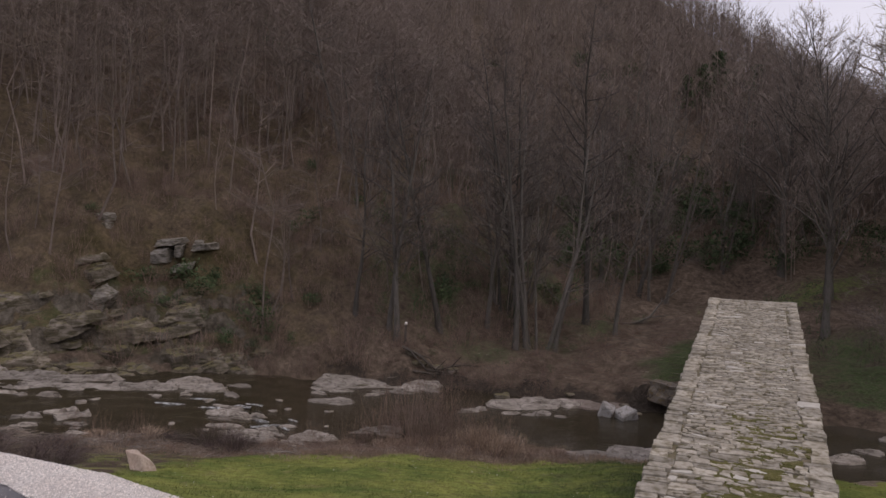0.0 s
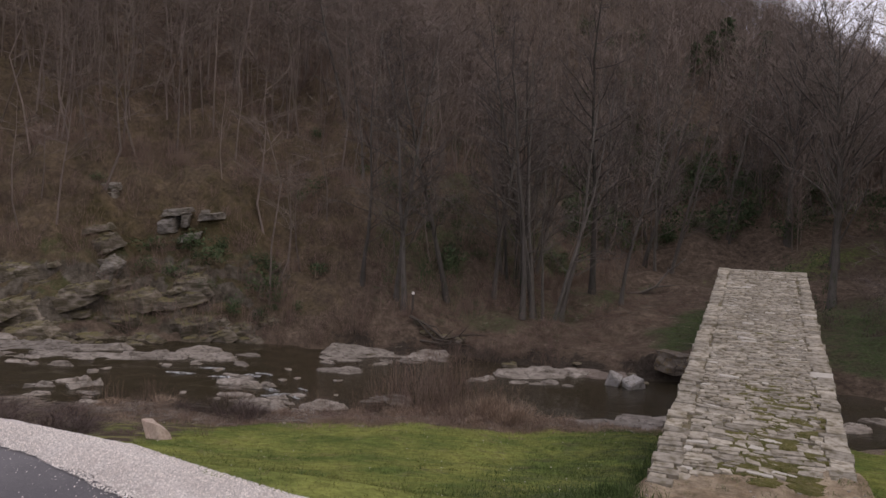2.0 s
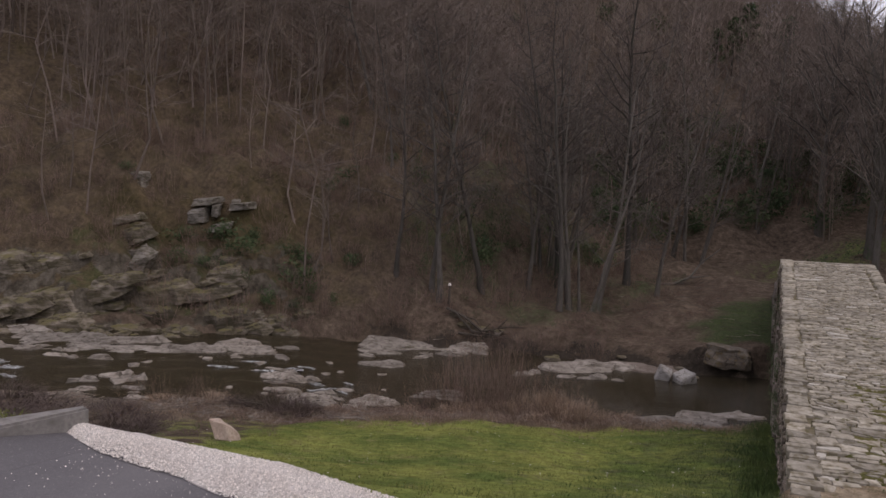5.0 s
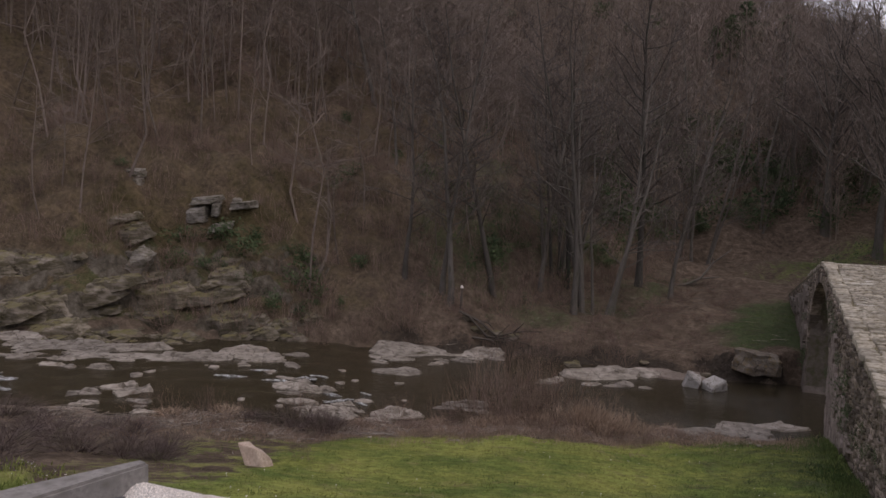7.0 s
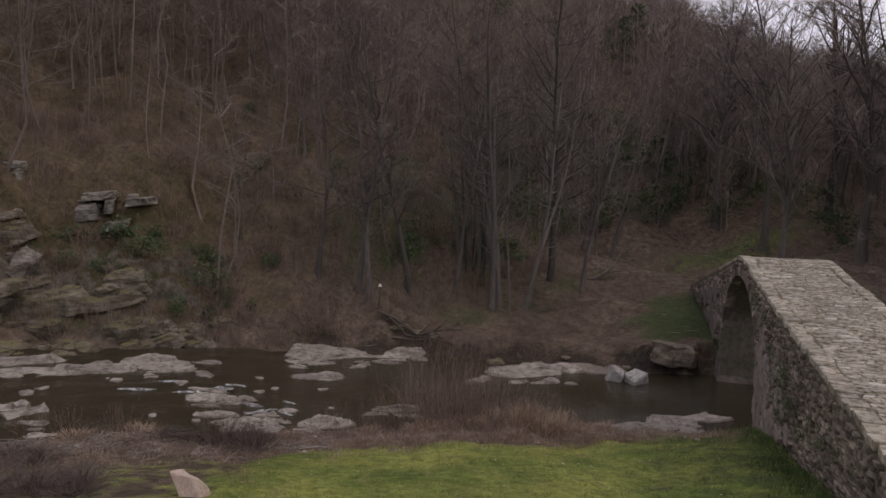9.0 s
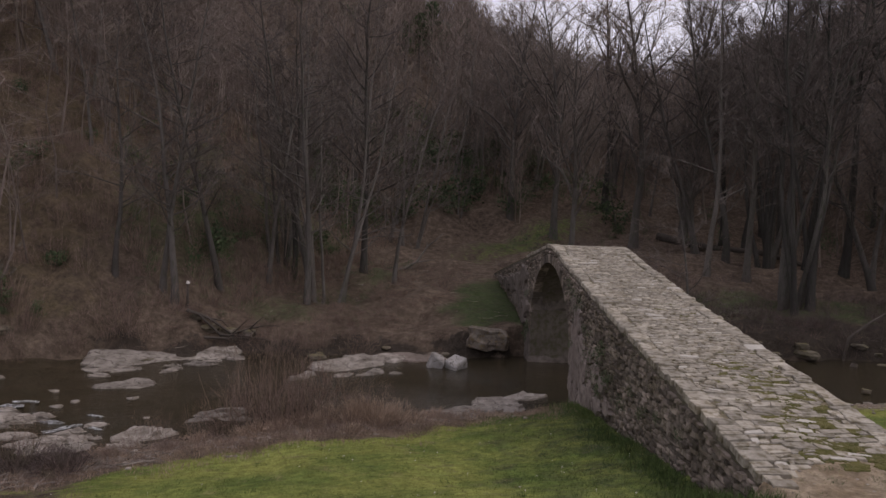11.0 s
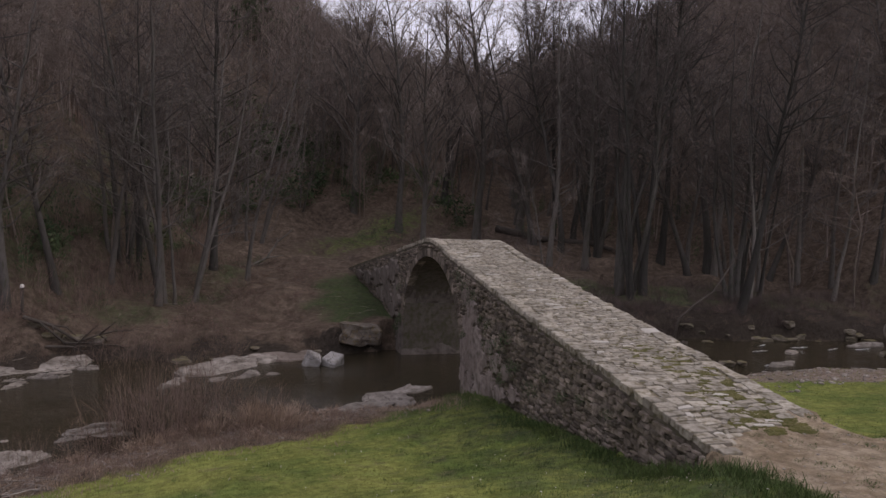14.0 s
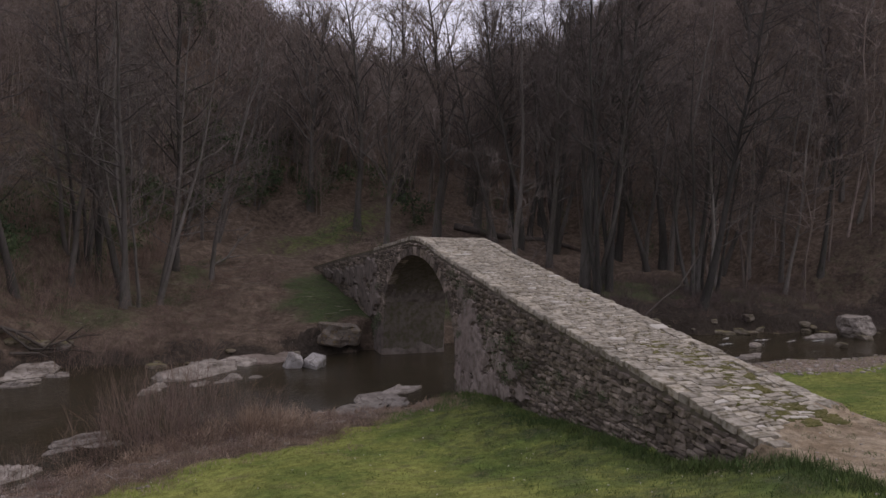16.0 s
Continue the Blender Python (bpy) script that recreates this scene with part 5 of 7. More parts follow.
def bare_tree(seed, height, radius, limbs, fork, first, spread, branches=6, twigs=8, lean=0.0, upward=0.9, trunks=1):
    """Trunk and limbs, and apart from them the branches and twigs of the crown."""
    r = np.random.RandomState(seed)
    tv, tt, cv, ct = [], [], [], []

    def bend(p, d, length, n_, wob, rise):
        pts = [p]
        for _ in range(n_):
            d = d + r.randn(3) * wob + np.array([0, 0, rise])
            d = d / np.linalg.norm(d)
            p = p + d * length / n_
            pts.append(p)
        return pts, d

    def twig(p, d, length, w):
        q = p + d * length
        side = np.cross(d, r.randn(3))
        side /= np.linalg.norm(side) + 1e-9
        k = len(cv)
        cv.extend([p - side * w, p + side * w, q])
        ct.append((k, k + 1, k + 2))

    for tr in range(trunks):
        a0 = r.rand() * 6.28
        base = np.array([math.cos(a0), math.sin(a0), 0]) * (0.0 if trunks == 1 else 0.35 + 0.25 * r.rand())
        hgt = height * (1 if tr == 0 else r.uniform(0.75, 1.0))
        rad = radius * (1 if tr == 0 else r.uniform(0.6, 0.95))
        d0 = np.array([lean + base[0] * 0.22, base[1] * 0.22, 1.0])
        base = base - np.array([0, 0, 0.35])
        pts, _ = bend(base, d0 / np.linalg.norm(d0), hgt, 12, 0.045, 0.012)
        pts = np.array(pts)
        tt_ = np.linspace(0, 1, 13)
        radii = rad * (1.0 - 0.9 * tt_ ** 0.9) * (1 + 0.5 * np.exp(-tt_ * 18))
        tube(tv, tt, pts, radii, 7)
        for k in range(limbs // trunks + 1):
            f = first + (1 - first) * (k + r.rand()) / (limbs // trunks + 1)
            f = min(f, 0.985)
            i = int(f * 12)
            p = pts[i] + (pts[min(i + 1, 12)] - pts[i]) * (f * 12 - i)
            a = r.rand() * 6.28
            ln = hgt * spread * (1.05 - 0.75 * f) * r.uniform(0.7, 1.25)
            d = np.array([math.cos(a), math.sin(a), upward * r.uniform(0.5, 1.3)])
            lp, _ = bend(p, d / np.linalg.norm(d), ln, 5, 0.14, 0.05)
            lr = max(rad * (1 - 0.9 * f) * fork * min(1.0, 0.3 + 1.4 * f), 0.012)
            tube(tv, tt, np.array(lp), lr * np.linspace(1, 0.3, 6), 4)
            for b in range(branches):
                g = 0.25 + 0.75 * (b + r.rand()) / branches
                j = min(int(g * 5), 4)
                q = lp[j] + (lp[j + 1] - lp[j]) * (g * 5 - j)
                d = lp[min(j + 1, 5)] - lp[j]
                d = d / np.linalg.norm(d) + r.randn(3) * 0.55 + np.array([0, 0, 0.18])
                bl = ln * r.uniform(0.25, 0.5)
                bp, bd = bend(q, d / np.linalg.norm(d), bl, 3, 0.2, 0.06)
                tube(cv, ct, np.array(bp), lr * 0.38 * np.linspace(1, 0.35, 4), 3)
                for _ in range(twigs):
                    h = r.rand() * 2.99
                    jj = int(h)
                    q2 = bp[jj] + (bp[jj + 1] - bp[jj]) * (h - jj)
                    dd = bd + r.randn(3) * 0.7
                    twig(q2, dd / np.linalg.norm(dd), bl * r.uniform(0.4, 1.05), 0.0105)
    return np.array(tv), np.array(tt), np.array(cv), np.array(ct)


def tree_thing(seed, label, category="tree", bark=None, twig=None, **kw):
    tv, tt, cv, ct = bare_tree(seed, **kw)
    e = empty("bare_tree")
    a = tri_object("trunk", tv, tt, bark or M_BARK_BACKLIT, e)
    a.data.polygons.foreach_set("use_smooth", np.ones(len(a.data.polygons), bool))
    tri_object("crown", cv, ct, twig or M_TWIG, e)
    return tagged(e, label, category, "bare riverside trees")


LAB = "leafless slender grey-brown tree with fine bare twigs"
PROTO = [
    tree_thing(1, LAB, twig=M_TWIG_MID, bark=M_BARK_PALE, height=15, radius=0.15, limbs=22, fork=0.5, first=0.2, spread=0.25, upward=0.55),
    tree_thing(2, LAB, twig=M_TWIG_MID, bark=M_BARK_PALE, height=17, radius=0.17, limbs=24, fork=0.5, first=0.22, spread=0.23, upward=0.6),
    tree_thing(3, LAB, bark=M_BARK_PALE, height=13, radius=0.12, limbs=20, fork=0.5, first=0.16, spread=0.28, lean=0.1, upward=0.5),
    tree_thing(4, "leafless alder with several grey stems from one base, coloured dark as backlit", twig=M_TWIG_DARK, height=16, radius=0.16, limbs=40, fork=0.5, first=0.38, spread=0.27, trunks=4, twigs=9),
    tree_thing(5, "leafless broad-crowned tree with forking ascending limbs", bark=M_BARK_MID, height=16, radius=0.24, limbs=34, branches=8, fork=0.62, first=0.24, spread=0.38, upward=1.3),
    tree_thing(6, LAB, bark=M_BARK_PALE, height=11, radius=0.09, limbs=18, fork=0.5, first=0.15, spread=0.3, upward=0.5),
    tree_thing(7, "leafless tall tree with fine bare twigs, stem coloured dark as backlit", twig=M_TWIG_DARK, height=19, radius=0.22, limbs=40, fork=0.55, first=0.4, spread=0.27, upward=1.0, twigs=9),
    tree_thing(8, "leafless tree with several pale grey stems from one base", twig=M_TWIG_MID, bark=M_BARK_PALE, height=15, radius=0.14, limbs=36, fork=0.5, first=0.22, spread=0.26, trunks=4, twigs=8, upward=0.6),
    tree_thing(9, LAB, bark=M_BARK_MID, twig=M_TWIG_DARK, height=18, radius=0.19, limbs=34, fork=0.5, first=0.25, spread=0.25, upward=0.7),
]
used = set()
rt = random.Random(77)


def plant(k, x, y, scale=1.0, yaw=None, lean=(0, 0), sink=0.0):
    m = Matrix.Translation((x, y, lie(x, y) - sink)) @ Matrix.Rotation(radians(lean[0]), 4, "X") @ Matrix.Rotation(radians(lean[1]), 4, "Y") @ Matrix.Rotation(rt.uniform(0, 6.28) if yaw is None else yaw, 4, "Z")
    if k in used:
        ob = copy_thing(PROTO[k], m)
    else:
        ob = PROTO[k]
        used.add(k)
        ob.matrix_basis = m
    ob.scale = (scale, scale, scale * rt.uniform(0.92, 1.08))
    return ob


# the trees that can be told apart
for k, x, y, sc, lean in [
        (1, -4.0, 37.6, 1.0, (0, 0)), (0, -4.6, 38.2, 1.0, (0, 1)), (8, -2.0, 40.2, 0.9, (0, 1)), (7, 3.6, 41.6, 1.1, (0, 2)), (1, 2.4, 40.4, 1.0, (0, 0)), (0, 4.6, 42.6, 1.05, (0, 5)), (8, 3.0, 43.2, 1.0, (0, 2)),
        (8, 6.6, 46.9, 1.1, (0, 8)), (1, 8.4, 46.0, 0.85, (0, 3)), (0, 0.5, 42.6, 1.0, (0, 2)), (3, 1.6, 44.5, 0.95, (0, 0)), (0, -6.8, 38.8, 0.9, (0, -2)), (5, 20.2, 32.2, 1.0, (0, 0)), (6, 44.0, 41.0, 1.5, (0, 1)),
        (8, 46.0, 37.0, 1.1, (0, 7)), (1, 47.5, 35.6, 1.2, (0, -6)), (0, 47.0, 32.6, 1.2, (0, -4)),
        (4, 21.8, 48.4, 1.05, (0, -2)), (3, 28.6, 33.6, 1.4, (0, 0)), (6, 29.6, 36.2, 1.25, (0, 1)), (3, 29.3, 35.2, 1.35, (0, 3)), (0, 28.8, 42.4, 1.4, (0, 0)), (6, 32.6, 29.5, 1.1, (0, 15)),
        (1, 35.4, 31.0, 1.0, (0, 8)), (0, 40.0, 33.6, 1.0, (0, 5)), (2, 43.5, 30.4, 1.2, (0, 6)), (4, 30.5, 54.5, 1.5, (0, 0)), (4, 26.0, 60.5, 1.35, (0, 0)), (4, 37.0, 57.0, 1.4, (0, 2)), (8, 33.5, 50.0, 1.25, (0, 0)), (1, 38.5, 38.5, 1.1, (0, 3)),
        (5, -17.5, 19.0, 0.6, (0, 0)), (1, 48.0, 36.0, 1.1, (0, 2)), (4, 24.0, 66.0, 1.3, (0, 0)), (7, 28.5, 72.0, 1.3, (0, 2)), (4, 33.5, 65.0, 1.45, (0, -2)), (7, 38.0, 71.0, 1.35, (0, 0)), (4, 43.0, 66.0, 1.4, (0, 3)), (6, 48.0, 60.0, 1.35, (0, -3)), (6, 41.0, 57.0, 1.3, (0, 0)), (4, 53.0, 64.0, 1.4, (0, 0)), (0, 46.0, 41.0, 1.1, (0, 0))]:
    plant(k, x, y, sc, None, lean, 0.05)

# more of them between and behind
count = 0
spots = []
while count < 66:
    zone = rt.random()
    if zone < 0.1:
        x, y = rt.uniform(-14, 9), rt.uniform(37, 52)
        if hill_depth(np.array(x), np.array(y)) < 0.4 or y < far_bank(x) + 3.5:
            continue
    elif zone < 0.38:
        x, y = rt.uniform(24, 62), rt.uniform(29, 66)
        if y < far_bank(x) + 2.5 or (x < 32 and 44 < y < 56):
            continue
    else:
        x, y = rt.uniform(6, 45), rt.uniform(60, 80)
        if x > 27 and rt.random() < 0.55:
            continue
        if (abs((x - 15) * 0.86 - (y - 52) * 0.5) < 4.0 and y < 70) or (15 < x < 31 and 54 < y < 66):
            continue
    if any((x - a) ** 2 + (y - b) ** 2 < 2.2 for a, b in spots):
        continue
    spots.append((x, y))
    plant((rt.choice((6, 8, 4, 6, 1, 3)) if y < 55 else rt.choice((2, 5, 4, 1, 7))) if x > 22 else rt.choice((0, 1, 8, 5, 2, 7)), x, y, rt.uniform(0.7, 1.15) * (1.25 if x > 24 and y < 60 else 1), None, (rt.uniform(-6, 6), rt.uniform(-6, 7)), 0.05)
    count += 1
# tall dark stems that close the gap in the skyline beyond the ramp
for k, x, y, sc in [(6, 35.2, 48.8, 1.2), (3, 37.3, 46.6, 1.45), (6, 42.5, 55.6, 1.35), (8, 30.2, 40.2, 1.15), (3, 44.0, 53.5, 1.6), (6, 39.4, 45.2, 1.15)]:
    plant(k, x, y, sc, None, (0, rt.uniform(-2, 3)), 0.05)


# ---- woods and undergrowth that nobody could count ----
def stamp(name, protos, places, material, label, category):
    """Copies of small meshes at places (x, y, z, yaw, scale, height factor), in one mesh."""
    vs, ts, base = [], [], 0
    by = {}
    for i, p in enumerate(places):
        by.setdefault(i % len(protos), []).append(p)
    for k, ps in by.items():
        v, t = protos[k]
        ps = np.array(ps)
        c, s = np.cos(ps[:, 3]), np.sin(ps[:, 3])
        out = np.empty((len(ps), len(v), 3), np.float32)
        out[:, :, 0] = (v[None, :, 0] * c[:, None] - v[None, :, 1] * s[:, None]) * ps[:, 4:5] + ps[:, 0:1]
        out[:, :, 1] = (v[None, :, 0] * s[:, None] + v[None, :, 1] * c[:, None]) * ps[:, 4:5] + ps[:, 1:2]
        out[:, :, 2] = v[None, :, 2] * ps[:, 4:5] * ps[:, 5:6] + ps[:, 2:3]
        vs.append(out.reshape(-1, 3))
        ts.append((t[None] + (np.arange(len(ps)) * len(v))[:, None, None] + base).reshape(-1, 3))
        base += len(ps) * len(v)
    return tagged(tri_object(name, np.concatenate(vs), np.concatenate(ts), material), label, category, kind="stuff")


def small_tree(seed, height=11.0, twigs=230, first=0.3, width=0.011):
    r = np.random.RandomState(seed)
    v, t = [], []
    n_ = 4
    pts = [np.zeros(3)]
    for k in range(n_):
        pts.append(pts[-1] + np.array([r.randn() * 0.42, r.randn() * 0.42, height / n_]))
    pts = np.array(pts)
    pts[0, 2] = -0.5
    tube(v, t, pts, np.array([0.085, 0.07, 0.052, 0.032, 0.01]) * r.uniform(0.8, 1.3), 3)
    tips = []
    for k in range(11):
        f = r.uniform(first, 0.97)
        i = min(int(f * n_), n_ - 1)
        p = pts[i] + (pts[i + 1] - pts[i]) * (f * n_ - i)
        a = r.rand() * 6.28
        d = np.array([math.cos(a), math.sin(a), r.uniform(0.15, 0.95)])
        ln = height * 0.26 * (1.2 - 0.8 * f)
        q = p + d * ln
        tube(v, t, np.array([p, (p + q) / 2 + r.randn(3) * 0.1, q]), np.array([0.028, 0.018, 0.008]), 3)
        tips.append((p, q))
    for k in range(twigs):
        p, q = tips[r.randint(len(tips))]
        f = r.uniform(0.2, 1.0)
        b = p + (q - p) * f
        d = (q - p) / np.linalg.norm(q - p) + r.randn(3) * np.array([0.75, 0.75, 0.4])
        d /= np.linalg.norm(d)
        e = b + d * r.uniform(0.5, 1.7)
        side = np.cross(d, r.randn(3))
        side /= np.linalg.norm(side) + 1e-9
        i = len(v)
        v.extend([b - side * width, b + side * width, e])
        t.append((i, i + 1, i + 2))
    return np.array(v), np.array(t)


def far_tree(seed, height=10.0, twigs=92):
    r = np.random.RandomState(seed)
    v, t = [], []
    tube(v, t, np.array([[0, 0, -0.6], [r.randn() * 0.3, r.randn() * 0.3, height * 0.55], [r.randn() * 0.4, r.randn() * 0.4, height]]), np.array([0.09, 0.06, 0.012]), 3)
    for k in range(twigs):
        f = r.uniform(0.25, 1.0)
        b = np.array([r.randn() * 0.5, r.randn() * 0.5, height * f * 0.95])
        a = r.rand() * 6.28
        d = np.array([math.cos(a), math.sin(a), r.uniform(0.3, 1.4)])
        e = b + d * r.uniform(0.8, 2.3) * (1.3 - 0.7 * f)
        side = np.cross(d, r.randn(3))
        side /= np.linalg.norm(side) + 1e-9
        i = len(v)
        v.extend([b - side * 0.03, b + side * 0.03, e])
        t.append((i, i + 1, i + 2))
    return np.array(v), np.array(t)


def shrub(seed, twigs=160, radius=0.9, height=1.5, w=0.006, droop=0.0, clump=0.25):
    r = np.random.RandomState(seed)
    v, t = [], []
    for k in range(twigs):
        a, q = r.rand() * 6.28, r.rand() ** 0.7
        base = np.array([math.cos(a) * clump * radius * r.rand(), math.sin(a) * clump * radius * r.rand(), -0.05])
        tip = np.array([math.cos(a) * q * radius, math.sin(a) * q * radius, height * (1.05 - 0.55 * q * q) * r.uniform(0.55, 1.1)])
        mid = base * 0.35 + tip * 0.65 + r.randn(3) * 0.10 * radius
        tip = tip - np.array([0, 0, droop * q])
        side = np.cross(tip - base, r.randn(3))
        side /= np.linalg.norm(side) + 1e-9
        i = len(v)
        v.extend([base - side * w, base + side * w, mid + side * w * 0.8, mid - side * w * 0.8, tip])
        t.extend([(i, i + 1, i + 2), (i, i + 2, i + 3), (i + 3, i + 2, i + 4)])
        for _ in range(3):
            d = tip - base
            d = d / np.linalg.norm(d) + r.randn(3) * 0.6
            e = mid + d / np.linalg.norm(d) * radius * r.uniform(0.2, 0.5)
            j = len(v)
            v.extend([mid - side * w * 0.7, mid + side * w * 0.7, e])
            t.append((j, j + 1, j + 2))
    return np.array(v), np.array(t)


def leaf_clump(seed, leaves=260, radius=1.0, height=1.2, size=0.10):
    """Small pointed leaves on an uneven mound, with gaps."""
    r = np.random.RandomState(seed)
    v, t = [], []
    lobes = [(r.uniform(-0.6, 0.6) * radius, r.uniform(-0.6, 0.6) * radius, r.uniform(0.3, 0.8) * height, r.uniform(0.35, 0.6) * radius) for _ in range(6)]
    for k in range(leaves):
        x, y, z, q = lobes[r.randint(6)]
        d = r.randn(3)
        d /= np.linalg.norm(d)
        c = np.array([x, y, z]) + d * q * r.uniform(0.6, 1.05)
        c[2] = max(c[2], 0.03)
        a = r.randn(3)
        a /= np.linalg.norm(a)
        b = np.cross(a, d) + r.randn(3) * 0.2
        i = len(v)
        v.extend([c - a * size, c + b * size * 0.45, c + a * size, c - b * size * 0.45])
        t.extend([(i, i + 1, i + 2), (i, i + 2, i + 3)])
    return np.array(v), np.array(t)


def scatter(n_, xr, yr, keep, seed, scale=(0.8, 1.2), sink=0.05):
    r = np.random.RandomState(seed)
    x = r.uniform(*xr, n_ * 6)
    y = r.uniform(*yr, n_ * 6)
    ok = keep(x, y, r.rand(n_ * 6))
    x, y = x[ok][:n_], y[ok][:n_]
    z = ground_z(x, y) - sink
    return np.stack([x, y, z, r.rand(len(x)) * 6.28, r.uniform(*scale, len(x)), r.uniform(0.85, 1.2, len(x))], -1)


# hillside wood: thins out with distance
pl = np.concatenate([
    scatter(760, (-45, 14), (32, 75), lambda x, y, q: (hill_depth(x, y) > 1.5) & (((x > -11) & ((hill_depth(x, y) > 10) | (q < 0.14))) | (hill_depth(x, y) > 14) | (q < 0.1)), 1, (0.45, 1.05)),
    scatter(60, (-60, -20), (20, 45), lambda x, y, q: y > far_bank(x) + 6, 4, (0.6, 1.0))])
stamp("hillside_wood", [small_tree(200 + i) for i in range(8)], pl, M_TWIG_J, "leafless brown wood covering the steep slopes", "wood")
pl = np.concatenate([
    scatter(1950, (-40, 130), (62, 175), lambda x, y, q: (y > 64 + 10 * ((x > 26) & (x < 70)) + 30 * (np.abs(x - 19) < 4)) & (x < y * 1.1) & (q > (y - 60) / 200 + 0.35 * (np.abs(x / y - 0.66) < 0.09) * (y > 92)), 2, (0.7, 1.05)),
    scatter(520, (72, 140), (24, 130), lambda x, y, q: (y > far_bank(x) + 4) & (q > (x - 60) / 120), 3, (0.9, 1.5)),
    scatter(600, (22, 110), (78, 160), lambda x, y, q: ((x - 3) / (y + 1) > 0.27) & ((x - 3) / (y + 1) < 0.7) & ((q < 0.4) | ((x - 3) / (y + 1) < 0.57) | (y < 92)), 8, (0.9, 1.25)),
    scatter(170, (2, 70), (70, 170), lambda x, y, q: ((x - 3) / (y + 1) > 0.04) & ((x - 3) / (y + 1) < 0.34), 10, (1.0, 1.4))])
stamp("distant_wood", [far_tree(260 + i) for i in range(8)], pl, M_TWIG_J, "leafless brown wood on the distant valley sides", "wood")
pl = scatter(330, (42, 76), (24, 84), lambda x, y, q: (y > far_bank(x) + 4) & (q < 0.35 + 0.65 * (x > 52)), 9, (0.85, 1.35))
stamp("valley_wood", [small_tree(240 + i, 12.0, 300, 0.42, 0.012) for i in range(6)], pl, M_TWIG_J, "leafless brown wood over leaf litter beside the stream", "wood")
# brush under it
pl = np.concatenate([
    scatter(1100, (-30, 16), (31, 62), lambda x, y, q: (hill_depth(x, y) > 0.3) & (q > 0.2 + 0.3 * ((x < -11) & (hill_depth(x, y) < 9))), 5, (0.4, 1.3)),
    scatter(470, (-28, -9), (30, 50), lambda x, y, q: hill_depth(x, y) > 1.0, 55, (0.25, 0.65)),
    scatter(420, (-30, 60), (55, 110), lambda x, y, q: (ground_z(x, y) > 8) & (q > 0.4), 6, (1.2, 2.4)),
    scatter(110, (22, 75), (28, 75), lambda x, y, q: (y > far_bank(x) + 1.5) & (q > 0.3), 7, (0.3, 0.8))])
stamp("hillside_brush", [shrub(300 + i, 32, 1.0, 1.4, 0.007, 0.15, 0.6) for i in range(6)], pl, M_SHRUB, "tangled leafless brown brush under the trees", "brush")

# evergreens and ivy
pl = np.concatenate([
    scatter(120, (4, 34), (46, 84), lambda x, y, q: (ground_z(x, y) > 4.5) & (ground_z(x, y) < 17) & ~((x > 14) & (x < 32) & (y < 66)), 11, (0.9, 2.3)),
    scatter(14, (-12, 6), (37, 52), lambda x, y, q: (hill_depth(x, y) > 1.5) & (hill_depth(x, y) < 12), 12, (0.5, 1.3)),
    np.array([(-15.6, 35.7, lie(-15.6, 35.7) - 0.2, 0.4, 1.45, 0.9), (-14.4, 34.9, lie(-14.4, 34.9) - 0.2, 1.9, 1.25, 0.9), (-18.2, 35.3, lie(-18.2, 35.3) - 0.2, 1.2, 1.1, 0.8), (-11.7, 36.2, lie(-11.7, 36.2) - 0.2, 2.4, 1.5, 0.8), (-13.3, 47.6, lie(-13.3, 47.6), 3.0, 0.8, 1.0), (-21.9, 36.2, lie(-21.9, 36.2), 1.0, 0.6, 1.0)]),
    scatter(6, (-8, 6), (44, 54), lambda x, y, q: hill_depth(x, y) > 3, 15, (0.6, 1.1)),
    scatter(14, (-18, -9), (33.5, 38), lambda x, y, q: hill_depth(x, y) > 1.0, 13, (0.4, 0.95)),
    scatter(40, (-40, 30), (60, 110), lambda x, y, q: ground_z(x, y) > 10, 14, (1.2, 2.6))])
stamp("evergreen_undergrowth", [leaf_clump(400 + i, 300, 1.0, 1.3, 0.09) for i in range(5)], pl, M_EVER, "dark evergreen shrubs and ivy among the bare trees", "undergrowth")

pl = np.concatenate([scatter(70, (-8, 17), (37, 64), lambda x, y, q: (hill_depth(x, y) > 0.8) & (q < 0.25 + 0.03 * (y - 36)) & ~((x > 12) & (y < 66) & (x * 0.5 - y * 0.86 > -43)), 16, (0.35, 0.9), 0.0),
                     scatter(40, (18, 62), (40, 74), lambda x, y, q: y > far_bank(x) + 5, 17, (0.4, 1.0), 0.0)])
pl[:, 5] *= 2.2
low = scatter(80, (-6, 16), (36, 54), lambda x, y, q: (y > far_bank(x) + 2.0) & (x - 0.42 * (y - 37) < 5.0), 18, (0.2, 0.55), 0.0)
low[:, 5] *= 0.7
pl = np.concatenate([pl, low])
stamp("ivy_thicket", [leaf_clump(430 + i, 130, 1.0, 1.5, 0.075) for i in range(6)], pl, M_EVER, "thin dark green ivy and holly between the bare stems", "undergrowth")


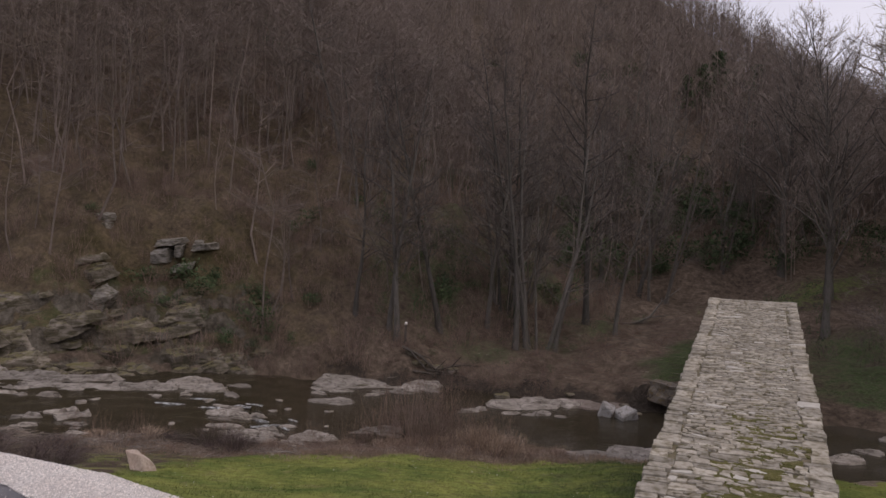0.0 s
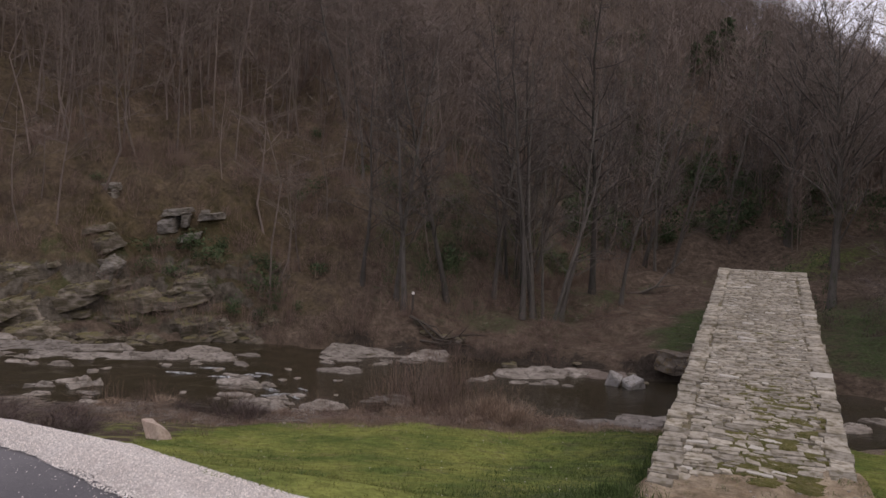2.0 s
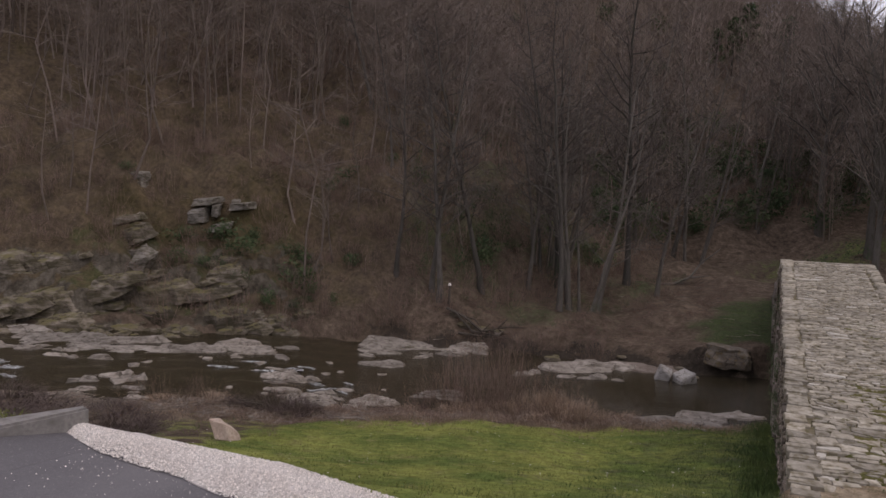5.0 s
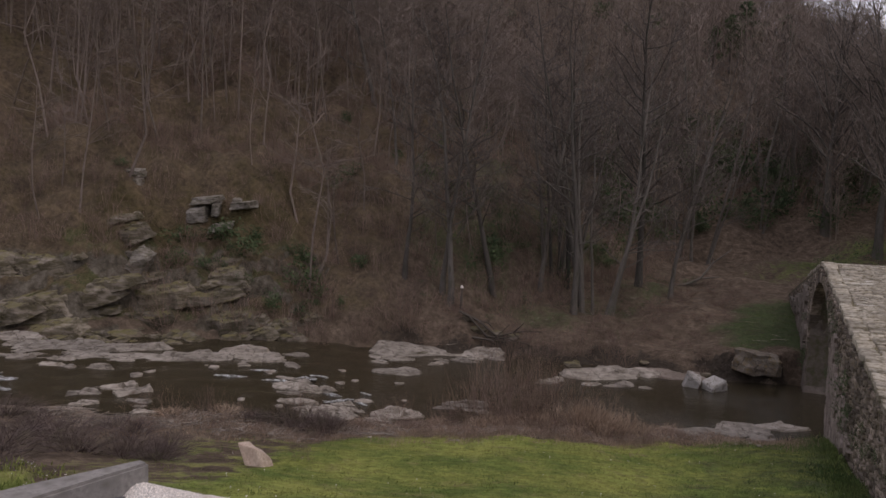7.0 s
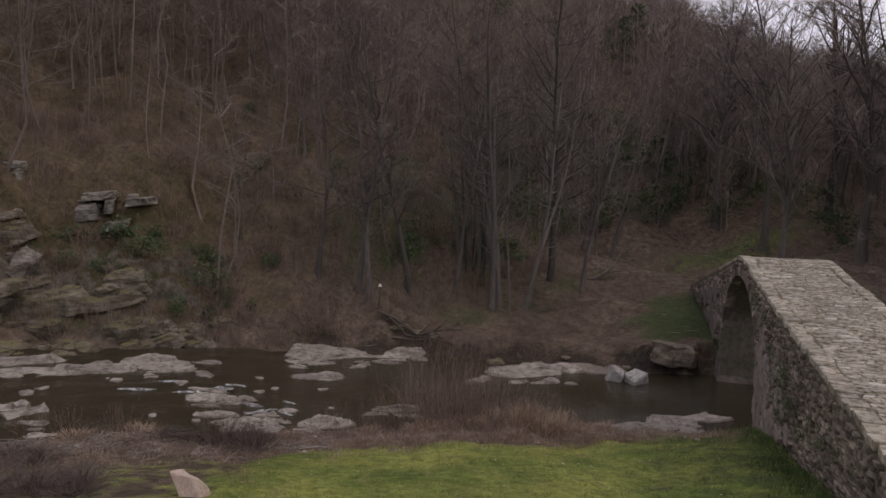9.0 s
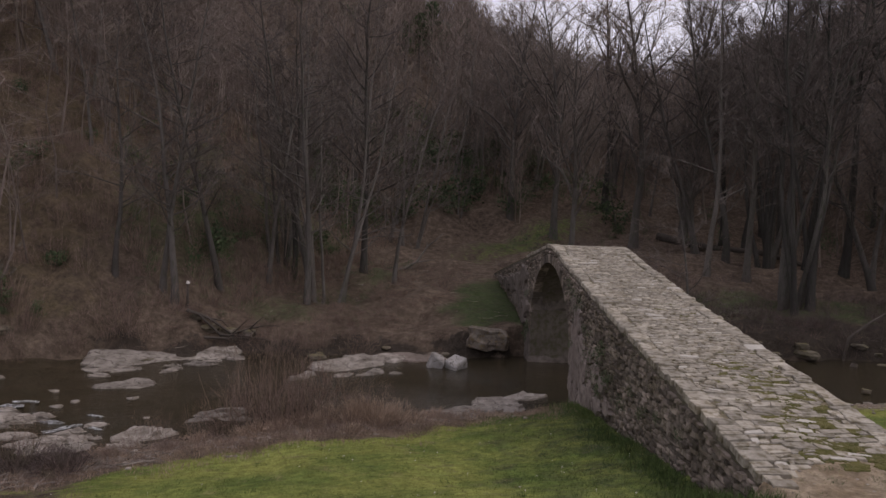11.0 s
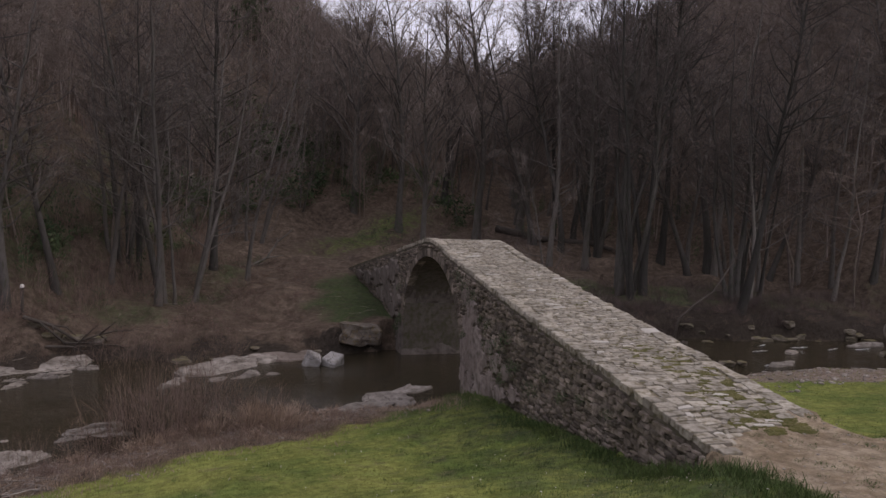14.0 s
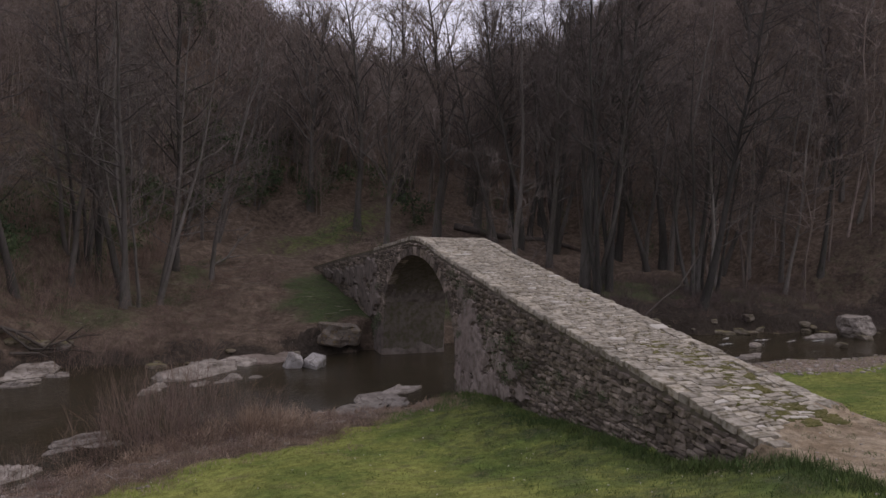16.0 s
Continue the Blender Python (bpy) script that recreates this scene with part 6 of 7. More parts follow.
def pine(seed, height):
    """A dark pine: trunk, whorls of drooping boughs with needle tufts."""
    r = np.random.RandomState(seed)
    tv, tt, cv, ct = [], [], [], []
    tube(tv, tt, np.array([[0, 0, -0.4], [0.05, 0, height * 0.5], [0.1, 0.05, height]]), np.array([0.2, 0.13, 0.03]), 6)
    for k in range(46):
        f = r.uniform(0.3, 0.98)
        a = r.rand() * 6.28
        ln = height * 0.27 * (1.08 - f) + 0.4
        p = np.array([0.1 * f, 0, height * f])
        q = p + np.array([math.cos(a) * ln, math.sin(a) * ln, ln * r.uniform(-0.15, 0.35)])
        tube(tv, tt, np.array([p, q]), np.array([0.03, 0.01]), 3)
        for _ in range(26):
            c = p + (q - p) * r.uniform(0.3, 1.02) + r.randn(3) * 0.16
            d = r.randn(3) + np.array([0, 0, 0.5])
            d /= np.linalg.norm(d)
            w = np.cross(d, r.randn(3))
            w /= np.linalg.norm(w)
            i = len(cv)
            cv.extend([c - w * 0.09, c + w * 0.09, c + d * 0.42])
            ct.append((i, i + 1, i + 2))
    e = empty("pine_tree")
    tri_object("trunk", np.array(tv), np.array(tt), M_BARK_BACKLIT, e)
    tri_object("crown", np.array(cv), np.array(ct), M_EVER, e)
    return tagged(e, "dark green pine standing on the wooded ridge", "pine", "ridge pines")


pine_proto = pine(9, 9.0)
for i, (x, y, sc) in enumerate([(25.5, 104, 1.0), (28.5, 106, 0.8), (23.0, 101, 0.85), (31.5, 107, 0.95), (20.5, 99, 0.7), (33.0, 112, 0.7)]):
    m = Matrix.Translation((x, y, lie(x, y))) @ Matrix.Rotation(i * 1.3, 4, "Z")
    ob = pine_proto if i == 0 else copy_thing(pine_proto, m)
    ob.matrix_basis = m
    ob.scale = (sc, sc, sc)

# ---- shrubs along the water, each a thing ----
WILLOW = [shrub(500 + i, 84, 1.15, 1.35, 0.0036, 0.15, 0.6) for i in range(4)]
BRAMBLE = [shrub(520 + i, 190, 1.0, 0.85, 0.006, 0.25) for i in range(3)]
REED = [shrub(540 + i, 120, 0.75, 0.8, 0.007, 0.1) for i in range(3)]


def shared_mesh(name, vt, material):
    ob = tri_object(name, vt[0], vt[1], material)
    me = ob.data
    bpy.data.objects.remove(ob)
    return me


W_ME = [shared_mesh("bare_shrub", v, M_SHRUB) for v in WILLOW]
B_ME = [shared_mesh("bramble", v, M_BRAMBLE) for v in BRAMBLE]
R_ME = [shared_mesh("dry_reeds", v, M_DRY) for v in REED]
rs = random.Random(8)


def bush(meshes, name, x, y, sx, sz, label, category, group):
    ob = share(name, rs.choice(meshes), Matrix.Translation((x, y, lie(x, y) - 0.03)) @ Matrix.Rotation(rs.uniform(0, 6.28), 4, "Z") @ Matrix.Diagonal((sx, sx, sz, 1)), None)
    tagged(ob, label, category, group)


for x, y, sx, sz in [(-0.9, 23.6, 1.3, 1.5), (0.5, 23.8, 1.5, 2.0), (1.7, 23.7, 1.4, 1.8), (0.1, 24.2, 1.6, 2.1), (-0.4, 24.3, 1.8, 2.4), (1.0, 24.4, 1.7, 2.3), (-1.4, 24.0, 1.4, 1.8), (2.9, 23.6, 1.1, 1.2), (-2.0, 23.4, 1.0, 1.0), (-6.6, 22.6, 0.9, 1.3), (-3.4, 22.0, 0.8, 0.9),
                     (-9.2, 21.6, 1.0, 1.0), (-10.8, 20.9, 1.2, 0.9), (4.2, 33.9, 1.2, 1.0), (-0.8, 34.4, 1.5, 1.3), (0.9, 34.6, 1.5, 1.2), (2.4, 35.0, 1.3, 1.1), (-7.8, 33.8, 1.2, 1.0), (-9.6, 32.9, 1.0, 0.9), (-3.9, 15.2, 0.35, 0.5), (-16.0, 19.2, 1.3, 1.5), (-15.0, 17.5, 1.2, 1.6)]:
    bush(W_ME, "bare_shrub", x, y, sx, sz, "leafless reddish-brown willow shrub on the river bank", "shrub", "bank shrubs")
for i, (x, y, a) in enumerate([(-2.4, 36.2, 0.5), (-1.6, 36.5, 0.6), (-0.6, 36.3, 0.5), (-3.0, 36.5, 0.4)]):
    rock("inlet_stone", x, y, lie(x, y) + 0.1, (a, a * 0.8, a * 0.6), i * 50, 150 + i, "dark mossy stone at a small side inlet", "stone", M_LEDGE, group="inlet stones", sub=2)
for x, y, sx, sz in [(-6.2, 20.9, 1.3, 1.1), (-5.2, 20.6, 1.0, 0.9), (-9.4, 17.6, 1.2, 0.5), (-9.9, 15.4, 1.3, 0.75), (-9.5, 13.0, 1.5, 0.7), (-11.5, 16.6, 1.4, 0.7), (-8.6, 22.4, 0.9, 0.7), (-7.5, 14.3, 1.1, 0.6), (-6.7, 14.2, 0.9, 0.5), (-7.0, 15.0, 0.9, 0.5), (-10.3, 18.3, 0.9, 0.4), (-8.4, 14.0, 1.2, 0.65),
                     (-7.6, 20.6, 0.8, 0.5), (-5.0, 20.0, 1.0, 0.8), (-13.4, 17.9, 1.3, 0.7), (-7.9, 11.0, 1.2, 0.6)]:
    bush(B_ME, "bramble", x, y, sx, sz, "dark purplish leafless bramble thicket above the bank", "bramble", "bank brambles")
for x, y, sx, sz in [(2.2, 23.0, 1.1, 1.2), (2.9, 22.8, 1.1, 1.3), (3.5, 23.1, 1.2, 1.2), (2.5, 23.5, 1.2, 1.4), (-0.6, 22.9, 0.9, 0.7), (1.2, 23.2, 0.8, 0.8), (3.2, 23.2, 0.9, 0.8), (0.0, 23.0, 0.8, 0.6), (-1.0, 22.8, 0.8, 0.5), (4.2, 23.3, 0.8, 0.6), (-8.4, 20.8, 1.0, 0.5), (-9.8, 20.2, 1.1, 0.5), (2.0, 21.9, 0.7, 0.4), (2.6, 23.9, 1.1, 1.0), (1.6, 23.9, 1.0, 1.1), (0.8, 23.4, 1.1, 0.7), (3.6, 23.9, 1.0, 0.8), (-2.2, 22.7, 0.8, 0.4), (5.0, 23.7, 0.8, 0.5), (-4.6, 21.9, 0.9, 0.4)]:
    bush(R_ME, "dry_reeds", x, y, sx, sz, "dry straw-coloured reeds and dead stems at the water", "reeds", "dry reeds")


# ivy on the spandrel wall
IVY = [shared_mesh("ivy_clump", leaf_clump(560 + i, 210, 0.5, 0.65, 0.04), M_EVER) for i in range(3)]
for s0, z0, sc in [(12.9, 4.2, 0.9), (12.3, 3.7, 0.7), (13.6, 4.5, 0.6), (9.6, 2.2, 1.0), (9.2, 1.8, 0.8), (11.2, 3.3, 0.5), (7.9, 2.6, 0.5), (10.4, 3.3, 0.5), (6.3, 2.7, 0.4), (22.4, 3.0, 0.7), (22.3, 1.3, 1.2), (22.9, 0.8, 1.3), (9.0, 2.9, 1.1), (8.5, 2.3, 0.9), (9.9, 2.7, 1.2), (5.2, 2.5, 0.6), (4.4, 2.6, 0.5), (7.1, 2.2, 0.8), (11.9, 4.0, 0.8), (12.6, 2.6, 0.6), (3.2, 2.7, 0.4)]:
    p = on_bridge(s0, -0.13, z0 - 0.3 * sc)
    ob = share("ivy_clump", rs.choice(IVY), Matrix.Translation(p) @ Matrix.Rotation(HEAD, 4, "Z") @ Matrix.Diagonal((0.5 * sc, sc * 1.1, sc * 1.1, 1)), None)
    tagged(ob, "dark green ivy clump rooted in the bridge wall", "ivy", "wall ivy", "stuff")

# ---- moss on the deck ----
def moss_patch(s, o, a, b, seed):
    r_ = random.Random(seed)
    bm = bmesh.new()
    rings = []
    c = bm.verts.new(on_bridge(s, o, float(deck_z(s)) + 0.022))
    n_ = 16
    prof = [r_.uniform(0.65, 1.25) for _ in range(n_)]
    for k, h in ((0.45, 0.022), (0.8, 0.014), (1.0, -0.03)):
        ring = []
        for i in range(n_):
            q = 6.2832 * i / n_
            ds, do = math.sin(q) * b * prof[i] * k, math.cos(q) * a * prof[i] * k
            ring.append(bm.verts.new(on_bridge(s + ds, o + do, float(deck_z(s + ds)) + h + r_.uniform(-0.012, 0.008))))
        rings.append(ring)
    for i in range(n_):
        j = (i + 1) % n_
        bm.faces.new((c, rings[0][i], rings[0][j]))
        for p, q in zip(rings, rings[1:]):
            bm.faces.new((p[i], q[i], q[j], p[j]))
    bmesh.ops.recalc_face_normals(bm, faces=bm.faces)
    return part("moss_patch", bm, M_MOSS, None)


rm = random.Random(14)
for i in range(190):
    s = (rm.uniform(0.35, 1.6) if i < 40 else rm.uniform(0.7, 5.0)) if i < 172 else rm.uniform(5, 10)
    o = rm.gauss(1.75, 0.36) if s > 1 else rm.uniform(0.9 + 0.5 * (s < 0.6), 2.6)
    in_bridge(moss_patch(s, min(max(o, 0.4), 2.5), rm.uniform(0.1, 0.32), rm.uniform(0.06, 0.2), i))

# ---- grass ----
gr = np.random.RandomState(3)


def blade_tuft(seed, n_, h, spread):
    r_ = np.random.RandomState(seed)
    v, t = [], []
    for _ in range(n_):
        b = np.array([r_.randn() * spread, r_.randn() * spread, -0.01])
        a = r_.rand() * 6.28
        w = np.array([math.cos(a), math.sin(a), 0]) * 0.006
        tip = b + np.array([r_.randn() * 0.35 * h, r_.randn() * 0.35 * h, h * r_.uniform(0.6, 1.2)])
        i = len(v)
        v.extend([b - w, b + w, tip])
        t.append((i, i + 1, i + 2))
    return np.array(v), np.array(t)


def grassy(x, y, q):
    g, s_, sh, lush_shade, dry, damp_shade = cover_masks(x, y)
    s = (x - BRIDGE_AT[0]) * BRIDGE_DIR[0] + (y - BRIDGE_AT[1]) * BRIDGE_DIR[1]
    rel = (x - BRIDGE_AT[0]) * BRIDGE_OUT[0] + (y - BRIDGE_AT[1]) * BRIDGE_OUT[1]
    on = (rel > -0.05) & (rel < WIDTH + 0.05) & (s > -0.2)
    edge_y = verge_y(x)
    return (g - s_ - 0.5 * lush_shade > 0.35 + 0.3 * q) & ~on & (y > edge_y + 0.1)


pl = np.concatenate([scatter(10000, (-9, 12), (5.0, 24), grassy, 21, (0.6, 1.2), 0.0), scatter(2500, (10, 30), (9, 23), grassy, 22, (0.8, 1.4), 0.0)])
tuft = scatter(260, (-4.2, -2.3), (4.4, 7.0), lambda x, y, q: (shoulder(x, y)[0] > 0.35) & (shoulder(x, y)[0] < 2.2) & (shoulder(x, y)[1] > 0.4) & (shoulder(x, y)[1] < 1.35), 29, (0.7, 1.4), 0.0)
pl = np.concatenate([pl, tuft])
stamp("meadow_grass", [blade_tuft(600 + i, 7, 0.045, 0.07) for i in range(6)], pl, M_GRASSB, "short yellow-green meadow grass on the river bank", "grass")
pl = scatter(260, (-9, 12), (5.2, 23.5), grassy, 23, (0.5, 1.0), 0.0)[:70]
s_edge = gr.uniform(0.0, 13.5, 260)
edge_xy = np.array([on_bridge(s, -0.12 - abs(gr.randn()) * 0.25, 0)[:2] for s in s_edge])
edge = np.stack([edge_xy[:, 0], edge_xy[:, 1], ground_z(edge_xy[:, 0], edge_xy[:, 1]), gr.rand(260) * 6.28, gr.uniform(0.8, 1.7, 260), gr.uniform(0.8, 1.3, 260)], -1)
ramp_so = [(gr.uniform(-5, 1.2), gr.choice((-0.5, -0.2, 3.1, 3.4)) + gr.randn() * 0.25) for _ in range(120)] + [(gr.uniform(-4.5, 1.6), gr.uniform(0, 2.9)) for _ in range(90)]
ramp_xy = np.array([on_bridge(s, o, 0)[:2] for s, o in ramp_so])
ramp_z = np.array([max(lie(p[0], p[1]), float(deck_z(s)) - 0.012 if 0 < o < WIDTH and s > -0.3 else -9) for p, (s, o) in zip(ramp_xy, ramp_so)])
sprigs = np.stack([ramp_xy[:, 0], ramp_xy[:, 1], ramp_z, gr.rand(210) * 6.28, gr.uniform(0.35, 0.9, 210), gr.uniform(0.6, 1.0, 210)], -1)
toe_xy = np.array([on_bridge(gr.uniform(-3.2, 1.4), -0.1 - abs(gr.randn()) * 0.28, 0)[:2] for _ in range(170)])
toe = np.stack([toe_xy[:, 0], toe_xy[:, 1], ground_z(toe_xy[:, 0], toe_xy[:, 1]), gr.rand(170) * 6.28, gr.uniform(0.8, 1.8, 170), gr.uniform(0.8, 1.3, 170)], -1)
stamp("weed_tufts", [blade_tuft(620 + i, 26, 0.10, 0.10) for i in range(4)], np.concatenate([pl, edge, sprigs, toe]), M_IVY, "darker green weed tufts in the meadow and along the bridge foot", "weeds")

pl = np.concatenate([scatter(1700, (-6, 9), (8, 23), lambda x, y, q: (cover_masks(x, y)[3] > 0.3 + 0.4 * q) & ((x - BRIDGE_AT[0]) * BRIDGE_OUT[0] + (y - BRIDGE_AT[1]) * BRIDGE_OUT[1] < -0.1) & (y < near_bank(x) - 2), 24, (0.6, 1.1), 0.0),
                     scatter(260, (6, 17), (33, 48), lambda x, y, q: cover_masks(x, y)[3] > 0.4 + 0.4 * q, 25, (0.8, 1.6), 0.0)])
stamp("lush_grass", [blade_tuft(630 + i, 13, 0.07, 0.12) for i in range(5)], pl, M_IVY, "deep green longer grass beside the bridge wall", "grass")

pl = scatter(1500, (-10, 9), (17, 25), lambda x, y, q: (y - near_bank(x) > -4.6 + 2.4 * q ** 0.6) & (y - near_bank(x) < -0.3), 26, (0.6, 1.5), 0.0)
stamp("dry_grass", [blade_tuft(650 + i, 14, 0.10, 0.13) for i in range(5)], pl, M_DRY, "dry straw-coloured grass between meadow and water", "dry grass")

pl = scatter(380, (21, 56), (18, 42), lambda x, y, q: (y > far_bank(x) + 0.2) & (y < far_bank(x) + 8.5), 27, (0.4, 1.1))
pl = np.concatenate([pl, scatter(60, (16, 36), (40, 64), lambda x, y, q: (y > far_bank(x) + 6) & (np.abs((y - 60.6) * 0.86 - (x - 23.8) * 0.5) > 3), 48, (0.5, 1.2))])
stamp("bank_brush", [shrub(660 + i, 34, 1.2, 0.8, 0.008, 0.3, 0.7) for i in range(4)], pl, M_BRAMBLE, "dark leafless brush on the shaded stream bank", "brush")

petals = np.array([[-0.016, 0, 0.05], [0, -0.016, 0.052], [0.016, 0, 0.05], [0, 0.016, 0.052], [-0.002, 0, 0], [0.002, 0, 0]])
pl = np.concatenate([scatter(110, (-7, 9), (8, 22), grassy, 28, (0.7, 1.2), 0.0), tuft[:70] * np.array([1, 1, 1, 1, 0.35, 1.6]) + np.array([0.05, 0.03, 0, 0, 0, 0])])
stamp("meadow_flowers", [(petals, np.array([[0, 1, 2], [0, 2, 3], [4, 5, 2]]))], pl, M_CHIP, "tiny white flowers scattered in the meadow", "flowers")


# dead stems and low brush on both banks
pl = np.concatenate([
    scatter(230, (-10, 6), (17, 26), lambda x, y, q: (y - near_bank(x) > -3.0) & (y - near_bank(x) < 0.2), 41, (0.25, 0.6)),
    scatter(390, (-8, 14), (33, 50), lambda x, y, q: (y > far_bank(x) + 0.4) & (hill_depth(x, y) < 1.5) & (q > 0.25) & (cover_masks(x, y)[3] < 0.3), 42, (0.2, 0.6)),
    scatter(160, (22, 50), (26, 42), lambda x, y, q: (y > far_bank(x) + 0.4) & (y < far_bank(x) + 7), 43, (0.25, 0.6))])
pl = np.concatenate([pl, scatter(260, (-7, 16), (35.5, 55), lambda x, y, q: (y > far_bank(x) + 1.2) & (x - 0.42 * (y - 37) < 5.0 + 1.5 * q), 47, (0.35, 1.0))])
stamp("dead_stems", [shrub(640 + i, 34, 1.2, 0.8, 0.006, 0.35) for i in range(5)], pl, M_SHRUB, "low dead stems and dry brush on the river banks", "dead stems")


# ---- white water, dead wood ----
def foam(x, y, a, b, yaw, seed):
    r_ = random.Random(seed)
    bm = bmesh.new()
    bmesh.ops.create_grid(bm, x_segments=10, y_segments=6, size=1.0)
    for v in bm.verts:
        q = 1 - min(1.0, (v.co.x ** 2 + v.co.y ** 2)) ** 2
        n_ = noise.noise(Vector((v.co.x * 3 + seed, v.co.y * 3, 0)))
        v.co.z = -0.05 + q * (0.068 + 0.05 * n_)
        v.co.x, v.co.y = v.co.x * a * (1 + 0.25 * n_), v.co.y * b * (1 + 0.35 * n_)
    ob = part("white_water", bm, M_FOAM, None)
    ob.matrix_basis = Matrix.Translation((x, y, float(water_z(x)))) @ Matrix.Rotation(radians(yaw), 4, "Z")
    tagged(ob, "small patch of white water over the stones", "white water", "rapids", "stuff")


for i, (x, y, a, b, yaw) in enumerate([(-8.2, 26.8, 0.6, 0.16, 10), (-6.8, 25.6, 0.7, 0.15, -20), (-5.9, 25.0, 0.5, 0.15, 30), (-9.0, 25.7, 0.6, 0.1, 25), (-5.4, 26.0, 0.45, 0.08, -30), (-6.4, 24.6, 0.8, 0.16, 30), (-5.2, 24.7, 0.5, 0.14, -40), (-9.9, 26.9, 0.7, 0.14, 15), (-10.6, 25.6, 0.8, 0.12, 8), (-7.9, 27.4, 0.6, 0.12, 0), (-19.6, 22.2, 1.0, 0.3, 10), (-18.4, 22.6, 0.9, 0.25, -15), (-17.2, 21.8, 0.9, 0.3, 20), (-16.2, 20.9, 0.8, 0.2, -10), (32.6, 25.6, 0.9, 0.12, -10),
                                       (35.6, 24.0, 1.0, 0.12, -5), (37.8, 24.3, 0.8, 0.12, 5), (26.6, 23.4, 0.5, 0.12, 0), (29.4, 25.8, 0.8, 0.1, -8), (33.8, 24.6, 0.7, 0.1, 4), (31.0, 26.8, 0.6, 0.09, 12), (13.6, 27.6, 0.5, 0.1, 15), (-1.3, 35.2, 0.35, 0.1, 0)]):
    foam(x, y, a, b, yaw, i)


def dead_branch(name, pts, radius, label, forks=3, seed=0, wood=None):
    r_ = np.random.RandomState(seed)
    v, t = [], []
    p = np.array(pts, float)
    tube(v, t, p, radius * np.linspace(1, 0.45, len(p)), 7)
    for k in range(forks):
        i = r_.randint(1, len(p))
        d = (p[i] - p[i - 1]) / np.linalg.norm(p[i] - p[i - 1]) + r_.randn(3) * 0.5
        q = p[i] + d * r_.uniform(0.5, 1.2)
        tube(v, t, np.array([p[i], (p[i] + q) / 2 + r_.randn(3) * 0.06, q]), radius * np.array([0.5, 0.35, 0.15]), 4)
    return tagged(tri_object(name, np.array(v), np.array(t), wood or M_LOG), label, "dead wood")


def on_ground(pts):
    return [(x, y, lie(x, y) + dz) for x, y, dz in pts]


dead_branch("fallen_log", on_ground([(35.0, 58.0, 0.25), (38.0, 54.6, 0.35), (41.2, 51.4, 0.4), (43.4, 49.2, 0.3)]), 0.36, "fallen dark tree trunk lying across the leaf litter", 2, 1)
dead_branch("fallen_branch", on_ground([(9.2, 51.0, 0.1), (10.2, 51.3, 0.15), (11.2, 51.5, 0.5), (12.0, 51.6, 1.4)]), 0.13, "pale forked dead branch lying on the slope", 9, 2, M_BARK_PALE)
dead_branch("snag", on_ground([(27.6, 29.9, -0.1), (27.8, 29.8, 1.3), (28.6, 29.5, 2.0), (29.8, 29.2, 2.6), (31.2, 28.9, 3.6)]), 0.08, "crooked dead stem leaning over the stream", 4, 3)
dead_branch("driftwood", on_ground([(-2.8, 36.0, 0.5), (-1.9, 35.8, 0.3), (-1.0, 35.6, 0.45), (0.1, 35.6, 0.2)]), 0.06, "dark driftwood jammed on the far bank", 5, 4)
dead_branch("driftwood", on_ground([(-3.4, 36.4, 0.35), (-2.4, 36.1, 0.6), (-1.4, 35.9, 0.35), (-0.6, 36.0, 0.5)]), 0.09, "dark driftwood jammed on the far bank", 7, 8)
dead_branch("driftwood", on_ground([(-2.6, 35.5, 0.1), (-1.6, 35.6, 0.3), (-0.4, 35.8, 0.15)]), 0.07, "dark driftwood jammed on the far bank", 6, 9)
dead_branch("stump", on_ground([(27.0, 28.8, -0.2), (27.05, 28.8, 0.45), (27.2, 28.75, 0.8)]), 0.3, "short rotten stump on the stream bank", 0, 5)
dead_branch("driftwood", on_ground([(-8.6, 21.0, 0.12), (-7.8, 21.4, 0.2), (-7.0, 21.5, 0.15)]), 0.06, "grey driftwood sticks on the near bank", 5, 6)



def marker_post():
    e = empty("marker_post", -3.42, 37.2, lie(-3.42, 37.2) - 0.15)
    bm = bmesh.new()
    bmesh.ops.create_cone(bm, cap_ends=True, segments=8, radius1=0.07, radius2=0.06, depth=1.5, matrix=Matrix.Translation((0, 0, 0.55)))
    part("post", bm, M_LOG, e)
    bm = bmesh.new()
    bmesh.ops.create_cone(bm, cap_ends=True, segments=8, radius1=0.1, radius2=0.06, depth=0.14, matrix=Matrix.Translation((0, 0, 1.34)))
    bmesh.ops.bevel(bm, geom=bm.edges[:], offset=0.015, segments=1, affect="EDGES")
    part("cap", bm, M_CHIP, e, "pale painted cap")
    return tagged(e, "thin dark wooden post with a pale cap on the far bank", "post")


marker_post()

# pale sticks washed up along the near bank
def stick(seed):
    r_ = np.random.RandomState(seed)
    v, t = [], []
    ln = r_.uniform(0.25, 0.6)
    tube(v, t, np.array([[-ln, 0, 0.02], [0, r_.randn() * 0.06, 0.05], [ln, r_.randn() * 0.05, 0.02 + 0.1 * r_.rand()]]), np.array([0.014, 0.012, 0.005]), 3)
    return np.array(v), np.array(t)


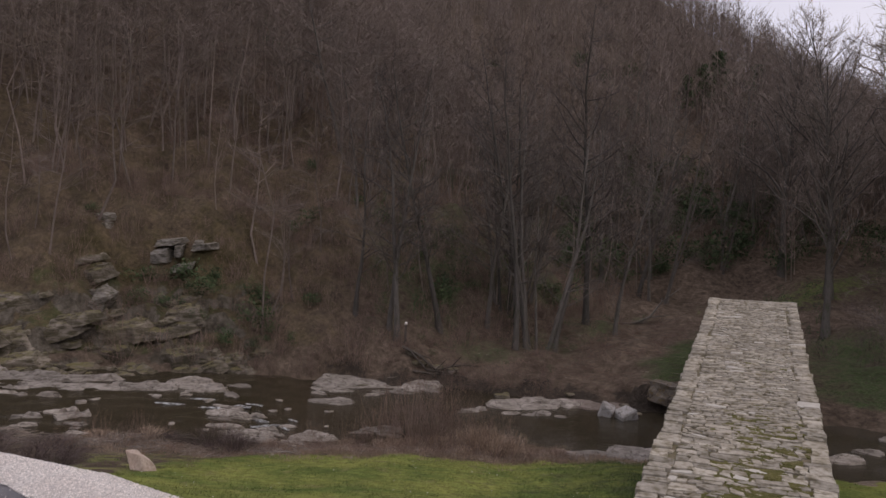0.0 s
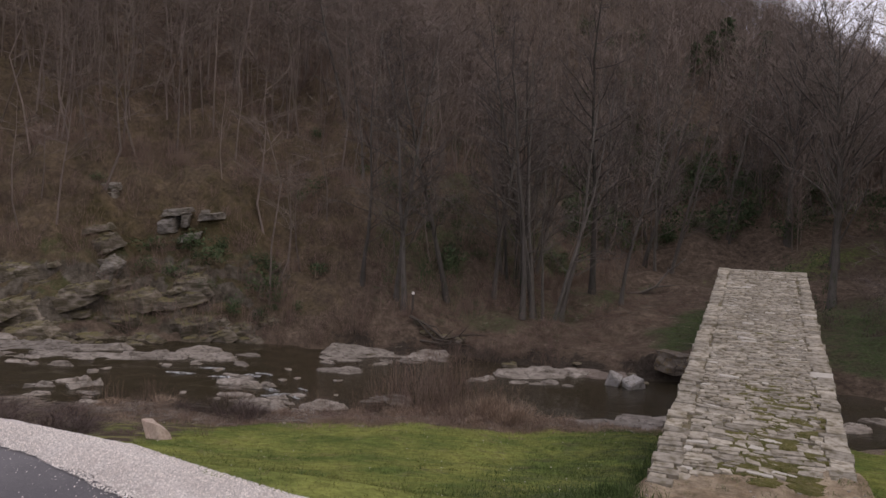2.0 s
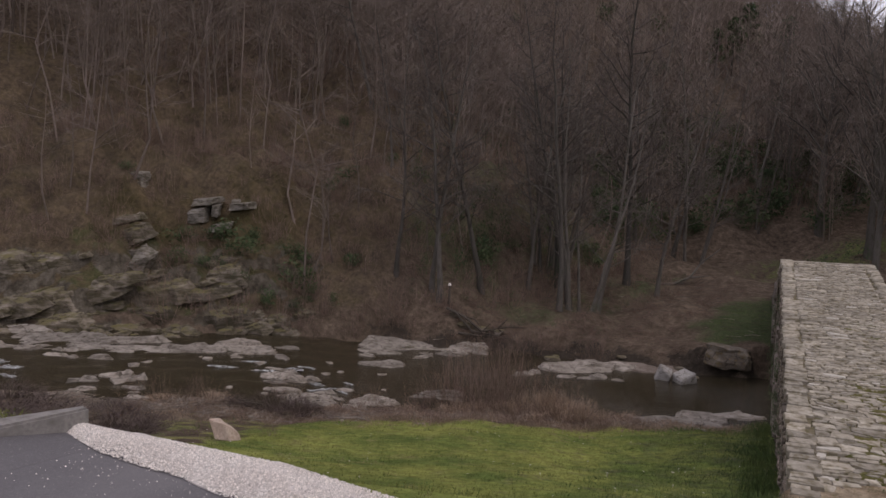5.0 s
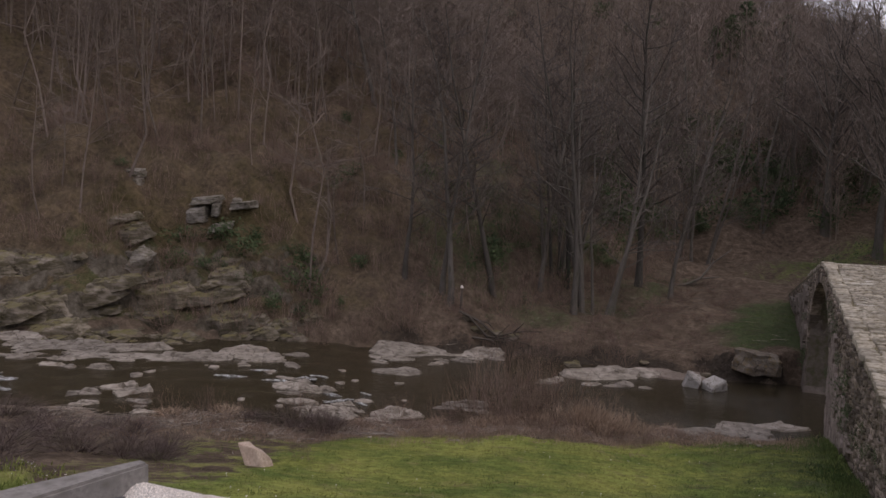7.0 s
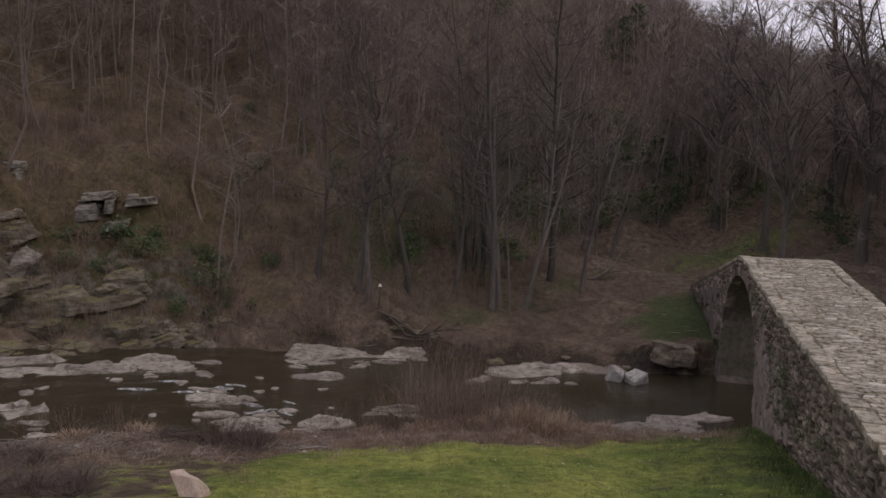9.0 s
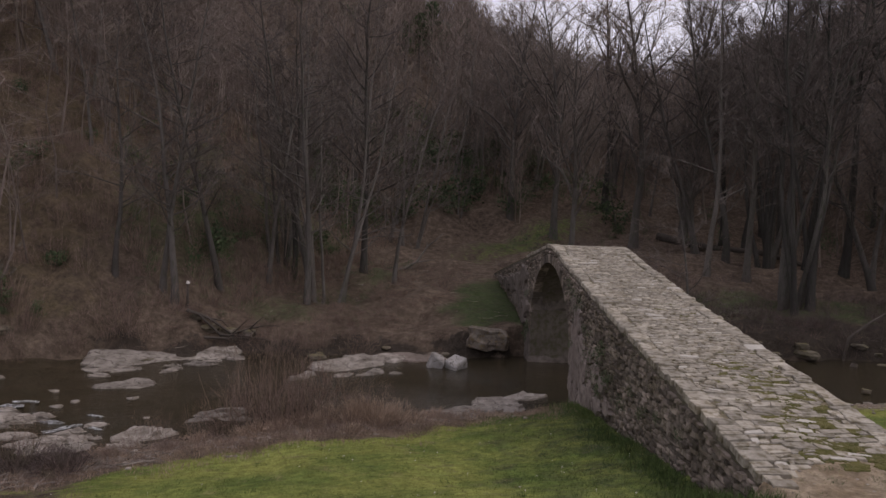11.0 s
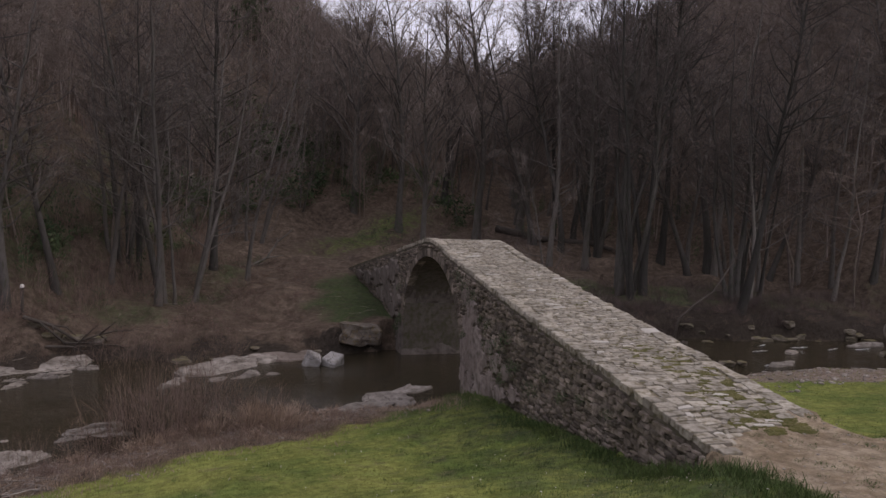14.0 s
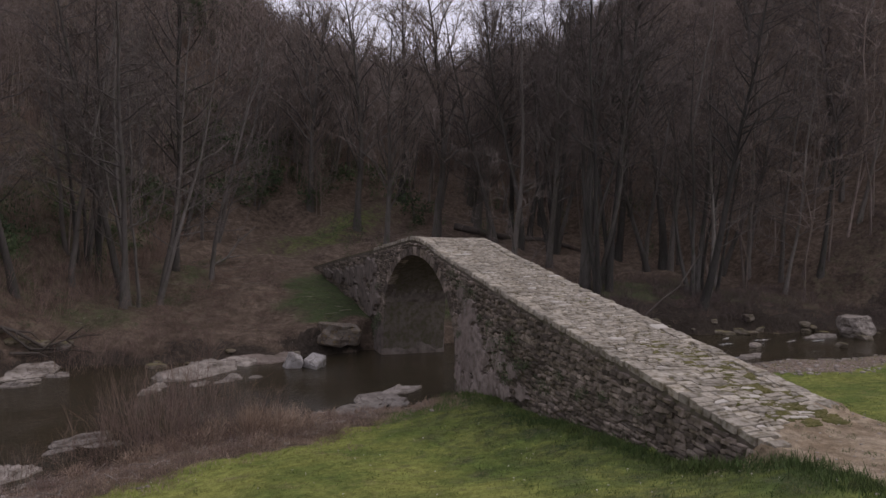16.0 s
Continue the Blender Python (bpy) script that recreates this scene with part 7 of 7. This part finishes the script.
pl = np.concatenate([scatter(420, (-13, -3), (18, 24), lambda x, y, q: (y - near_bank(x) > -2.8) & (y - near_bank(x) < 0.0), 61, (0.6, 1.3), 0.0),
                     scatter(160, (-3, 6), (20, 25), lambda x, y, q: (y - near_bank(x) > -2.0) & (y - near_bank(x) < 0.0), 62, (0.6, 1.2), 0.0),
                     scatter(110, (-8, 12), (33, 50), lambda x, y, q: (y > far_bank(x) + 0.5) & (hill_depth(x, y) < 2.5), 63, (0.4, 1.0), 0.0)])
stamp("driftwood_sticks", [stick(670 + i) for i in range(8)], pl, M_STICK, "pale dead sticks strewn over the river banks", "sticks")

# ---- gravel bar by the stream ----
bar = np.random.RandomState(31)
STREAM = [rock_mesh("bar_stone", (1, 0.8, 0.6), 700 + i, M_ROCK, 6, 0.12, 1) for i in range(5)]
bx, by_ = bar.uniform(18, 38, 800), bar.uniform(-6.6, 0.3, 800)
stones = []
for x, dy in zip(bx, by_):
    y = float(near_bank(x)) + dy
    stones.append((x, y, lie(x, y) + 0.02, bar.rand() * 6.28, 0.04 + 0.14 * bar.rand() ** 3, 1.0))
for x, dy in zip(bar.uniform(-11, 10, 420), np.abs(bar.randn(420)) * 1.1):
    y = float(near_bank(x)) - 0.5 + dy * (1 if bar.rand() < 0.6 else -1)
    stones.append((x, y, lie(x, y) + 0.01, bar.rand() * 6.28, 0.03 + 0.10 * bar.rand() ** 3, 1.0))
protos = []
for me in STREAM:
    co = np.empty(len(me.vertices) * 3)
    me.vertices.foreach_get("co", co)
    protos.append((co.reshape(-1, 3), np.array([p.vertices[:] for p in me.polygons])))
# small stones breaking the surface of the rapids, pebbles on the sandy ramp
for x, y in zip(bar.uniform(-14, -2.5, 26), bar.uniform(23.0, 29.5, 26)):
    stones.append((x, y, float(water_z(x)) - 0.02, bar.rand() * 6.28, 0.12 + 0.26 * bar.rand() ** 2, 0.7))
for s0, o0 in zip(bar.uniform(-5.5, 0.6, 260), bar.uniform(-0.6, 3.6, 260)):
    p = on_bridge(s0, o0, 0)
    stones.append((p[0], p[1], lie(p[0], p[1]), bar.rand() * 6.28, 0.012 + 0.04 * bar.rand() ** 2, 0.8))
stamp("shingle", protos, stones, M_ROCK, "grey river shingle along the banks", "shingle")

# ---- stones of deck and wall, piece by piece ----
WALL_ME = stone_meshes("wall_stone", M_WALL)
rp = random.Random(2)
vs, ts, base = [], [], 0
for k, cell in enumerate(PAVING):
    v, t = flag(cell, rp)
    if k < 300:
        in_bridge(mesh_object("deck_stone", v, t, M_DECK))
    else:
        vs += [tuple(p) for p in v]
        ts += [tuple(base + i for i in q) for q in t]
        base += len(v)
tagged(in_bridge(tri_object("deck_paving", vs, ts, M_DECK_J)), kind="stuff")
near_face = [m for s, z, m in FACE_STONES if 0.4 < s < 9.5 and z > float(deck_z(s)) - 1.35]
near_set = {id(m) for m in near_face[:300]}
for m in near_face[:300]:
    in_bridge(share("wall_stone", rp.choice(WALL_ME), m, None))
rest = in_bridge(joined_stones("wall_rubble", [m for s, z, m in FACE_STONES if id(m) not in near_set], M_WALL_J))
tagged(rest, kind="stuff")
